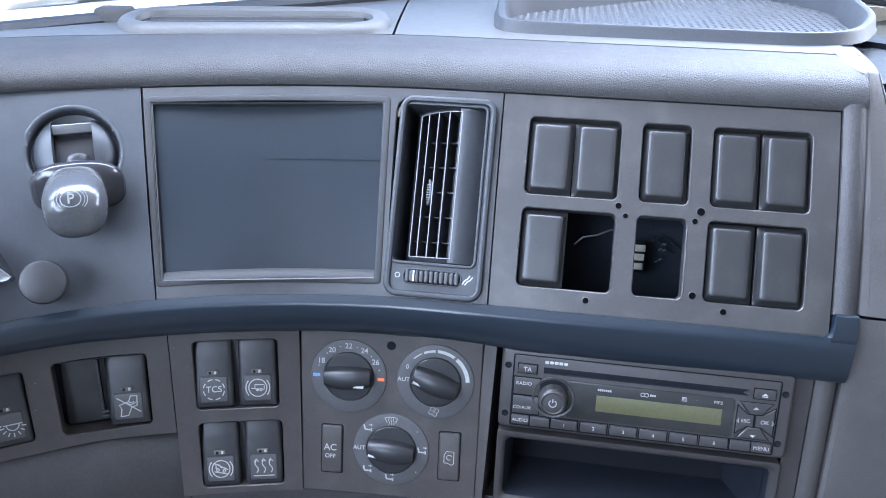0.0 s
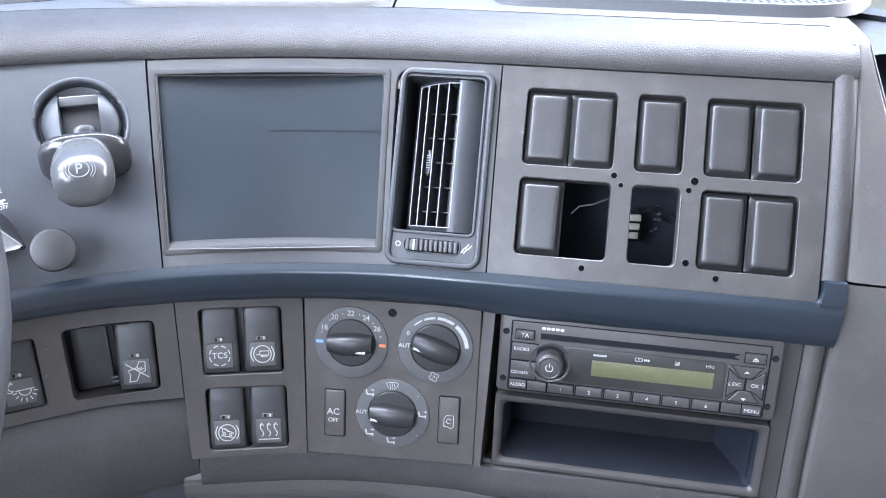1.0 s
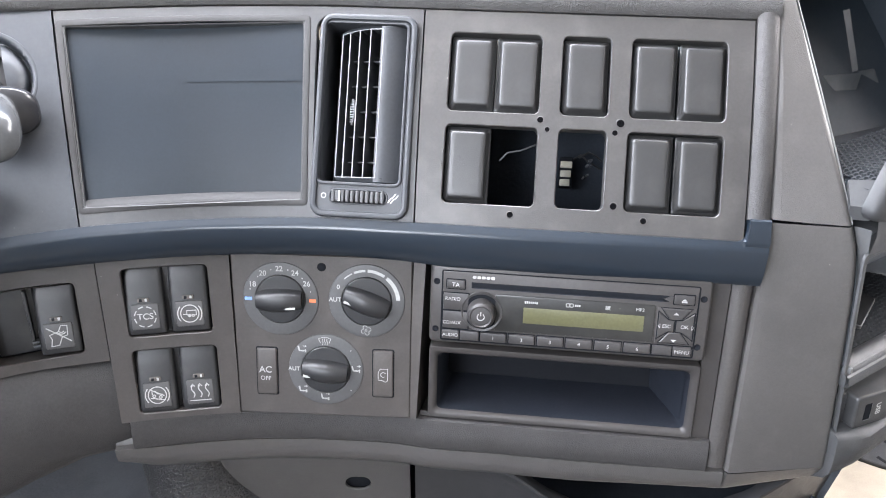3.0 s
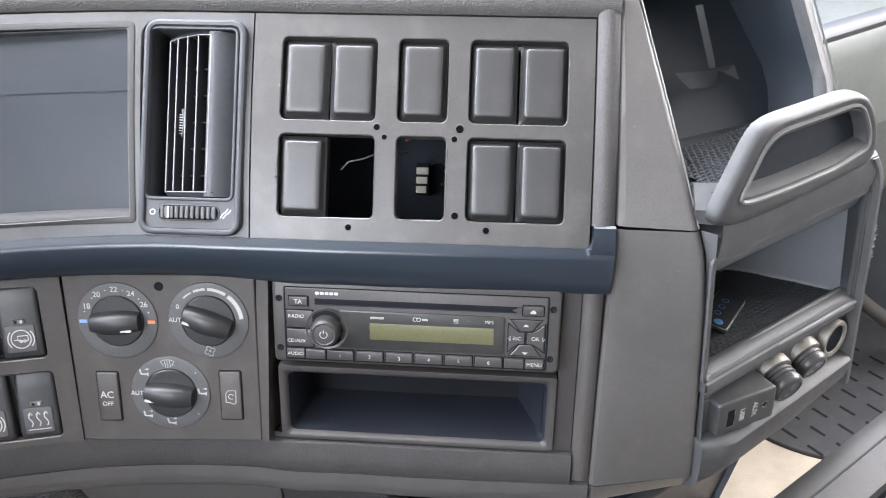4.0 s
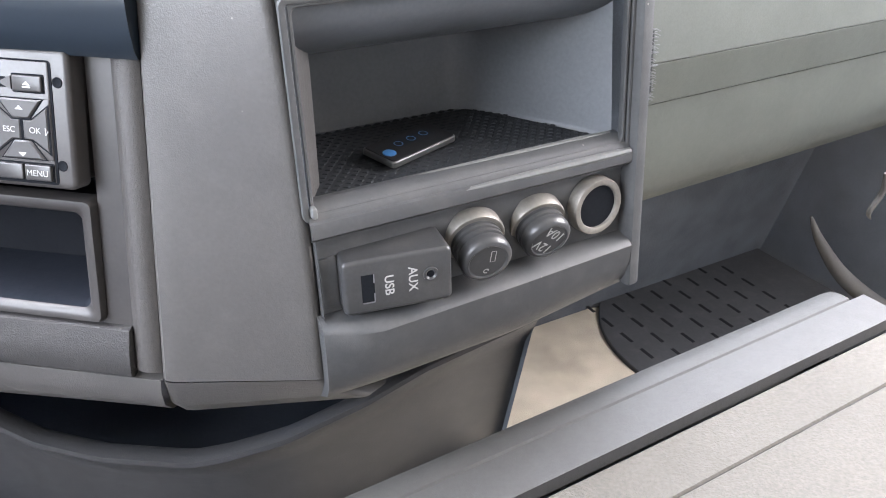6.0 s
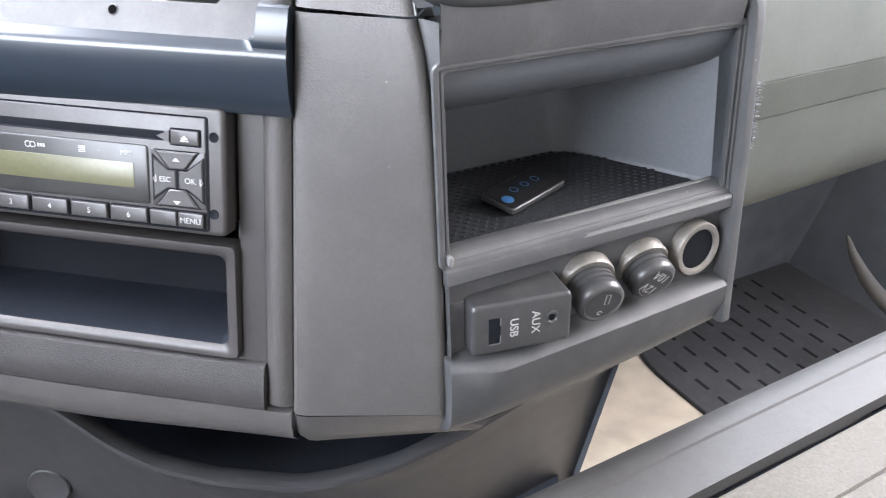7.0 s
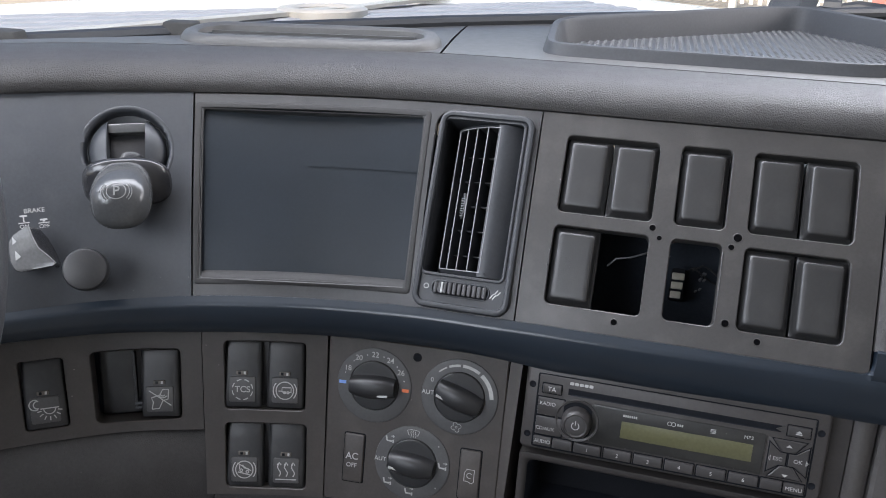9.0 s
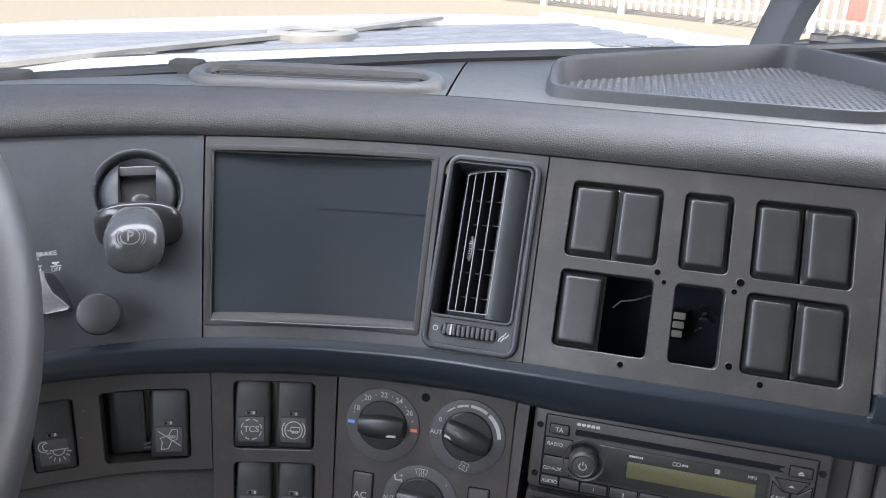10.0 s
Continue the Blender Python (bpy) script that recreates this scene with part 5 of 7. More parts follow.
strokes(bm, [arc(x, y, 0.0024, 125, 415, 16), [(x, y + 0.0006), (x, y + 0.0034)]], 0.0006, RD + 0.0113)
part("power_mark", bm, PRINT, kn, local=True)
# display
win = key("display_window", 0.239, 0.8095, 0.330, 0.790, RD + 0.0012, radio, GLOSS, "glossy black display window", r=0.0016)
key("display", 0.343, 0.772, 0.474, 0.670, RD + 0.0014, radio, LCD, "unlit yellow-green display", bev=0.0001, r=0.0003)
for fx, fy, w in ((0.3735, 0.407, 0.0095), (0.540, 0.405, 0.0045)):
    x, y = rp(fx, fy)
    for k in range(int(w / 0.0013)):
        part("print_bar", pad(B(), x - w / 2 + k * 0.0013, y, 0.0009, 0.0016, 0.0003, RD + 0.001, RD + 0.0014, 0.0001, n=2, steps=1), PRINT, win, local=True)
x, y = rp(0.511, 0.405)
for q in (-0.002, 0.0004):
    part("ring_mark", strokes(B(), [arc(x + q, y, 0.0013, 0, 360, 12)], 0.0004, RD + 0.0014), PRINT, win, local=True)
x, y = rp(0.6415, 0.403)
for k in range(4):
    part("print_bar", strokes(B(), [[(x - 0.0016, y - 0.0012 + k * 0.0008), (x + 0.0016, y - 0.0012 + k * 0.0008)]], 0.0004, RD + 0.0014), PRINT, win, local=True)
letters("display_letters", "MP3", 0.0032, pose(*rp(0.7553, 0.402), RD + 0.0014), win, local=True)
# right-hand keys
ej = key("key", 0.8690, 0.9390, 0.188, 0.300, K, radio)
key("pad_frame", 0.8160, 0.9520, 0.345, 0.790, RD + 0.0010, radio, RADIO)


def wedge(pts, z1):
    bm = B()
    prism(bm, [rp(*p) for p in pts], RD, z1, bev=0.0006)
    g_ = B()
    mx, my = sum(p[0] for p in pts) / len(pts), sum(p[1] for p in pts) / len(pts)
    prism(g_, [rp(mx + (p[0] - mx) * 1.10, my + (p[1] - my) * 1.10) for p in pts], RD, RD + 0.00115)
    part("key_gap", g_, DARK, radio, local=True)
    return part("key", bm, KEY, radio, local=True)


up_k = wedge([(0.862, 0.490), (0.902, 0.490), (0.934, 0.355), (0.830, 0.355)], K)
dn_k = wedge([(0.830, 0.782), (0.934, 0.782), (0.902, 0.650), (0.862, 0.650)], K)
es_k = wedge([(0.822, 0.735), (0.858, 0.645), (0.879, 0.645), (0.879, 0.500), (0.858, 0.500), (0.822, 0.400)], RD + 0.0016)
ok_k = wedge([(0.946, 0.400), (0.906, 0.500), (0.885, 0.500), (0.885, 0.645), (0.906, 0.645), (0.946, 0.735)], RD + 0.0016)
letters("key_letters", "ESC", 0.0034, pose(*rp(0.8520, 0.576), RD + 0.0018), es_k, local=True)
letters("key_letters", "OK", 0.0036, pose(*rp(0.9150, 0.574), RD + 0.0018), ok_k, local=True)
for (fx, fy), par, s_ in (((0.8815, 0.418), up_k, 1), ((0.8815, 0.746), dn_k, -1), ((0.904, 0.245), ej, 1)):
    x, y = rp(fx, fy)
    bm = B()
    prism(bm, [(x - 0.0018, y - 0.0006 * s_), (x + 0.0018, y - 0.0006 * s_), (x, y + 0.0011 * s_)][::s_], K, K + 0.0002)
    if par is ej:
        box(bm, x - 0.0018, x + 0.0018, y - 0.0016, y - 0.0010, K, K + 0.0002)
    part("arrow_mark", bm, PRINT, par, local=True)
for sgn, fx in ((-1, 0.829), (1, 0.940)):
    x, y = rp(fx, 0.575)
    bm = B()
    strokes(bm, [[(x, y - 0.0016), (x + sgn * 0.0012, y), (x, y + 0.0016), (x, y - 0.0016)]], 0.0004, RD + 0.0018)
    part("arrow_mark", bm, PRINT, es_k if sgn < 0 else ok_k, local=True)
# bottom row of keys
row = [("", 0.1165, 0.1860)] + [(str(k + 1), 0.1915 + k * 0.1038, 0.1915 + k * 0.1038 + 0.0935) for k in range(6)] + [("", 0.8115, 0.8790), ("MENU", 0.8830, 0.9470)]
for body, f0, f1 in row:
    kk = key("key", f0, f1, 0.820, 0.936, K + 0.0004, radio)
    if body:
        letters("key_letters", body, 0.0036, pose(*rp((f0 + f1) / 2, 0.882), K + 0.0006), kk, local=True)

# ---- storage pocket under the radio ----
pk = thing("storage_pocket", frame_on(LO, 0.1340, 2.0683, -0.0120) @ Matrix.Rotation(radians(5), 4, "X"), "empty black storage pocket under the radio", "storage pocket")
PWd, PHt = 0.1880, 0.0575
def shell(rows):
    bm, o = B(), None
    for w, h, r, z in rows:
        ring = loop(bm, rr(0, 0, w, h, r, 5), z, flat)
        if o:
            bridge(bm, o, ring)
        o = ring
    return bm, o


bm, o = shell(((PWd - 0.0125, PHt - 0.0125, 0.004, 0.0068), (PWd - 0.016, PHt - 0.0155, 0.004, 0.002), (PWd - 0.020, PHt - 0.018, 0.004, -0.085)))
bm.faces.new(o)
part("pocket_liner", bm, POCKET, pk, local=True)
bm, o = shell(((PWd, PHt, 0.003, -0.002), (PWd, PHt, 0.003, 0.0078), (PWd - 0.0012, PHt - 0.0012, 0.003, 0.0092), (PWd - 0.006, PHt - 0.006, 0.003, 0.0095), (PWd - 0.011, PHt - 0.011, 0.004, 0.0080), (PWd - 0.0125, PHt - 0.0125, 0.004, 0.0066)))
part("pocket_shell", bm, RADIO, pk, local=True)
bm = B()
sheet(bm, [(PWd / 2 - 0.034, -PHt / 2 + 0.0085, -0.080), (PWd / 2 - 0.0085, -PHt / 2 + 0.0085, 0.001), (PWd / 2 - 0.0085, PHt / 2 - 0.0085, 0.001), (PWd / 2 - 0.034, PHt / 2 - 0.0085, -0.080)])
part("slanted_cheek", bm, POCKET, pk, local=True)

# ---- parking brake lever ----
pb = thing("parking_brake_lever", frame_on(UP, PBS, PBZ), "black parking brake lever in a round dished mount", "brake lever")
part("dish", lathe(B(), [(0.0317, 0.0), (0.0314, 0.0006), (0.0305, 0.0009), (0.0292, 0.0006), (0.0281, -0.0006), (0.0275, -0.0040), (0.0270, -0.0075), (0.0, -0.016)], seg=56), FASCIA, pb, local=True)
S0, S1 = -0.0122, 0.0127
for sgn, cut in ((-1, S0), (1, S1)):
    bm = lathe(B(), [(0.0256, -0.0085), (0.0251, -0.0040), (0.0234, -0.0008), (0.0195, 0.0016), (0.0150, 0.0036), (0.0090, 0.0048), (0.0, 0.0052)], seg=56)
    bmesh.ops.bisect_plane(bm, geom=bm.verts[:] + bm.edges[:] + bm.faces[:], plane_co=(cut, 0, 0), plane_no=(sgn, 0, 0), clear_inner=True)
    wall = [e for e in bm.edges if e.is_boundary and all(abs(v.co.x - cut) < 1e-5 for v in e.verts)]
    new_e = bmesh.ops.extrude_edge_only(bm, edges=wall)["geom"]
    for v in new_e:
        if isinstance(v, bmesh.types.BMVert):
            v.co.z = -0.0125
    part("gate_cheek", bm, FASCIA, pb, "domed half of the lever gate", local=True)
bm = B()
box(bm, S0, S1, 0.0128, 0.0196, -0.014, -0.0015, bev=0.0008)
part("gate_slide", bm, BRAKEGREY, pb, local=True)
part("gate_floor", box(B(), S0, S1, -0.024, 0.0128, -0.014, -0.0070, bev=0.0006), BRAKE, pb, local=True)
lean_ = Matrix.Translation((0.0012, -0.0160, 0.000)) @ Matrix.Rotation(radians(34), 4, "X")
L = lambda x, y, z: lean_ @ Vector((x, y, z))
part("stem", lathe(B(), [(0.0105, -0.014), (0.0112, 0.000), (0.0118, 0.010), (0.0140, 0.016)], L, seg=32), BRAKE, pb, local=True)
bm = B()
last = None
for z, k in ((0.0085, 0.80), (0.0118, 0.95), (0.0142, 1.0), (0.0165, 0.985), (0.0180, 0.93), (0.0205, 0.62)):
    ring = []
    for i in range(56):
        a = 2 * math.pi * i / 56
        ex = 0.0285 * math.copysign(abs(math.cos(a)) ** 0.62, math.cos(a)) * k
        up_ = math.sin(a)
        ey = (0.0150 if up_ > 0 else 0.0185) * math.copysign(abs(up_) ** 0.72, up_) * k
        bow = (abs(ex) / 0.0285) ** 2
        ring.append(bm.verts.new(L(ex, ey - 0.0035 * bow, z - 0.0045 * bow)))
    if last:
        bridge(bm, last, ring)
    last = ring
bm.faces.new(last)
part("flange", bm, BRAKE, pb, "wide drooping finger flange", local=True)
bm = B()
last = None
for z, w, h, y in ((0.014, 0.0152, 0.0130, 0.0), (0.020, 0.0166, 0.0138, -0.0008), (0.030, 0.0184, 0.0158, -0.0030), (0.040, 0.0186, 0.0168, -0.0050), (0.0460, 0.0176, 0.0160, -0.0062), (0.0505, 0.0150, 0.0136, -0.0070), (0.0530, 0.0112, 0.0100, -0.0072), (0.0540, 0.0060, 0.0055, -0.0072)):
    ring = [bm.verts.new(L(w * math.copysign(abs(math.cos(a)) ** 0.8, math.cos(a)), y + h * math.copysign(abs(math.sin(a)) ** 0.8, math.sin(a)), z - 0.10 * h * math.sin(a))) for a in span(0, 2 * math.pi * 39 / 40, 39)]
    if last:
        bridge(bm, last, ring)
    last = ring
bm.faces.new(last)
kb = part("grip", bm, BRAKEGREY, pb, "rounded grey-black grip with engraved mark", local=True)
mark_ = lean_ @ Matrix.Translation((0, 0.0050, 0.0521)) @ Matrix.Rotation(radians(-36), 4, "X")
MK = lambda x, y, z: mark_ @ Vector((x, y, z))
bm = B()
tube(bm, [MK(x, y, 0.0) for x, y in arc(0, 0, 0.0058, 0, 360, 28, sy=0.85)], 0.00028, 6, cap=False)
for r in (0.0078, 0.0092):
    for a in (180, 0):
        tube(bm, [MK(x, y, -0.0007 - (r - 0.0078) * 0.5) for x, y in arc(0, 0, r, a - 42, a + 42, 10, sy=0.85)], 0.00026, 6)
part("grip_mark", bm, LEVERGREY, kb, local=True)
letters("grip_letter", "P", 0.0086, mark_ @ pose(0, 0, 0.0002), kb, LEVERGREY, local=True, weight=0.0001)

# ---- trailer brake lever, round knob and their lettering ----
tb = thing("trailer_brake_lever", frame_on(UP, -0.2757, 2.2208) @ Matrix.Scale(1.12, 4), "light grey wedge-shaped trailer brake lever on the dash", "brake lever")
part("boss", lathe(B(), [(0.0085, -0.002), (0.0080, 0.006), (0.0070, 0.012)], seg=28), BRAKE, tb, local=True)
WEDGE = ((0.0100, -0.0040, -0.0002, 0.0036), (0.0085, -0.0085, 0.0004, 0.0056), (0.0040, -0.0120, 0.0012, 0.0082), (-0.0030, -0.0124, 0.0036, 0.0110), (-0.0085, -0.0122, 0.0084, 0.0126), (-0.0130, -0.0104, 0.0120, 0.0136), (-0.0140, -0.0080, 0.0100, 0.0124))
wedge_at = lambda v: [float(np.interp(-v, [-w[0] for w in WEDGE], [w[k] for w in WEDGE])) for k in (1, 2, 3)]


def wedge_left(v):
    a, b, c = wedge_at(v)
    return [Vector((a + 0.004, v, 0.006)), Vector((a, v, 0.0095)), Vector((a + 0.0006, v, 0.0122)), Vector((a * 0.6 + b * 0.4, v, 0.0170)), Vector((b - 0.0012, v, 0.0232)), Vector((b, v, 0.0240)), Vector((b + 0.0007, v, 0.0234))]


def wedge_right(v):
    a, b, c = wedge_at(v)
    return [Vector((b + 0.0007, v, 0.0234)), Vector((b * 0.6 + c * 0.4, v, 0.0160)), Vector((c - 0.0006, v, 0.0120)), Vector((c, v, 0.0100)), Vector((c - 0.002, v, 0.006))]


VS = span(0.0100, -0.0140, 18)
# pale left face and black right side put light and shade into colour
for nm, fn, mt, lab in (("handle", wedge_left, LEVERGREY, "lit face of the lever, painted pale grey"), ("handle_side", wedge_right, BRAKE, "shaded hollow side of the lever, painted black")):
    bm = B()
    sweep(bm, fn, VS)
    for v in (VS[0], VS[-1]):
        bm.faces.new([bm.verts.new(q) for q in fn(v)])
    part(nm, bm, mt, tb, lab, local=True)
for v, k in ((0.0035, 1.0), (-0.0050, 1.3)):
    a, b, c = wedge_at(v)
    bm = B()
    x = a * 0.72 + b * 0.28
    bm.faces.new([bm.verts.new(Vector(q)) for q in ((x - 0.0012 * k, v - 0.0022 * k, 0.0153), (x + 0.0012 * k, v - 0.0010 * k, 0.0178), (x - 0.0010 * k, v + 0.0022 * k, 0.0156))])
    part("lever_mark", bm, PRINT, tb, "white triangle mark", local=True)
rk = thing("round_pull_knob", frame_on(UP, UPS(-0.2518, 2.2035), 2.2035), "black round pull knob on the dash", "knob")
part("knob_stem", lathe(B(), [(0.0085, -0.002), (0.0080, 0.016)], seg=28), ROCKER, rk, local=True)
part("knob_head", lathe(B(), [(0.0085, 0.014), (0.0125, 0.017), (0.0136, 0.021), (0.0136, 0.029), (0.0128, 0.0318), (0.0112, 0.0325), (0.0, 0.0318)], seg=36), ROCKER, rk, local=True)
bl = thing("brake_lettering", frame_on(UP, UPS(-0.2875, 2.2385), 2.2385, 0.0003), "white printed brake lettering with on and off marks", "lettering")
letters("heading", "BRAKE", 0.0043, pose(-0.0005, 0.0045, 0), bl, local=True)
letters("on_letters", "ON", 0.0036, pose(-0.0073, -0.0056, 0), bl, local=True)
letters("off_letters", "OFF", 0.0036, pose(0.0045, -0.0066, 0), bl, local=True)
bm = B()
for x, y, w, h in ((-0.0073, -0.0031, 0.0014, 0.0042), (0.0045, -0.0042, 0.0026, 0.0018)):
    strokes(bm, [[(x - 0.0034, y), (x + 0.0034, y)]], 0.0006, 0)
    strokes(bm, [[(x, y + 0.0007), (x, y + h)]], w * 0.6, 0)
    strokes(bm, [[(x - 0.0022, y + h + 0.0004), (x + 0.0022, y + h + 0.0004)]], 0.0011, 0)
part("brake_symbol", bm, PRINT, bl, local=True)

# ---- steering wheel ----
wheel_n = (Vector((0, 0, 1)) * 0.80 - FWD * 0.60).normalized()
wheel_c = Vector((-0.188, 0.245, 2.312)) - LAT * 0.225
wy_ = wheel_n.cross(LAT).normalized()
WM = Matrix((LAT, wy_, wheel_n)).transposed().to_4x4()
WM.translation = wheel_c
sw = thing("steering_wheel", WM, "black grained steering wheel with thick rim", "steering wheel")
bm = B()
last = None
rings = []
for i in range(72):
    a = 2 * math.pi * i / 72
    c = Vector((0.225 * math.cos(a), 0.225 * math.sin(a), 0))
    o = Vector((math.cos(a), math.sin(a), 0))
    rings.append([bm.verts.new(c + o * 0.0165 * math.cos(b) + Vector((0, 0, 0.0185 * math.sin(b)))) for b in span(0, 2 * math.pi * 15 / 16, 15)])
for i in range(72):
    bridge(bm, rings[i], rings[(i + 1) % 72])
part("rim", bm, RIM, sw, local=True)
part("hub", lathe(B(), [(0.09, -0.07), (0.085, -0.02), (0.07, -0.008), (0, -0.005)], seg=32), RIM, sw, local=True)
for a in (160, 200, 20 - 40, 340 - 10):
    q = Matrix.Rotation(radians(a), 4, "Z")
    part("spoke", tube(B(), [q @ Vector((0.07, 0, -0.03)), q @ Vector((0.15, 0, -0.022)), q @ Vector((0.22, 0, 0))], [0.018, 0.014, 0.012], 10), RIM, sw, local=True)
part("column_shroud", tube(B(), [Vector((0, 0, -0.06)), Vector((0, 0.02, -0.20)), Vector((0, 0.05, -0.40))], [0.06, 0.065, 0.07], 20), BRAKE, sw, local=True)

# ---- storage unit at the end of the console ----
RO = Vector((0.325, 0.397, 2.096))
RN = Vector((LAT.y, -LAT.x, 0))


def RT(u, v, d=0.0):
    return RO + LAT * u + (Vector((0, 0, 1)) - RN * 0.115) * v + RN * d


unit = thing("storage_unit", pose(0.39, 0.44, 2.0), "dark grey open storage unit with grab handle and sockets", "storage unit")
U0, U1 = -0.0065, 0.1800
OP = (-0.0036, 0.163, 0.0000, 0.0830)
part("face_plate", panel(B(), RT, -0.0046, U1 - 0.016, -0.0135, 0.1000, holes=[(*OP, 0.003, 0.003)], thick=0.02, step=0.03), UNIT, unit)
# soft turn from the column's edge to the face plate
bm = B()
last = None
for q in mid_r:
    q = Vector(q) + Vector((0.001, 0.002, 0))
    e = RT(-0.0044, q.z - RO.z, 0.0)
    way = RT(0.01, q.z - RO.z, 0.0)
    ring = [bm.verts.new(q * (1 - t) ** 2 + (q + (e - way) * -0.12) * 2 * t * (1 - t) + e * t * t) for t in span(0, 1, 6)]
    if last:
        bridge(bm, last, ring, closed=False)
    last = ring
part("edge_turn", bm, UNIT, unit)
# side wall and rounded outer edge
bm = B()
def side_at(v):
    k = 0.013 * max(0.0, (v - 0.085) / 0.027) ** 2
    return [RT(U1 - 0.0135 - k, v, -0.004), RT(U1 - 0.0130 - k, v, 0.0030), RT(U1 - 0.0115 - k, v, 0.0050), RT(U1 - 0.0075 - k, v, 0.0050), RT(U1 - 0.0045 - k, v, 0.0036), RT(U1 - 0.0032 - k, v, -0.002), RT(U1 - 0.0032 - k, v, -0.13)]


sweep(bm, side_at, span(-0.080, 0.112, 20))
bm.faces.new([bm.verts.new(q) for q in side_at(0.112)])
part("side_wall", bm, UNIT, unit)
# frame lip round the opening
bm = B()
rim(bm, (OP[0] + OP[1]) / 2, (OP[2] + OP[3]) / 2, OP[1] - OP[0] + 0.010, OP[3] - OP[2] + 0.008, 0.004, 0.0030, -0.001, 0.0009, 0.0007, M=RT)
part("opening_lip", bm, UNIT, unit)
# inside of the opening: floor, back, cheeks, bulging roof
IN0, IN1 = OP[0] - 0.001, OP[1] + 0.001


def deep(u):
    """A flat back by the console, then a cheek that slants out to the outer edge."""
    return float(np.interp(u, (IN0, 0.112, 0.122, 0.132, IN1), (-0.088, -0.086, -0.080, -0.066, -0.010)))


bm = B()
sweep(bm, lambda u: [RT(u, -0.001, -0.004), RT(u, -0.003, -0.008), RT(u, -0.003, deep(u) + 0.004), RT(u, -0.0018, deep(u) + 0.0012), RT(u, 0.001, deep(u)), RT(u, 0.086, deep(u) - 0.004), RT(u, 0.0865, -0.001)], span(IN0, IN1, 40))
part("inner_shell", bm, UNITIN, unit)
for u in (IN0, IN1):
    bm = B()
    sheet(bm, [RT(u, -0.004, -0.001), RT(u, -0.004, deep(u) - 0.012), RT(u, 0.085, deep(u) - 0.012), RT(u, 0.085, -0.001)])
    part("inner_cheek", bm, UNITIN, unit)
bm = B()
prism(bm, [(IN0 + 0.002, 0.006), (IN1 - 0.004, 0.006), (IN1 - 0.004, 0.012), (0.131, 0.064), (0.118, 0.080), (IN0 + 0.002, 0.083)], -0.003, -0.0012, M=lambda x, y, z: RT(x, z, -y))
mat2 = part("shelf_mat", bm, MAT, unit, "black ribbed anti-slip mat")
bm = B()
studs(bm, IN0 + 0.005, IN1 - 0.004, 0.009, 0.100, 0.0056, 0.0025, 0.0009, lambda x, y, z: RT(x, -0.0013 + 0.6 * z, -y), keep=lambda p: p[1] < -deep(p[0]) - 0.004)
tagged(part("mat_studs", bm, MAT, mat2, sharp=20), kind="stuff")
# rounded bulge under the roof of the opening
bm = B()
sweep(bm, lambda u: [RT(u, 0.0872 - 0.036 * math.sin(a) ** 0.9, -0.0035 - 0.054 * (1 - math.cos(a))) for a in span(0.0, math.pi * 0.98, 22)], span(IN0, IN1, 14))
part("roof_bulge", bm, UNITIN, unit)
# worn ledge in front of the mat
LEDGE_ROWS = [(-0.003, -0.0125), (0.0016, -0.0115), (0.0032, -0.0085), (0.0030, -0.0050), (0.0008, -0.0008), (-0.0020, 0.0012), (-0.0030, 0.0014), (-0.0036, 0.0030), (-0.0058, 0.0036), (-0.0100, 0.0034), (-0.0116, 0.0018), (-0.0120, 0.0)]
bm = B()
sweep(bm, lambda u: [RT(u, v, d) for v, d in LEDGE_ROWS], span(OP[0] - 0.003, OP[1] + 0.004, 12))
part("front_ledge", bm, UNIT, unit)
for u0, u1, v, d, r in ((0.020, 0.160, 0.0022, -0.0075, 0.0019), (0.050, 0.166, -0.0044, 0.0022, 0.0022)):
    part("worn_edge", tube(B(), [RT(u0 + (u1 - u0) * t, v, d) for t in span(0, 1, 8)], [r * k for k in (0.1, 0.4, 0.6, 0.75, 0.9, 1, 1, 1, 0.8)], 8), UNITEDGE, unit, "pale worn edge of the shelf")
part("worn_corner", pad(B(), OP[0] - 0.0005, 0.0012, 0.0026, 0.0052, 0.0012, 0.0, 0.0030, 0.0008, M=RT), UNITEDGE, unit)
# lower lip that juts out under the sockets
LIP = [(-0.0500, -0.004), (-0.0520, 0.004), (-0.0535, 0.0100), (-0.0560, 0.0122), (-0.066, 0.0112), (-0.078, 0.0080), (-0.0860, 0.0040), (-0.0930, -0.0030), (-0.0990, -0.0130), (-0.1030, -0.0260), (-0.105, -0.05), (-0.105, -0.12)]
def lip_at(u):
    k = float(np.interp(u, (-0.007, 0.03, 0.10, 0.165), (0.98, 1.0, 1.0, 0.86)))
    k2 = float(np.interp(u, (-0.007, 0.012), (0.25, 1.0)))
    return [RT(u, -0.05 + (v + 0.05) * k, min(d, d * k2) - 0.006 * max(0, (u - 0.02) / 0.16)) for v, d in LIP]


bm = B()
sweep(bm, lip_at, span(U0, U1 - 0.013, 14))
for u in (U0, U1 - 0.013):
    bm.faces.new([bm.verts.new(q) for q in lip_at(u)])
part("lower_lip", bm, UNIT, unit)
# upper part: sloping brow under the handle
bm = B()
sweep(bm, lambda u: [RT(u, 0.086, 0.001), RT(u, 0.100, 0.004), RT(u, 0.113, 0.0035), RT(u, 0.1195, -0.003), RT(u, 0.1205, -0.02)], span(U0 + 0.001, U1 - 0.018, 12))
part("brow", bm, UNIT, unit)
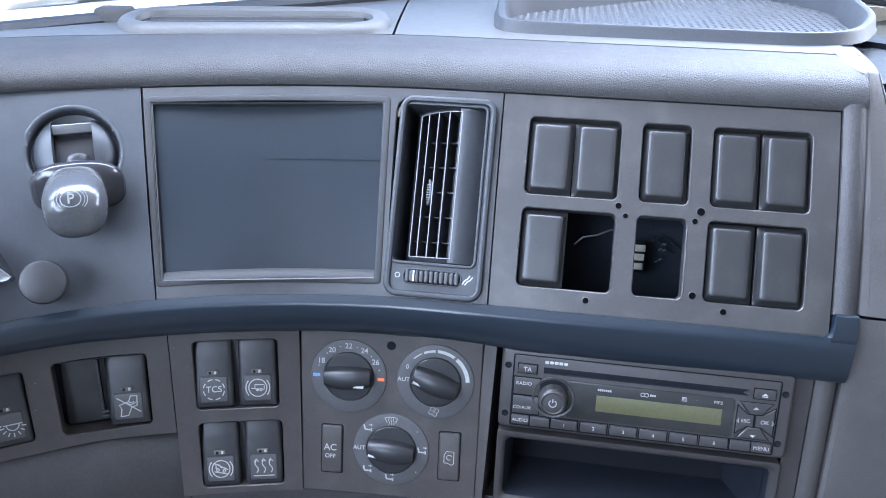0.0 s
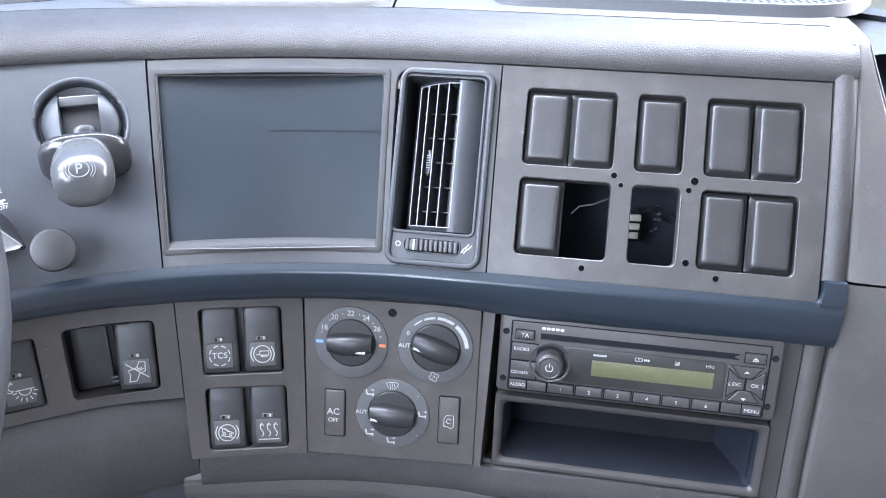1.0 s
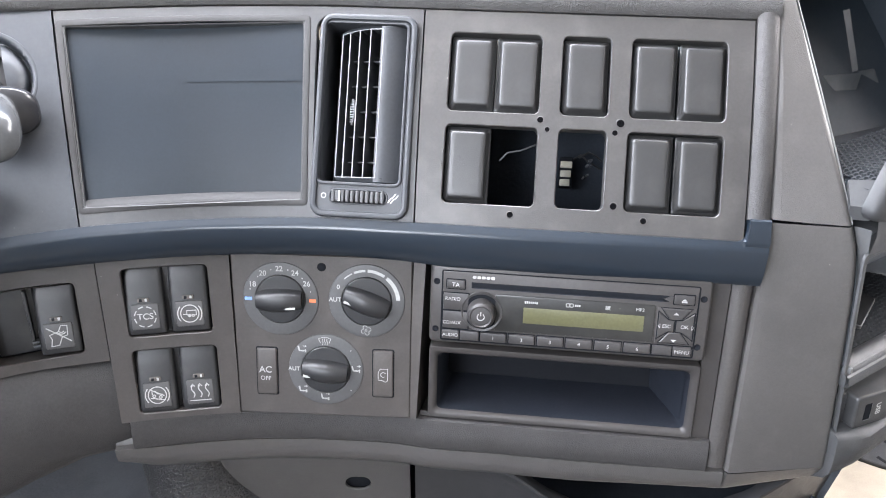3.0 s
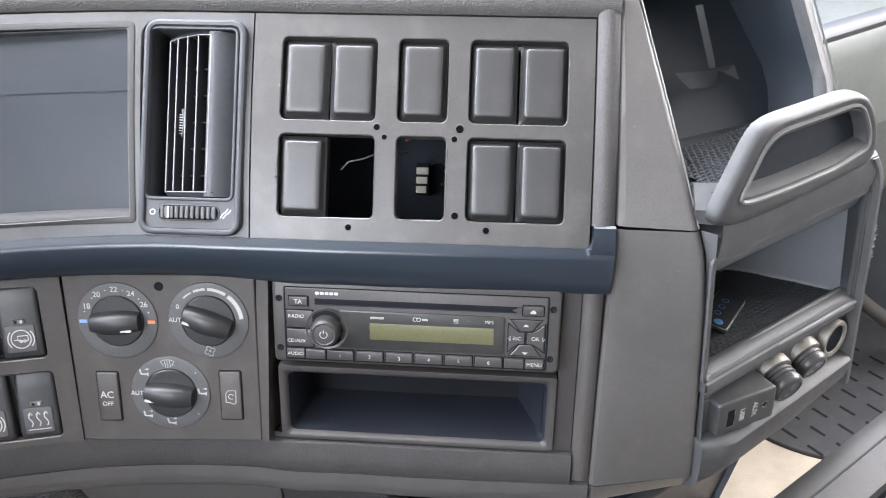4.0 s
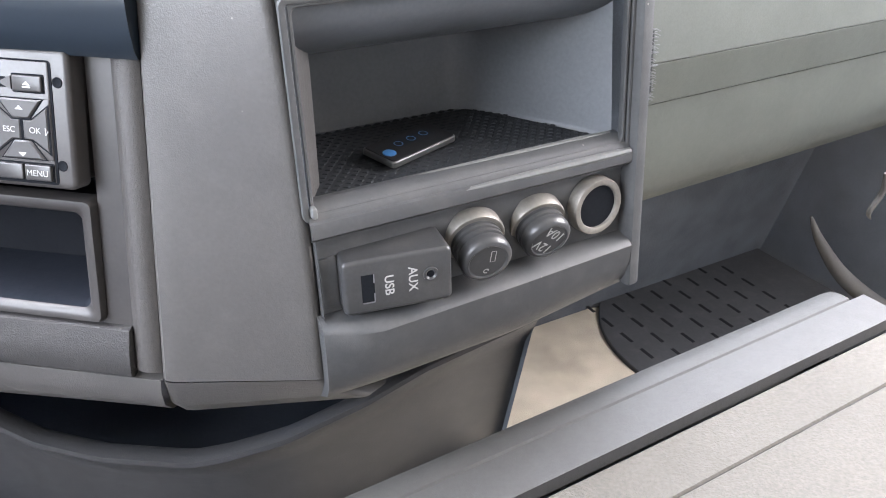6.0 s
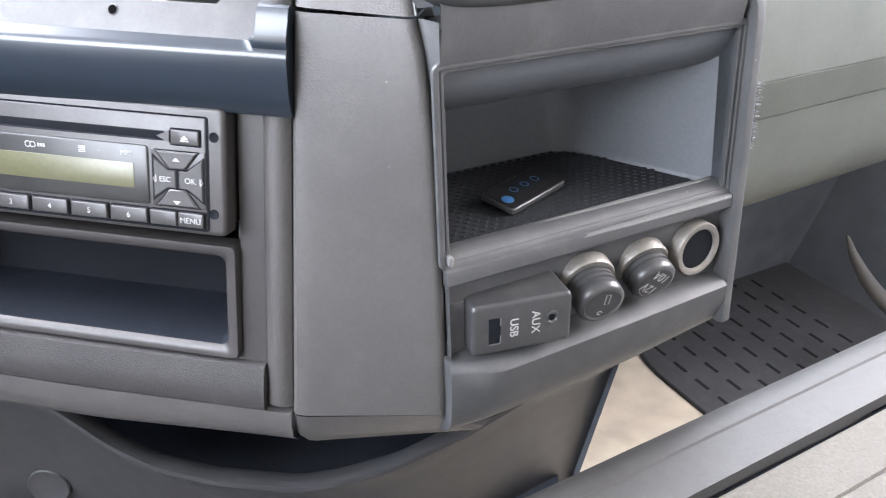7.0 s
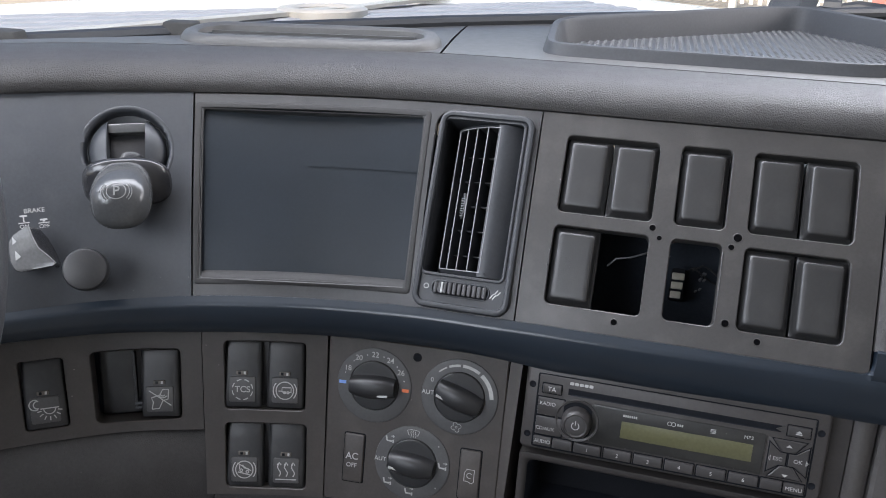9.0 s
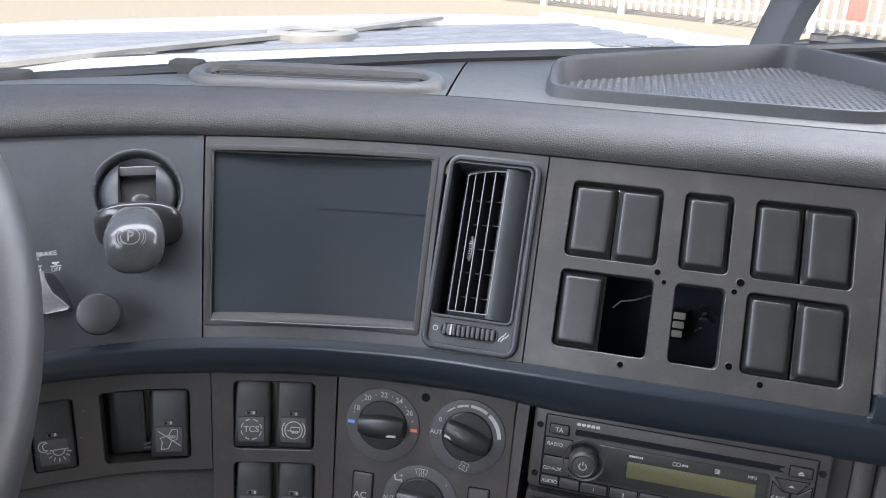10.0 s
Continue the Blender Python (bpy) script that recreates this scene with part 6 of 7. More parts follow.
# grab handle: thick bent loop with an inset panel
LOOP = [(-0.0130, 0.1190), (0.0010, 0.1385), (0.0165, 0.1585), (0.0235, 0.1640), (0.036, 0.1668), (0.070, 0.1666), (0.114, 0.1664), (0.130, 0.1630), (0.1430, 0.1530), (0.1515, 0.139), (0.1570, 0.118), (0.150, 0.110), (0.07, 0.106), (0.020, 0.106), (-0.004, 0.108), (-0.0125, 0.1130)][::-1]
HOLE = [(0.0030, 0.1225), (0.0268, 0.1555), (0.040, 0.1600), (0.080, 0.1598), (0.118, 0.1598), (0.130, 0.1558), (0.1430, 0.137), (0.1452, 0.1225), (0.105, 0.1168), (0.05, 0.1168), (0.015, 0.1185)][::-1]


def resample(pts, n):
    pts = [Vector(p) for p in pts]
    seg = [(pts[i], pts[(i + 1) % len(pts)]) for i in range(len(pts))]
    total = sum((b - a).length for a, b in seg)
    out = []
    for k in range(n):
        q = total * k / n
        for a, b in seg:
            l_ = (b - a).length
            if q <= l_:
                out.append(a.lerp(b, q / l_))
                break
            q -= l_
    return out


outer_ = resample(rounded(LOOP, 0.012), 120)
hole_pts = rounded(HOLE, 0.009)
centre = Vector((0.078, 0.139))
hp = resample(hole_pts, 120)
# match the inner loop to the outer one by direction from the middle
inner_ = [min(hp, key=lambda q: abs(((q - centre).angle_signed(o - centre, 0)))) for o in outer_]
bm = B()
last = None
for k, (t, d) in enumerate(((0.0, -0.0045), (0.0, 0.0010), (0.10, 0.0042), (0.28, 0.0060), (0.6, 0.0062), (1.0, 0.0054))):
    ring = [bm.verts.new(RT(*(o.lerp(i, t)), d)) for o, i in zip(outer_, inner_)]
    if last:
        bridge(bm, last, ring)
    last = ring
hd = part("grab_handle", bm, GRIP, unit, "thick grey moulded grab handle", sharp=50)
# foot of the handle, running back to the column's edge
bm = B()
foot = ((-0.0100, 0.1150, -0.0135), (-0.0050, 0.1285, -0.0205), (0.0060, 0.1315, -0.0046), (-0.0060, 0.1180, -0.0006))
upper_, lower_ = [bm.verts.new(RT(u, v, d)) for u, v, d in foot], [bm.verts.new(RT(u + 0.001, v - 0.010, d - 0.002)) for u, v, d in foot]
bridge(bm, lower_, upper_)
bm.faces.new(upper_)
part("handle_foot", bm, GRIP, unit, "sloping foot of the grab handle")


def toward(i, off, rise=0.0):
    """A point of the opening, moved towards its middle and lifted along its lower edge."""
    q = Vector(inset(hp, off)[i])
    return (q.x, q.y + rise * max(0.0, min(1.0, (0.130 - hp[i].y) / 0.010)))


def ring_part(name, rows, mat_, label=""):
    bm, last = B(), None
    for off, rise, d in rows:
        ring = [bm.verts.new(RT(*toward(i, off, rise), d)) for i in range(len(hp))]
        if last:
            bridge(bm, last, ring)
        last = ring
    return part(name, bm, mat_, hd, label)


ring_part("inner_bead", ((0.0, 0, 0.0048), (0.0004, 0, 0.0068), (0.0018, 0, 0.0070), (0.0024, 0, 0.0058)), UNITEDGE, "pale worn bead")
ring_part("bead_groove", ((0.0024, 0, 0.0058), (0.0030, 0, 0.0050), (0.0034, 0.0005, 0.0058), (0.0042, 0.0010, 0.0056)), UNIT)
ring_part("inner_ramp", ((0.0042, 0.0010, 0.0056), (0.0046, 0.0020, 0.0020), (0.0048, 0.0036, -0.0040)), UNIT)
# the panel takes the same shade colour as the compartment
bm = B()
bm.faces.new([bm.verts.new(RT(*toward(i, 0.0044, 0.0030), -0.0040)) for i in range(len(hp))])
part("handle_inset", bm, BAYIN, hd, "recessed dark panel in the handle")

# upper open compartment behind the handle
bay = thing("upper_compartment", pose(0.37, 0.5, 2.22), "deep dark open compartment above the grab handle", "storage unit")
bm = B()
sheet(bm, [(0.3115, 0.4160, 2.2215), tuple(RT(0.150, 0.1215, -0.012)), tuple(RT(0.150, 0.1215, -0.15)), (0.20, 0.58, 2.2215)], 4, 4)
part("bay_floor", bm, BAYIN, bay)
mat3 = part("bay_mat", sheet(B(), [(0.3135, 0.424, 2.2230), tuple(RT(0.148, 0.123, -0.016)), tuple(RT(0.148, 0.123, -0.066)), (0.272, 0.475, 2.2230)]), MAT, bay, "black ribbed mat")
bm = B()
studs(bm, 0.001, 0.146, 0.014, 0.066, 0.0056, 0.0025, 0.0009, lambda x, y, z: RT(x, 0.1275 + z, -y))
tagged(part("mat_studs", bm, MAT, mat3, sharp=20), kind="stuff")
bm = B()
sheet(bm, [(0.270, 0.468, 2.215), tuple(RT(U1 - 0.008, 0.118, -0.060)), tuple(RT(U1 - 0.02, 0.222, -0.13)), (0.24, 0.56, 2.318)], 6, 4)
part("bay_back", bm, BAYIN, bay, "smooth compartment back, darkened for the shade inside")
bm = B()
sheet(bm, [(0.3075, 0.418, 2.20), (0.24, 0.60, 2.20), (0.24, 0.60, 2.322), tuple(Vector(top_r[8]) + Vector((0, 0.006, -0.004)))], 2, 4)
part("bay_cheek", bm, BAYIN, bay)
bm = B()
a0, a1 = RT(0.163, 0.112, -0.024), RT(0.1525, 0.226, -0.072)


def post_at(t):
    """The post's line, its foot bent in behind the grab handle."""
    return a0.lerp(a1, t) - LAT * (0.030 * max(0.0, 1 - t / 0.34) ** 1.3)


sweep(bm, lambda t: [post_at(t) + LAT * x + RN * d for x, d in ((-0.006, -0.006), (-0.0055, 0.0), (-0.003, 0.003), (0.004, 0.003), (0.009, 0.0), (0.011, -0.006), (0.011, -0.11))], span(0, 1, 8))
part("bay_post", bm, UNIT, bay)
# inner side of the post, darkened for the shade inside
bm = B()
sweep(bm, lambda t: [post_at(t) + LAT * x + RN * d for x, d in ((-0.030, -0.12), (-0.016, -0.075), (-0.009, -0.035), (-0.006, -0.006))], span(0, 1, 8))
part("post_inner_shade", bm, BAYIN, bay)
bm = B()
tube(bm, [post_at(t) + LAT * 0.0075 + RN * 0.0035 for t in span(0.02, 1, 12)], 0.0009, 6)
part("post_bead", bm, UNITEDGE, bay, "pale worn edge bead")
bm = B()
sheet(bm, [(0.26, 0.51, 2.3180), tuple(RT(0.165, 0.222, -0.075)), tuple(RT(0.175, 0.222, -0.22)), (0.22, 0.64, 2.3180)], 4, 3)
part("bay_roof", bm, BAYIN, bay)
slip = thing("torn_label", pose(0.36, 0.52, 2.245), "torn translucent label scrap stuck in the compartment", "label")
for corners in (((0.0430, 0.1700), (0.0540, 0.1585), (0.0870, 0.1525), (0.0830, 0.1662)), ((0.0835, 0.1662), (0.1075, 0.1545), (0.1060, 0.1640), (0.0960, 0.1672))):
    part("scrap", sheet(B(), [RT(u, v, -0.0795 + 0.004 * (k % 2)) for k, (u, v) in enumerate(corners)], 3, 3), PAPER, slip)
part("tape", sheet(B(), [RT(0.0790, 0.1665, -0.080), RT(0.0860, 0.1665, -0.080), RT(0.0775, 0.2080, -0.088), RT(0.0700, 0.2080, -0.088)]), PAPER, slip, "pale upright tape strip")

fringe = thing("frayed_fringe", pose(*RT(U1 - 0.002, 0.04, -0.004)), "frayed dark fabric fringe along the unit's edge", "fringe")
rnd = random.Random(4)
bm = B()
for k in range(60):
    v = 0.020 + 0.035 * k / 59
    p = RT(U1 - 0.0046, v, 0.0032 - 0.003 * rnd.random())
    way = LAT * (0.0034 + 0.0028 * rnd.random()) + Vector((0, 0, rnd.uniform(-0.0015, 0.0015)))
    tube(bm, [p, p + way * 0.6, p + way + Vector((0, 0, -0.0006))], 0.00028, 4)
tagged(part("fringe_threads", bm, EDGE, fringe), kind="stuff")
part("fringe_band", box(B(), U1 - 0.0050, U1 - 0.0014, 0.023, 0.054, -0.0005, 0.0016, RT), RUBBER, fringe, "dark woven band")

# ---- remote control card on the shelf ----
cardm = Matrix.Translation(Vector((0.366, 0.4585, 2.0965))) @ Matrix.Rotation(math.atan2(0.039, 0.031) , 4, "Z") @ Matrix.Rotation(radians(5), 4, "X")
card = thing("remote_control", cardm, "small black card remote with silver edge and blue key", "remote control")
part("card_body", pad(B(), 0, 0.0105, 0.046, 0.021, 0.002, 0.0, 0.0030, 0.0008, under=True), CARDEDGE, card, local=True)
fc = part("card_face", pad(B(), 0, 0.0105, 0.0445, 0.0195, 0.0018, 0.0026, 0.0033, 0.0003), CARDFACE, card, local=True)
part("blue_key", lathe(B(), [(0.0034, 0.0031), (0.0032, 0.0037), (0.0024, 0.0039), (0, 0.0039)], cx=-0.0175, cy=0.008, seg=20), CARDBLUE, fc, "round blue key", local=True)
for k in range(3):
    bm = B()
    strokes(bm, [arc(-0.007 + 0.009 * k, 0.012, 0.0022, 0, 360, 14)], 0.0005, 0.0035)
    part("ring_mark", bm, CARDBLUE, fc, local=True)

# ---- socket row ----


def on_rt(u, v, d):
    m = Matrix((LAT, (Vector((0, 0, 1)) - RN * 0.115).normalized(), RN)).transposed().to_4x4()
    m.translation = RT(u, v, d)
    return m


part("socket_backing", sheet(B(), [RT(-0.004, -0.0580, -0.0042), RT(0.176, -0.0580, -0.0042), RT(0.176, -0.0125, -0.0042), RT(-0.004, -0.0125, -0.0042)]), UNIT, unit)
usb = thing("usb_aux_socket", on_rt(0.0310, -0.0352, -0.0048) @ Matrix.Rotation(radians(-13), 4, "Y"), "dark grey box-shaped audio and charging socket", "socket")
bm = B()
pad(bm, 0, 0, 0.0500, 0.0270, 0.003, -0.012, 0.0170, 0.0022)
part("housing", bm, CAP, usb, local=True)
part("mount_bracket", box(B(), -0.0330, -0.025, -0.0125, 0.0125, -0.006, 0.008, bev=0.001), UNIT, usb, local=True)
part("port_well", box(B(), -0.0168, -0.0110, -0.0072, 0.0062, 0.0165, 0.0173), DARK, usb, local=True)
bm = B()
strokes(bm, [[(-0.0166, -0.0075), (-0.0112, -0.0075)], [(-0.0112, 0.0064), (-0.0112, 0.0022)], [(-0.0112, -0.0030), (-0.0112, -0.0075)]], 0.0006, 0.0176)
part("port_contacts", bm, EDGE, usb, local=True)
letters("port_letters", "USB", 0.0058, pose(-0.0045, -0.0005, 0.0172, 0, 0, -90), usb, local=True, weight=0.00007)
letters("port_letters", "AUX", 0.0058, pose(0.0064, 0.0005, 0.0172, 0, 0, -90), usb, local=True, weight=0.00007)
part("jack_ring", lathe(B(), [(0.0036, 0.0168), (0.0034, 0.0178), (0.0026, 0.0180), (0.0018, 0.0172), (0.0018, 0.016)], cx=0.0147, cy=0.0015, seg=20), CAP, usb, local=True)
part("jack_hole", lathe(B(), [(0.0019, 0.0171), (0, 0.0171)], cx=0.0147, cy=0.0015, seg=16), DARK, usb, local=True)


def socket(u, v, d, name, label, cap_h, lid_r=0.0126, turned=0.0, droop=0.0):
    t = thing(name, on_rt(u, v, d) @ Matrix.Rotation(radians(droop), 4, "X") @ Matrix.Rotation(radians(turned), 4, "Y"), label, "socket", "power sockets")
    part("collar", lathe(B(), [(0.0154, -0.004), (0.0154, 0.0020), (0.0148, 0.0031), (0.0128, 0.0034), (0.0117, 0.0028), (0.0113, 0.0010)], seg=36), METAL, t, "worn metal collar", local=True)
    if cap_h:
        prof = [(0.0125, 0.0)]
        z = 0.002
        while z < cap_h - 0.008:
            prof += [(0.0129, z), (0.0129, z + 0.0016), (0.0118, z + 0.0022), (0.0118, z + 0.0028)]
            z += 0.0032
        prof += [(lid_r, z), (lid_r + 0.0003, z + 0.002), (lid_r, cap_h - 0.0018), (lid_r - 0.0012, cap_h - 0.0004), (lid_r - 0.0026, cap_h), (lid_r - 0.0034, cap_h - 0.0007), (0, cap_h - 0.0007)]
        c = part("cap", lathe(B(), prof, seg=40), CAP, t, "ribbed black cap", local=True)
        return t, c, cap_h
    part("bore", lathe(B(), [(0.0120, 0.0016), (0, 0.0014)], seg=36), DARK, t, local=True)
    return t, None, 0


_, c1, h1 = socket(0.0753, -0.0316, -0.003, "cigarette_lighter", "black cigarette lighter with ribbed knob in worn socket", 0.0185, turned=-8, droop=15)
bm = B()
strokes(bm, [[(0.0010, 0.0062), (0.0010, -0.0002), (0.0034, -0.0002), (0.0034, 0.0062), (0.0010, 0.0062)]], 0.0005, h1 - 0.0004)
strokes(bm, [arc(-0.0002, -0.0058, 0.0012, 0, 300, 10)], 0.0007, h1 - 0.0004)
part("cap_mark", bm, PRINT, c1, local=True)
_, c2, h2 = socket(0.1125, -0.0330, -0.0045, "power_socket", "capped twelve volt power socket with worn collar", 0.0145, turned=-4, droop=20)
letters("cap_letters", "12V", 0.0078, pose(-0.0028, -0.0036, h2 - 0.0004, 0, 0, 143), c2, local=True, weight=0.00006)
letters("cap_letters", "10A", 0.0078, pose(0.0026, 0.0038, h2 - 0.0004, 0, 0, 143), c2, local=True, weight=0.00006)
socket(0.1475, -0.0312, -0.001, "power_socket", "open power socket with bare worn metal collar", 0)

# ---- lower console under the dashboard ----
lowc = thing("lower_console_panel", pose(-0.03, 0.45, 1.8), "grey lower console panel with an oval hole", "console panel")
CY = 0.452
hx_, hz_ = -0.0205, 1.9285


def lowm(x, z, d):
    return Vector((x, CY + 0.004 + 0.10 * (1.99 - z) - d + 0.05 * max(0, -0.02 - x), z))


bm = panel(B(), lowm, -0.1700, 0.0230, 1.75, 1.998, thick=0.03, holes=[(hx_ - 0.0112, hx_ + 0.0112, hz_ - 0.0082, hz_ + 0.0082, 0.0082, 0.0022)])
part("panel_sheet", bm, COLUMN, lowc, sharp=0)
# dark sheets added behind the gap and the hole to paint their shade
part("gap_shade", sheet(B(), [lowm(0.010, 1.75, -0.028), lowm(0.050, 1.75, -0.028), lowm(0.050, 1.998, -0.028), lowm(0.010, 1.998, -0.028)]), DARK, lowc)
part("hole_shade", sheet(B(), [lowm(-0.045, 1.905, -0.004), lowm(0.004, 1.905, -0.004), lowm(0.004, 1.955, -0.004), lowm(-0.045, 1.955, -0.004)]), DARK, lowc)

# gear tunnel cover with coarse hide
tun = thing("tunnel_cover", pose(-0.1, 0.4, 1.5), "rounded tunnel cover in coarse dark hide", "tunnel cover")
bm = B()
last = None
TZ = (1.70, 1.82, 1.864, 1.8715, 1.885, 1.8985, 1.912, 1.9265, 1.940, 1.954, 1.995)
TR = (0.06, 0.03, -0.022, -0.040, -0.074, -0.098, -0.111, -0.121, -0.128, -0.132, -0.138)
for k in range(25):
    z = 1.995 - 0.295 * k / 24
    xr, xl = float(np.interp(z, TZ, TR)) + 0.006, -0.2035
    ring = []
    for i in range(21):
        a = math.pi * i / 20
        w = (xr - xl) / 2
        ring.append(bm.verts.new(Vector(((xl + xr) / 2 + w * math.cos(a), 0.500 - (0.048 + 0.30 * (w - 0.03)) * math.sin(a) ** 0.7, z))))
    if last:
        bridge(bm, last, ring, closed=False)
    last = ring
part("cover", bm, TUNNEL, tun)

# open bin below the radio, its rim dipping in the middle
binu = thing("under_dash_bin", pose(0.2, 0.43, 1.8), "dark grey under-dash bin with a dipped front rim", "storage bin")
BP = ((0.0275, 0.4310), (0.08, 0.4280), (0.125, 0.4225), (0.17, 0.4190), (0.215, 0.4160), (0.26, 0.4140), (0.295, 0.4180), (0.335, 0.4330), (0.375, 0.4560), (0.432, 0.4900))
BZ = ((0.0275, 1.9870), (0.073, 1.9860), (0.090, 1.9830), (0.108, 1.9715), (0.132, 1.9520), (0.155, 1.9390), (0.190, 1.9320), (0.240, 1.9320), (0.282, 1.9450), (0.325, 1.9600), (0.368, 1.9740), (0.432, 1.9840))


def bin_at(x):
    y = float(np.interp(x, *zip(*BP)))
    z = float(np.interp(x, *zip(*BZ)))
    return y, z


def bin_ring(x):
    y, z = bin_at(x)
    k = 0.12 * max(0.0, min(1.0, (x - 0.33) / 0.10))
    return [p - Vector((k * (z - p.z), 0, 0)) for p in bin_rows(x, y, z)]


def bin_rows(x, y, z):
    return [Vector((x, y + 0.03, z - 0.16)), Vector((x, y + 0.016, z - 0.030)), Vector((x, y + 0.004, z - 0.0085)), Vector((x, y - 0.0005, z - 0.0045)), Vector((x, y - 0.0002, z - 0.0012)), Vector((x, y + 0.003, z)), Vector((x, y + 0.009, z - 0.0002)), Vector((x, y + 0.012, z - 0.002)), Vector((x, y + 0.034, z - 0.10))]


bm = B()
sweep(bm, bin_ring, span(0.0275, 0.432, 64))
bm.faces.new([bm.verts.new(p) for p in bin_ring(0.0275)])
bm.faces.new([bm.verts.new(p) for p in bin_ring(0.432)])
part("bin_front", bm, BIN, binu)
bm = B()
sweep(bm, lambda x: [Vector((x, bin_at(x)[0] + 0.012, 1.86)), Vector((x, 0.56, 1.86)), Vector((x, 0.57, 2.0))], span(0.03, 0.40, 8))
part("bin_inside", bm, INNER, binu)
bm = B()
sheet(bm, [(0.412, bin_at(0.432)[0] + 0.02, 1.83), (0.33, 0.64, 1.83), (0.40, 0.64, 1.985), (0.431, bin_at(0.432)[0] + 0.006, 1.982)])
part("bin_end", bm, FOOT, binu)
capm = Matrix.Translation((0.0705, 0.4495, 1.8860)) @ Matrix.Rotation(radians(84), 4, "X")
part("round_cap", lathe(B(), [(0.0135, -0.004), (0.0135, 0.0005), (0.0126, 0.0014), (0.0116, 0.0008), (0.0, 0.0012)], lambda x, y, z: capm @ Vector((x, y, z)), seg=32), BIN, binu, "round grey screw cover")

# ---- passenger side: dash panel, footwell, floor ----
pdash = thing("passenger_dash", pose(0.7, 0.76, 1.9), "grey-green grained passenger dash panel with two seams", "dashboard")
PB = Vector((0.5, 0.62, 0))


def pd_at(a, rows):
    base = PB + LAT * a + FWD * (0.078 * a) - Vector((0, 0, 0.0285 * a))
    return [base + FWD * o + Vector((0, 0, z)) for o, z in rows]


PDASH = (
    ("top_pad", PASS, "", [(0.52, 2.215), (0.30, 2.190), (0.190, 2.183), (0.176, 2.180)]),
    # black strip painted for the shade along the front of the top pad
    ("edge_roll", RUBBER, "dark edge roll standing for the shade along it", [(0.178, 2.181), (0.166, 2.1825), (0.159, 2.1785), (0.156, 2.172), (0.158, 2.1665), (0.166, 2.164)]),
    ("upper_pad", PASS, "", [(0.168, 2.166), (0.1560, 2.1655), (0.1520, 2.160), (0.1470, 2.140), (0.1400, 2.090), (0.1345, 2.0352), (0.1350, 2.0345), (0.1400, 2.0342)]),
    ("seam_band", PASS, "", [(0.1400, 2.0338), (0.1366, 2.0337), (0.1358, 2.0328), (0.1440, 1.9908), (0.1450, 1.9900), (0.1520, 1.9898)]),
    ("lower_pad", PASS, "", [(0.1520, 1.9893), (0.1478, 1.9892), (0.1468, 1.9880), (0.148, 1.950), (0.151, 1.915), (0.157, 1.888), (0.170, 1.867), (0.195, 1.852), (0.26, 1.842), (0.42, 1.838)]),
)
for nm, mt, lab, rows in PDASH:
    bm = B()
    sweep(bm, lambda a, rows=rows: pd_at(a, rows), span(-0.22, 0.92, 18))
    part(nm, bm, mt, pdash, lab)

FLOOR = 1.40
bm = B()
box(bm, -0.74, 1.70, -1.65, 0.95, FLOOR - 0.05, FLOOR, lambda x, y, z: cab(x, y, z))
tagged(part("floor", bm, CARPET), "beige carpet over the cab floor", "floor", kind="structure")
bm = B()
sheet(bm, [cab(-0.74, 0.84, FLOOR - 0.02), cab(1.70, 0.84, FLOOR - 0.02), cab(1.70, 0.66, 2.10), cab(-0.74, 0.66, 2.10)], 8, 4)
tagged(part("wall_front", bm, FOOT), "dark lined bulkhead in the footwell", "wall", kind="structure")
fm = thing("floor_mat", pose(0, 0, 0), "dark rubber floor mat with short slots", "floor mat")
FM = lambda x, y, z: cab(x, y, FLOOR + z)
MATX, MATR = 1.193, 0.235
matline = [(1.69, 0.835), (MATX + 0.055, 0.835)] + [(MATX + MATR - MATR * math.cos(a), 0.660 + MATR * math.sin(a)) for a in span(0.80, 0.0, 10)]
matline += [(MATX + MATR - MATR * math.cos(a), 0.530 - MATR * math.sin(a)) for a in span(0.0, math.pi / 2, 12)] + [(1.69, 0.295)]
part("mat_sheet", prism(B(), matline, 0.0, 0.008, FM, bev=0.0015), FLOORMAT, fm)
for i in range(13):
    for j in range(8):
        x0_, y0_ = 1.235 + 0.047 * j, 0.24 + 0.052 * i + (0.026 if j % 2 else 0)
        if x0_ < 1.64 and 0.36 < y0_ < 0.83:
            part("mat_slot", box(B(), x0_, x0_ + 0.006, y0_, y0_ + 0.030, 0.0075, 0.0086, FM), SLOT, fm)
dm = thing("floor_mat", pose(0, 0, 0), "black rubber mat on the driver side floor", "floor mat")
part("mat_sheet", pad(B(), -0.12, 0.20, 1.1, 1.3, 0.08, 0.0, 0.008, 0.003, FM, n=6), FLOORMAT, dm)


def eased(pts, n=6):
    """More points along a soft curve through the given ones."""
    out = []
    for i in range(len(pts) - 1):
        a, b, c, d = pts[max(0, i - 1)], pts[i], pts[i + 1], pts[min(len(pts) - 1, i + 2)]
        for k in range(n):
            t = k / n
            out.append(0.5 * (2 * b + (c - a) * t + (2 * a - 5 * b + 4 * c - d) * t * t + (3 * b - a - 3 * c + d) * t ** 3))
    return out + [pts[-1]]


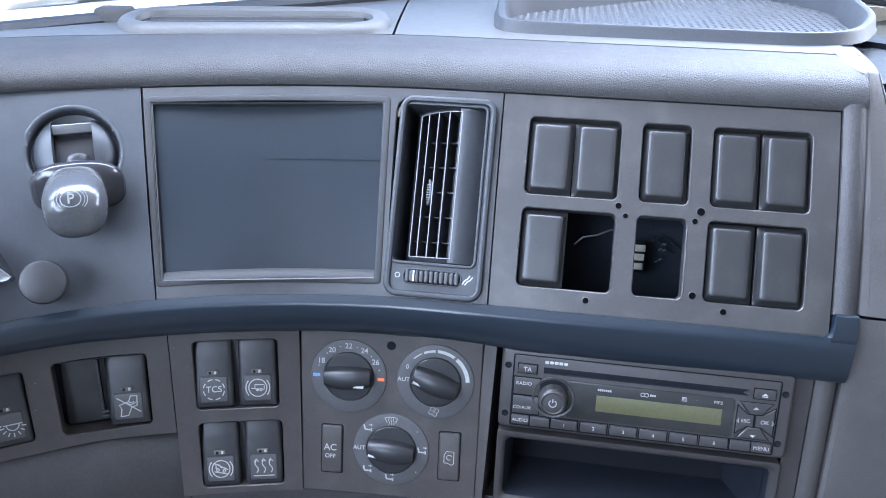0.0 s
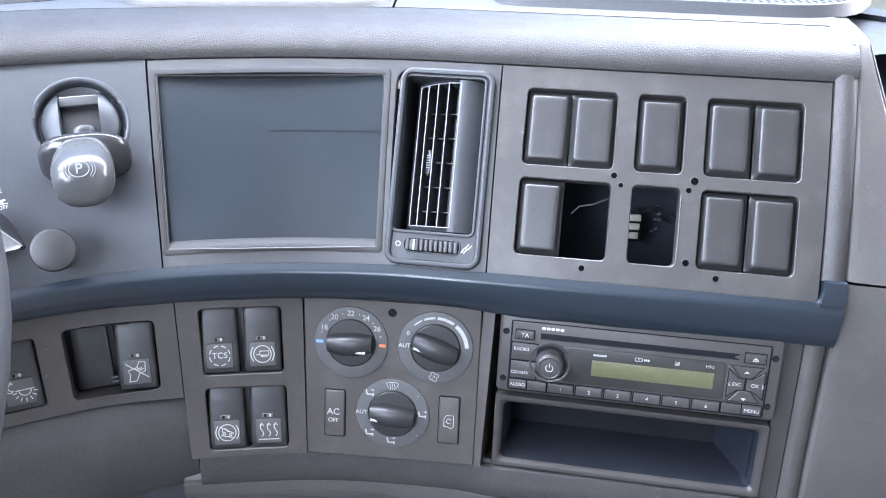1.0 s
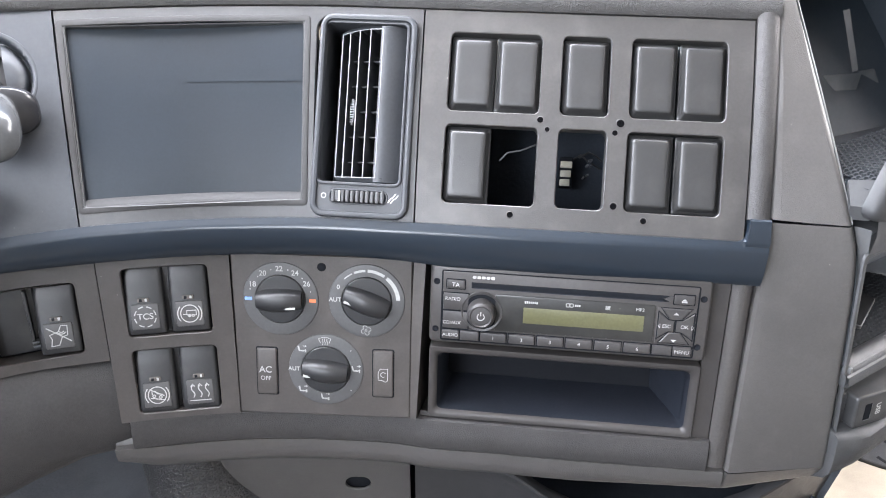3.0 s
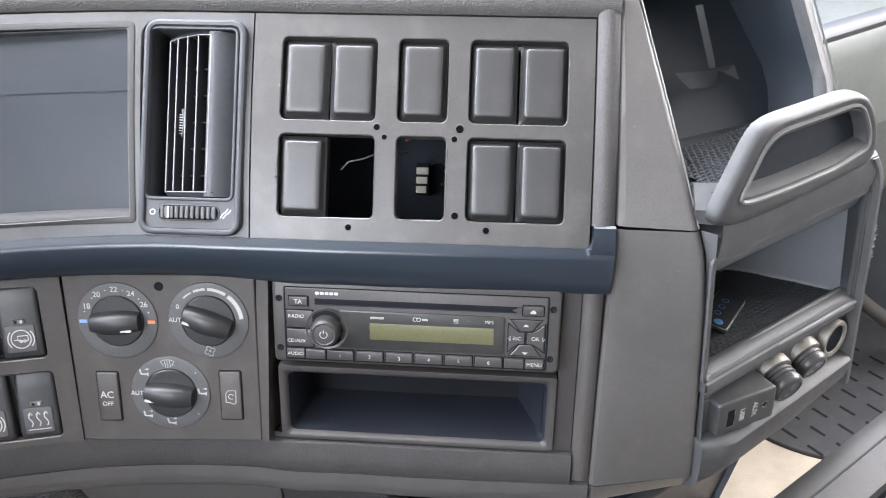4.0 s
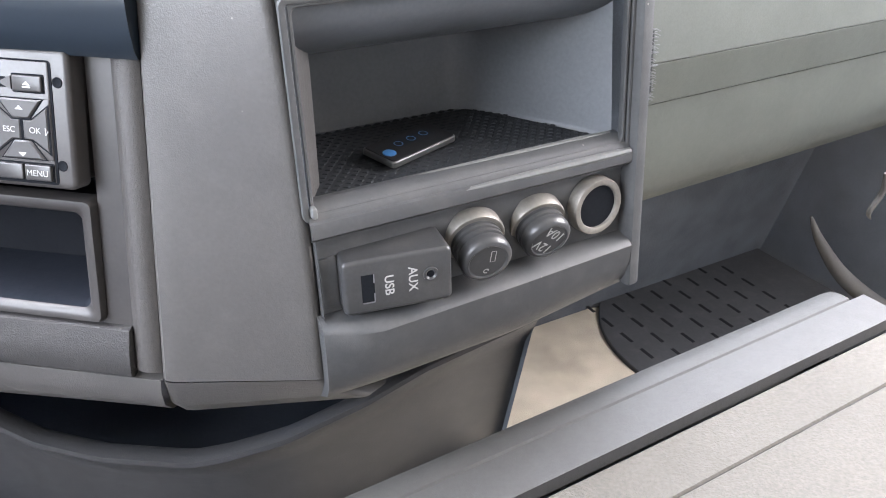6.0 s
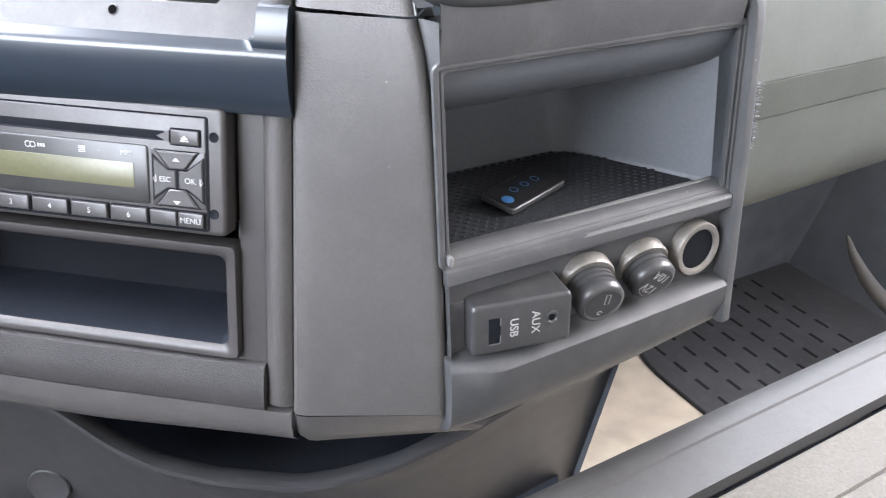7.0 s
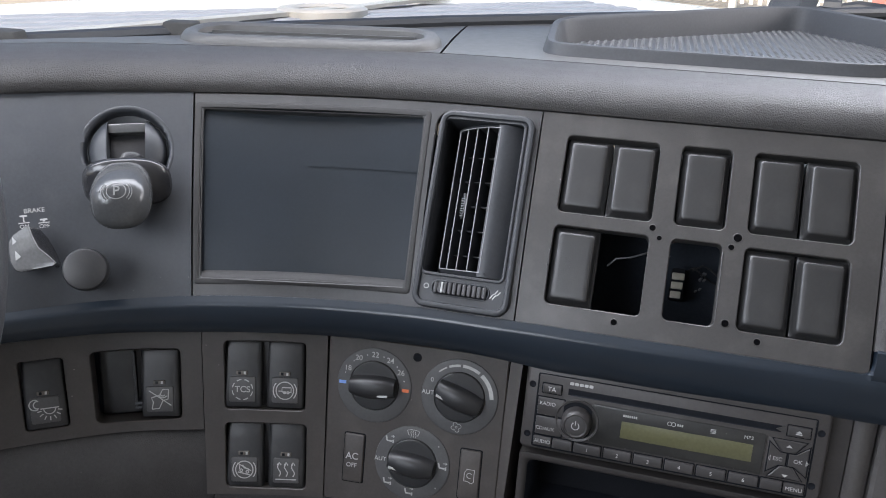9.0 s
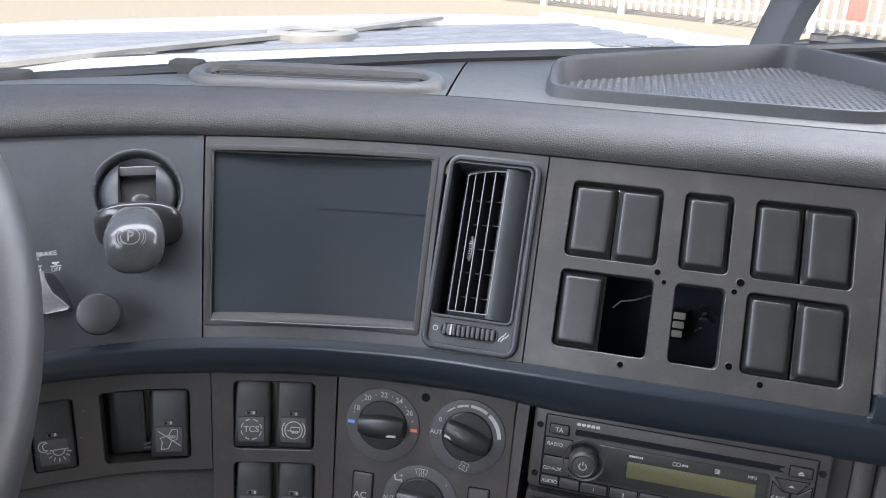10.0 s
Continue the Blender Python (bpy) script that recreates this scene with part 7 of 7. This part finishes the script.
cable = thing("loose_strap", pose(*cab(1.37, 0.45, 1.74)), "dull grey strap hanging in the footwell", "strap")
for nm, line, radii in (("strap_end", ((1.315, 0.41, 1.835), (1.325, 0.412, 1.805), (1.313, 0.414, 1.78), (1.325, 0.416, 1.765)), (0.002, 0.004, 0.0035, 0.001)),
                        ("strap_tail", ((1.412, 0.555, 1.682), (1.43, 0.54, 1.64), (1.47, 0.51, 1.58), (1.54, 0.47, 1.52), (1.62, 0.44, 1.48)), (0.002, 0.008, 0.013, 0.015, 0.014))):
    way = eased([Vector(cab(*q)) for q in line])
    wide = np.interp(np.linspace(0, 1, len(way)), np.linspace(0, 1, len(radii)), radii)
    part(nm, tube(B(), way, [float(r) for r in wide], 14), STRAP, cable)

# ---- folded passenger seat back ----
seat = thing("folded_seat_back", pose(0.5, 0.4, 1.6), "folded passenger seat back, grey shell with beige panel", "seat")
SO = Vector((0.37, 0.388, 1.970))


def seat_at(a, rows):
    return [SO + LAT * a + RN * (o - 0.026 * (a - 0.13)) + Vector((0, 0, z)) for o, z in rows]


def seat_piece(name, rows, mat_, a0=-0.35, a1=0.32, label=""):
    bm = B()
    sweep(bm, lambda a: seat_at(a, rows), span(a0, a1, 10))
    if len(rows) > 2:
        bm.faces.new([bm.verts.new(p) for p in seat_at(a1, rows)])
    return part(name, bm, mat_, seat, label)


seat_piece("shell_rail", [(0.012, -0.12), (-0.002, -0.06), (-0.0055, -0.018), (-0.004, -0.007), (0.002, -0.0015), (0.009, 0.0006), (0.0150, 0.0008), (0.0162, -0.0004)], SEATGREY, a1=0.300)
seat_piece("shell_band", [(0.0162, -0.0010), (0.0172, 0.0012), (0.038, 0.0018), (0.0420, 0.0010), (0.0438, -0.0050)], SEATGREY, a1=0.312)
# dark strip painted for the shade between shell and back panel
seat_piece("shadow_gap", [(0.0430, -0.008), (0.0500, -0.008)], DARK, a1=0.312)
seat_piece("back_panel", [(0.0488, -0.010), (0.0492, 0.0), (0.0508, 0.0018), (0.065, 0.0030), (0.0796, 0.0030), (0.0806, 0.0018)], SEATBEIGE, a1=0.33, label="beige textured back panel")
seat_piece("back_panel", [(0.0806, 0.0014), (0.0820, 0.0030), (0.12, 0.004), (0.30, 0.002), (0.31, -0.05)], SEATBEIGE, a1=0.33)
seat_piece("seat_body", [(0.015, -0.13), (0.30, -0.13), (0.31, -0.05)], SEATGREY, a1=0.30)

# ---- cab shell ----


def cab_box(name, x0, x1, y0, y1, z0, z1, mat_, label, cat):
    return tagged(part(name, box(B(), x0, x1, y0, y1, z0, z1, lambda x, y, z: cab(x, y, z)), mat_), label, cat, kind="structure")


# roof and rear wall stay out of view, pale so that they bounce light
ROOF = 3.02
cab_box("ceiling", -0.80, 1.76, -1.70, 0.38, ROOF, ROOF + 0.05, SHELL, "unseen cab roof, pale to bounce light", "ceiling")
cab_box("wall_back", -0.80, 1.76, -1.72, -1.66, FLOOR - 0.05, ROOF, SHELL, "unseen rear cab wall, pale to bounce light", "wall")
for nm, x0, x1 in (("wall_left", -0.80, -0.74), ("wall_right", 1.70, 1.76)):
    cab_box(nm, x0, x1, -1.66, 0.95, FLOOR - 0.05, 2.26, DOORLINE, "grey lined cab side wall below the window", "wall")
    cab_box(nm + "_rear", x0, x1, -1.66, -0.62, 2.26, ROOF, SHELL, "grey lined cab side wall behind the window", "wall")
    cab_box(nm + "_top", x0, x1, -0.62, 0.38, 2.90, ROOF, SHELL, "grey lined cab side wall above the window", "wall")
    bm = B()
    tube(bm, [cab((x0 + x1) / 2, 0.74, 2.26), cab((x0 + x1) / 2, 0.38, 2.98)], 0.05, 10)
    tagged(part("trim_" + nm[5:], bm, SHELL), "grey lined windscreen pillar", "pillar", kind="structure")
bm = B()
sheet(bm, [cab(-0.74, 0.74, 2.28), cab(1.70, 0.74, 2.28), cab(1.70, 0.38, 3.02), cab(-0.74, 0.38, 3.02)])
ws = tagged(part("windscreen", bm, GLASS), "clear windscreen glass", "windscreen", kind="structure")
ws.visible_shadow = False

# ---- outside: bonnet, wiper, mirror arm, yard ----
bon = thing("truck_bonnet", pose(*cab(0.5, 1.7, 2.2)), "white truck bonnet with dark slatted grille and round emblem", "bonnet")
HB = lambda x, y, z: cab(0.50 + x, y, 2.245 - 0.035 * (y - 1.0) + z)


def bon_z(x):
    return -0.05 * (abs(x) / 0.98) ** 4


bm = B()
rows = []
for y in (0.80, 1.05, 1.28, 1.37):
    rows.append([HB(x, y, bon_z(x)) for x in span(-0.98, 0.98, 28)])
last = None
for r in rows:
    ring = [bm.verts.new(p) for p in r]
    if last:
        bridge(bm, last, ring, closed=False)
    last = ring
part("bonnet_rear", bm, WHITE, bon)
bm = B()
last = None
for y, z in ((1.81, -0.020), (1.815, 0.004), (1.84, 0.014), (1.93, 0.010), (2.01, -0.02), (2.05, -0.10), (2.07, -0.6)):
    ring = [bm.verts.new(HB(x, y - 0.06 * (abs(x) / 0.98) ** 3, z + bon_z(x))) for x in span(-0.98, 0.98, 28)]
    if last:
        bridge(bm, last, ring, closed=False)
    last = ring
part("bonnet_nose", bm, WHITE, bon)
for sgn in (-1, 1):
    bm = B()
    sweep(bm, lambda y: [HB(sgn * x, y, z) for x, z in ((0.735, -0.035), (0.742, 0.002), (0.80, 0.005), (0.90, -0.010), (0.96, -0.045), (0.99, -0.12), (1.0, -0.5))], span(0.80, 1.98, 8))
    part("bonnet_side", bm, WHITE, bon)
gr = part("grille_bed", sheet(B(), [HB(-0.80, 1.35, -0.035), HB(0.80, 1.35, -0.035), HB(0.80, 1.84, -0.035), HB(-0.80, 1.84, -0.035)]), GRILLE, bon)
for k in range(5):
    y = 1.420 + 0.090 * k
    part("grille_slat", pad(B(), 0, y, 1.46, 0.060, 0.010, -0.035, -0.008, 0.006, HB, n=4), GRILLE, bon)
bm = B()
pts = [HB(-0.72, 1.23, 0.002), HB(-0.40, 1.42, 0.002), HB(-0.09, 1.615, -0.002), HB(0.08, 1.70, -0.002), HB(0.36, 1.83, 0.008)]
for lo_, hi_ in ((-0.004, 0.004),):
    last = None
    for q in pts:
        ring = [bm.verts.new(q + cab(0.010 * a, 0.015 * b, 0) + Vector((0, 0, c))) for a, b, c in ((1, -1, lo_), (-1, 1, lo_), (-1, 1, hi_), (1, -1, hi_))]
        if last:
            bridge(bm, last, ring)
        else:
            bm.faces.new(ring)
        last = ring
    bm.faces.new(last)
part("diagonal_bar", bm, CHROME, bon, "pale diagonal grille bar")
bm = B()
E0 = Vector((-0.01, 1.64))
lathe(bm, [(0.094, -0.03), (0.093, -0.004), (0.086, 0.001), (0.064, 0.001), (0.057, -0.004), (0.057, -0.03)], lambda x, y, z: HB(E0.x + x, E0.y + y, z + 0.006), seg=40)
part("emblem_ring", bm, CHROME, bon, "round chrome emblem ring")
for k, (x, w) in enumerate(((0.47, 0.05), (0.53, 0.045), (0.58, 0.04), (0.625, 0.03), (0.66, 0.035))):
    part("lettering_bar", box(B(), x, x + w * 0.8, 1.28, 1.335, 0.001 + bon_z(x), 0.004 + bon_z(x), HB), GRILLE, bon)

eye10 = Vector((0.019, -0.032, 2.46))


def ahead(az, el, r):
    """A place by compass angle, elevation and distance from the driver's eye."""
    a, e = radians(az), radians(el)
    return eye10 + Vector((math.sin(a) * math.cos(e), math.cos(a) * math.cos(e), math.sin(e))) * r


wip = thing("windscreen_wiper", pose(*cab(0.85, 1.0, 2.28)), "black windscreen wiper arm resting on the glass", "wiper")
part("blade", tube(B(), [ahead(16.6, -7.2, 1.16), ahead(20, -7.5, 1.16), ahead(27, -8.2, 1.2)], 0.008, 8), RUBBER, wip)
part("arm", tube(B(), [ahead(16.8, -6.9, 1.2), ahead(19.5, -6.6, 1.2), ahead(26, -7.2, 1.2)], [0.006, 0.012, 0.016], 8), RUBBER, wip)
part("joint", tube(B(), [ahead(17.6, -6.5, 1.19), ahead(18.6, -6.5, 1.19)], 0.009, 8), RUBBER, wip)

arm = thing("mirror_arm", pose(*cab(0.9, 1.1, 2.3)), "dark grey exterior mirror arm ahead of the windscreen", "mirror arm")
bm = B()
last = None
for el, az, w in ((-8.0, 15.3, 0.034), (-5.5, 16.0, 0.034), (-2.0, 17.2, 0.036), (3.0, 18.6, 0.042), (9.0, 20.2, 0.05)):
    c = ahead(az, el, 1.42)
    ring = [bm.verts.new(c + Vector((a * w, b * w, 0))) for a, b in ((0.95, 0.5), (-0.3, 0.9), (-1.0, 0.3), (-0.95, -0.1), (-0.15, -0.75), (0.05, -0.78), (0.9, -0.3), (1.0, 0.0))]
    if last:
        bridge(bm, last, ring)
    else:
        bm.faces.new(ring)
    last = ring
bm.faces.new(last)
part("arm_tube", bm, MIRROR, arm)

bm = B()
sheet(bm, [(-400, -400, 0), (400, -400, 0), (400, 400, 0), (-400, 400, 0)], 8, 8)
tagged(part("ground", bm, GROUND), "sandy beige concrete yard", "ground", kind="structure")

fence = thing("picket_fence", pose(5, 22, 0), "white painted metal picket fence along the yard", "fence")
f0, f1 = Vector((-1.85, 27.1, 0)), Vector((12.4, 17.9, 0))
fw = (f1 - f0).normalized()
fn = Vector((-fw.y, fw.x, 0))
n_p = int((f1 - f0).length / 0.235)
pick = mesh_of("picket", box(B(), -0.055, 0.055, -0.012, 0.012, 0.16, 2.2, bev=0.008), FENCE)
turn_f = Matrix((fw, fn, Vector((0, 0, 1)))).transposed().to_4x4()
for k in range(n_p + 1):
    if k % 11 == 0:
        p = part("post", box(B(), -0.09, 0.09, -0.09, 0.09, 0.0, 2.4, lambda x, y, z, c=f0 + fw * k * 0.235: c + fw * x + fn * y + Vector((0, 0, z)), bev=0.02), FENCE, fence)
    else:
        ob = new("picket", pick)
        ob.parent = fence
        ob.matrix_parent_inverse = fence.matrix_basis.inverted()
        ob.matrix_basis = Matrix.Translation(f0 + fw * k * 0.235) @ turn_f
for z in (0.35, 2.0):
    part("rail", box(B(), 0, (f1 - f0).length, 0.012, 0.05, z, z + 0.06, lambda x, y, zz: f0 + fw * x + fn * y + Vector((0, 0, zz))), FENCE, fence)
for k, (off, mt, lab) in enumerate(((9.6, SIGNYELLOW, "small yellow sign plate on the fence"), (11.3, SIGNRED, "small red sign plate on the fence"))):
    sg = thing("sign_plate", pose(*(f0 + fw * off + Vector((0, 0, 0.7)))), lab, "sign")
    part("plate", box(B(), -0.22, 0.22, -0.03, -0.015, 0.45, 0.95, lambda x, y, z: f0 + fw * (off + x) + fn * y + Vector((0, 0, z)), bev=0.005), mt, sg)

# a dark parked van and a yellow-green pallet rack across the yard
van = thing("parked_van", pose(-13, 26, 0), "dark parked van across the yard", "van")
VM = lambda x, y, z: Vector((-14.6 + x * 0.93 + y * 0.36, 25.2 + y * 0.93 - x * 0.36, z))
part("body", pad(B(), 1.6, 0.0, 4.2, 1.8, 0.3, 0.35, 1.05, 0.15, VM), CARDARK, van)
part("cabin", pad(B(), 1.5, 0.0, 3.4, 1.6, 0.3, 1.0, 1.95, 0.25, VM), CARDARK, van)
for x in (0.3, 2.9):
    for y in (-0.9, 0.7):
        wm = Matrix.Translation(VM(x, y, 0.33)) @ Matrix.Rotation(radians(-21), 4, "Z") @ Matrix.Rotation(radians(90), 4, "X")
        part("wheel", lathe(B(), [(0.2, -0.1), (0.33, -0.1), (0.35, 0.0), (0.33, 0.1), (0.2, 0.1), (0, 0.08)], lambda a, b, c, wm=wm: wm @ Vector((a, b, c)), seg=24), TYRE, van)
rack = thing("pallet_rack", pose(-8, 27.5, 0), "yellow-green metal pallet rack standing in the yard", "rack")
for x in (0, 1.3):
    for y in (0, 0.9):
        part("leg", box(B(), -8.6 + x, -8.5 + x, 26.8 + y, 26.9 + y, 0.0, 1.1, bev=0.01), YELLOW, rack)
for z in (0.15, 1.0):
    part("deck", box(B(), -8.65, -7.15, 26.75, 27.85, z, z + 0.1, bev=0.01), YELLOW, rack)
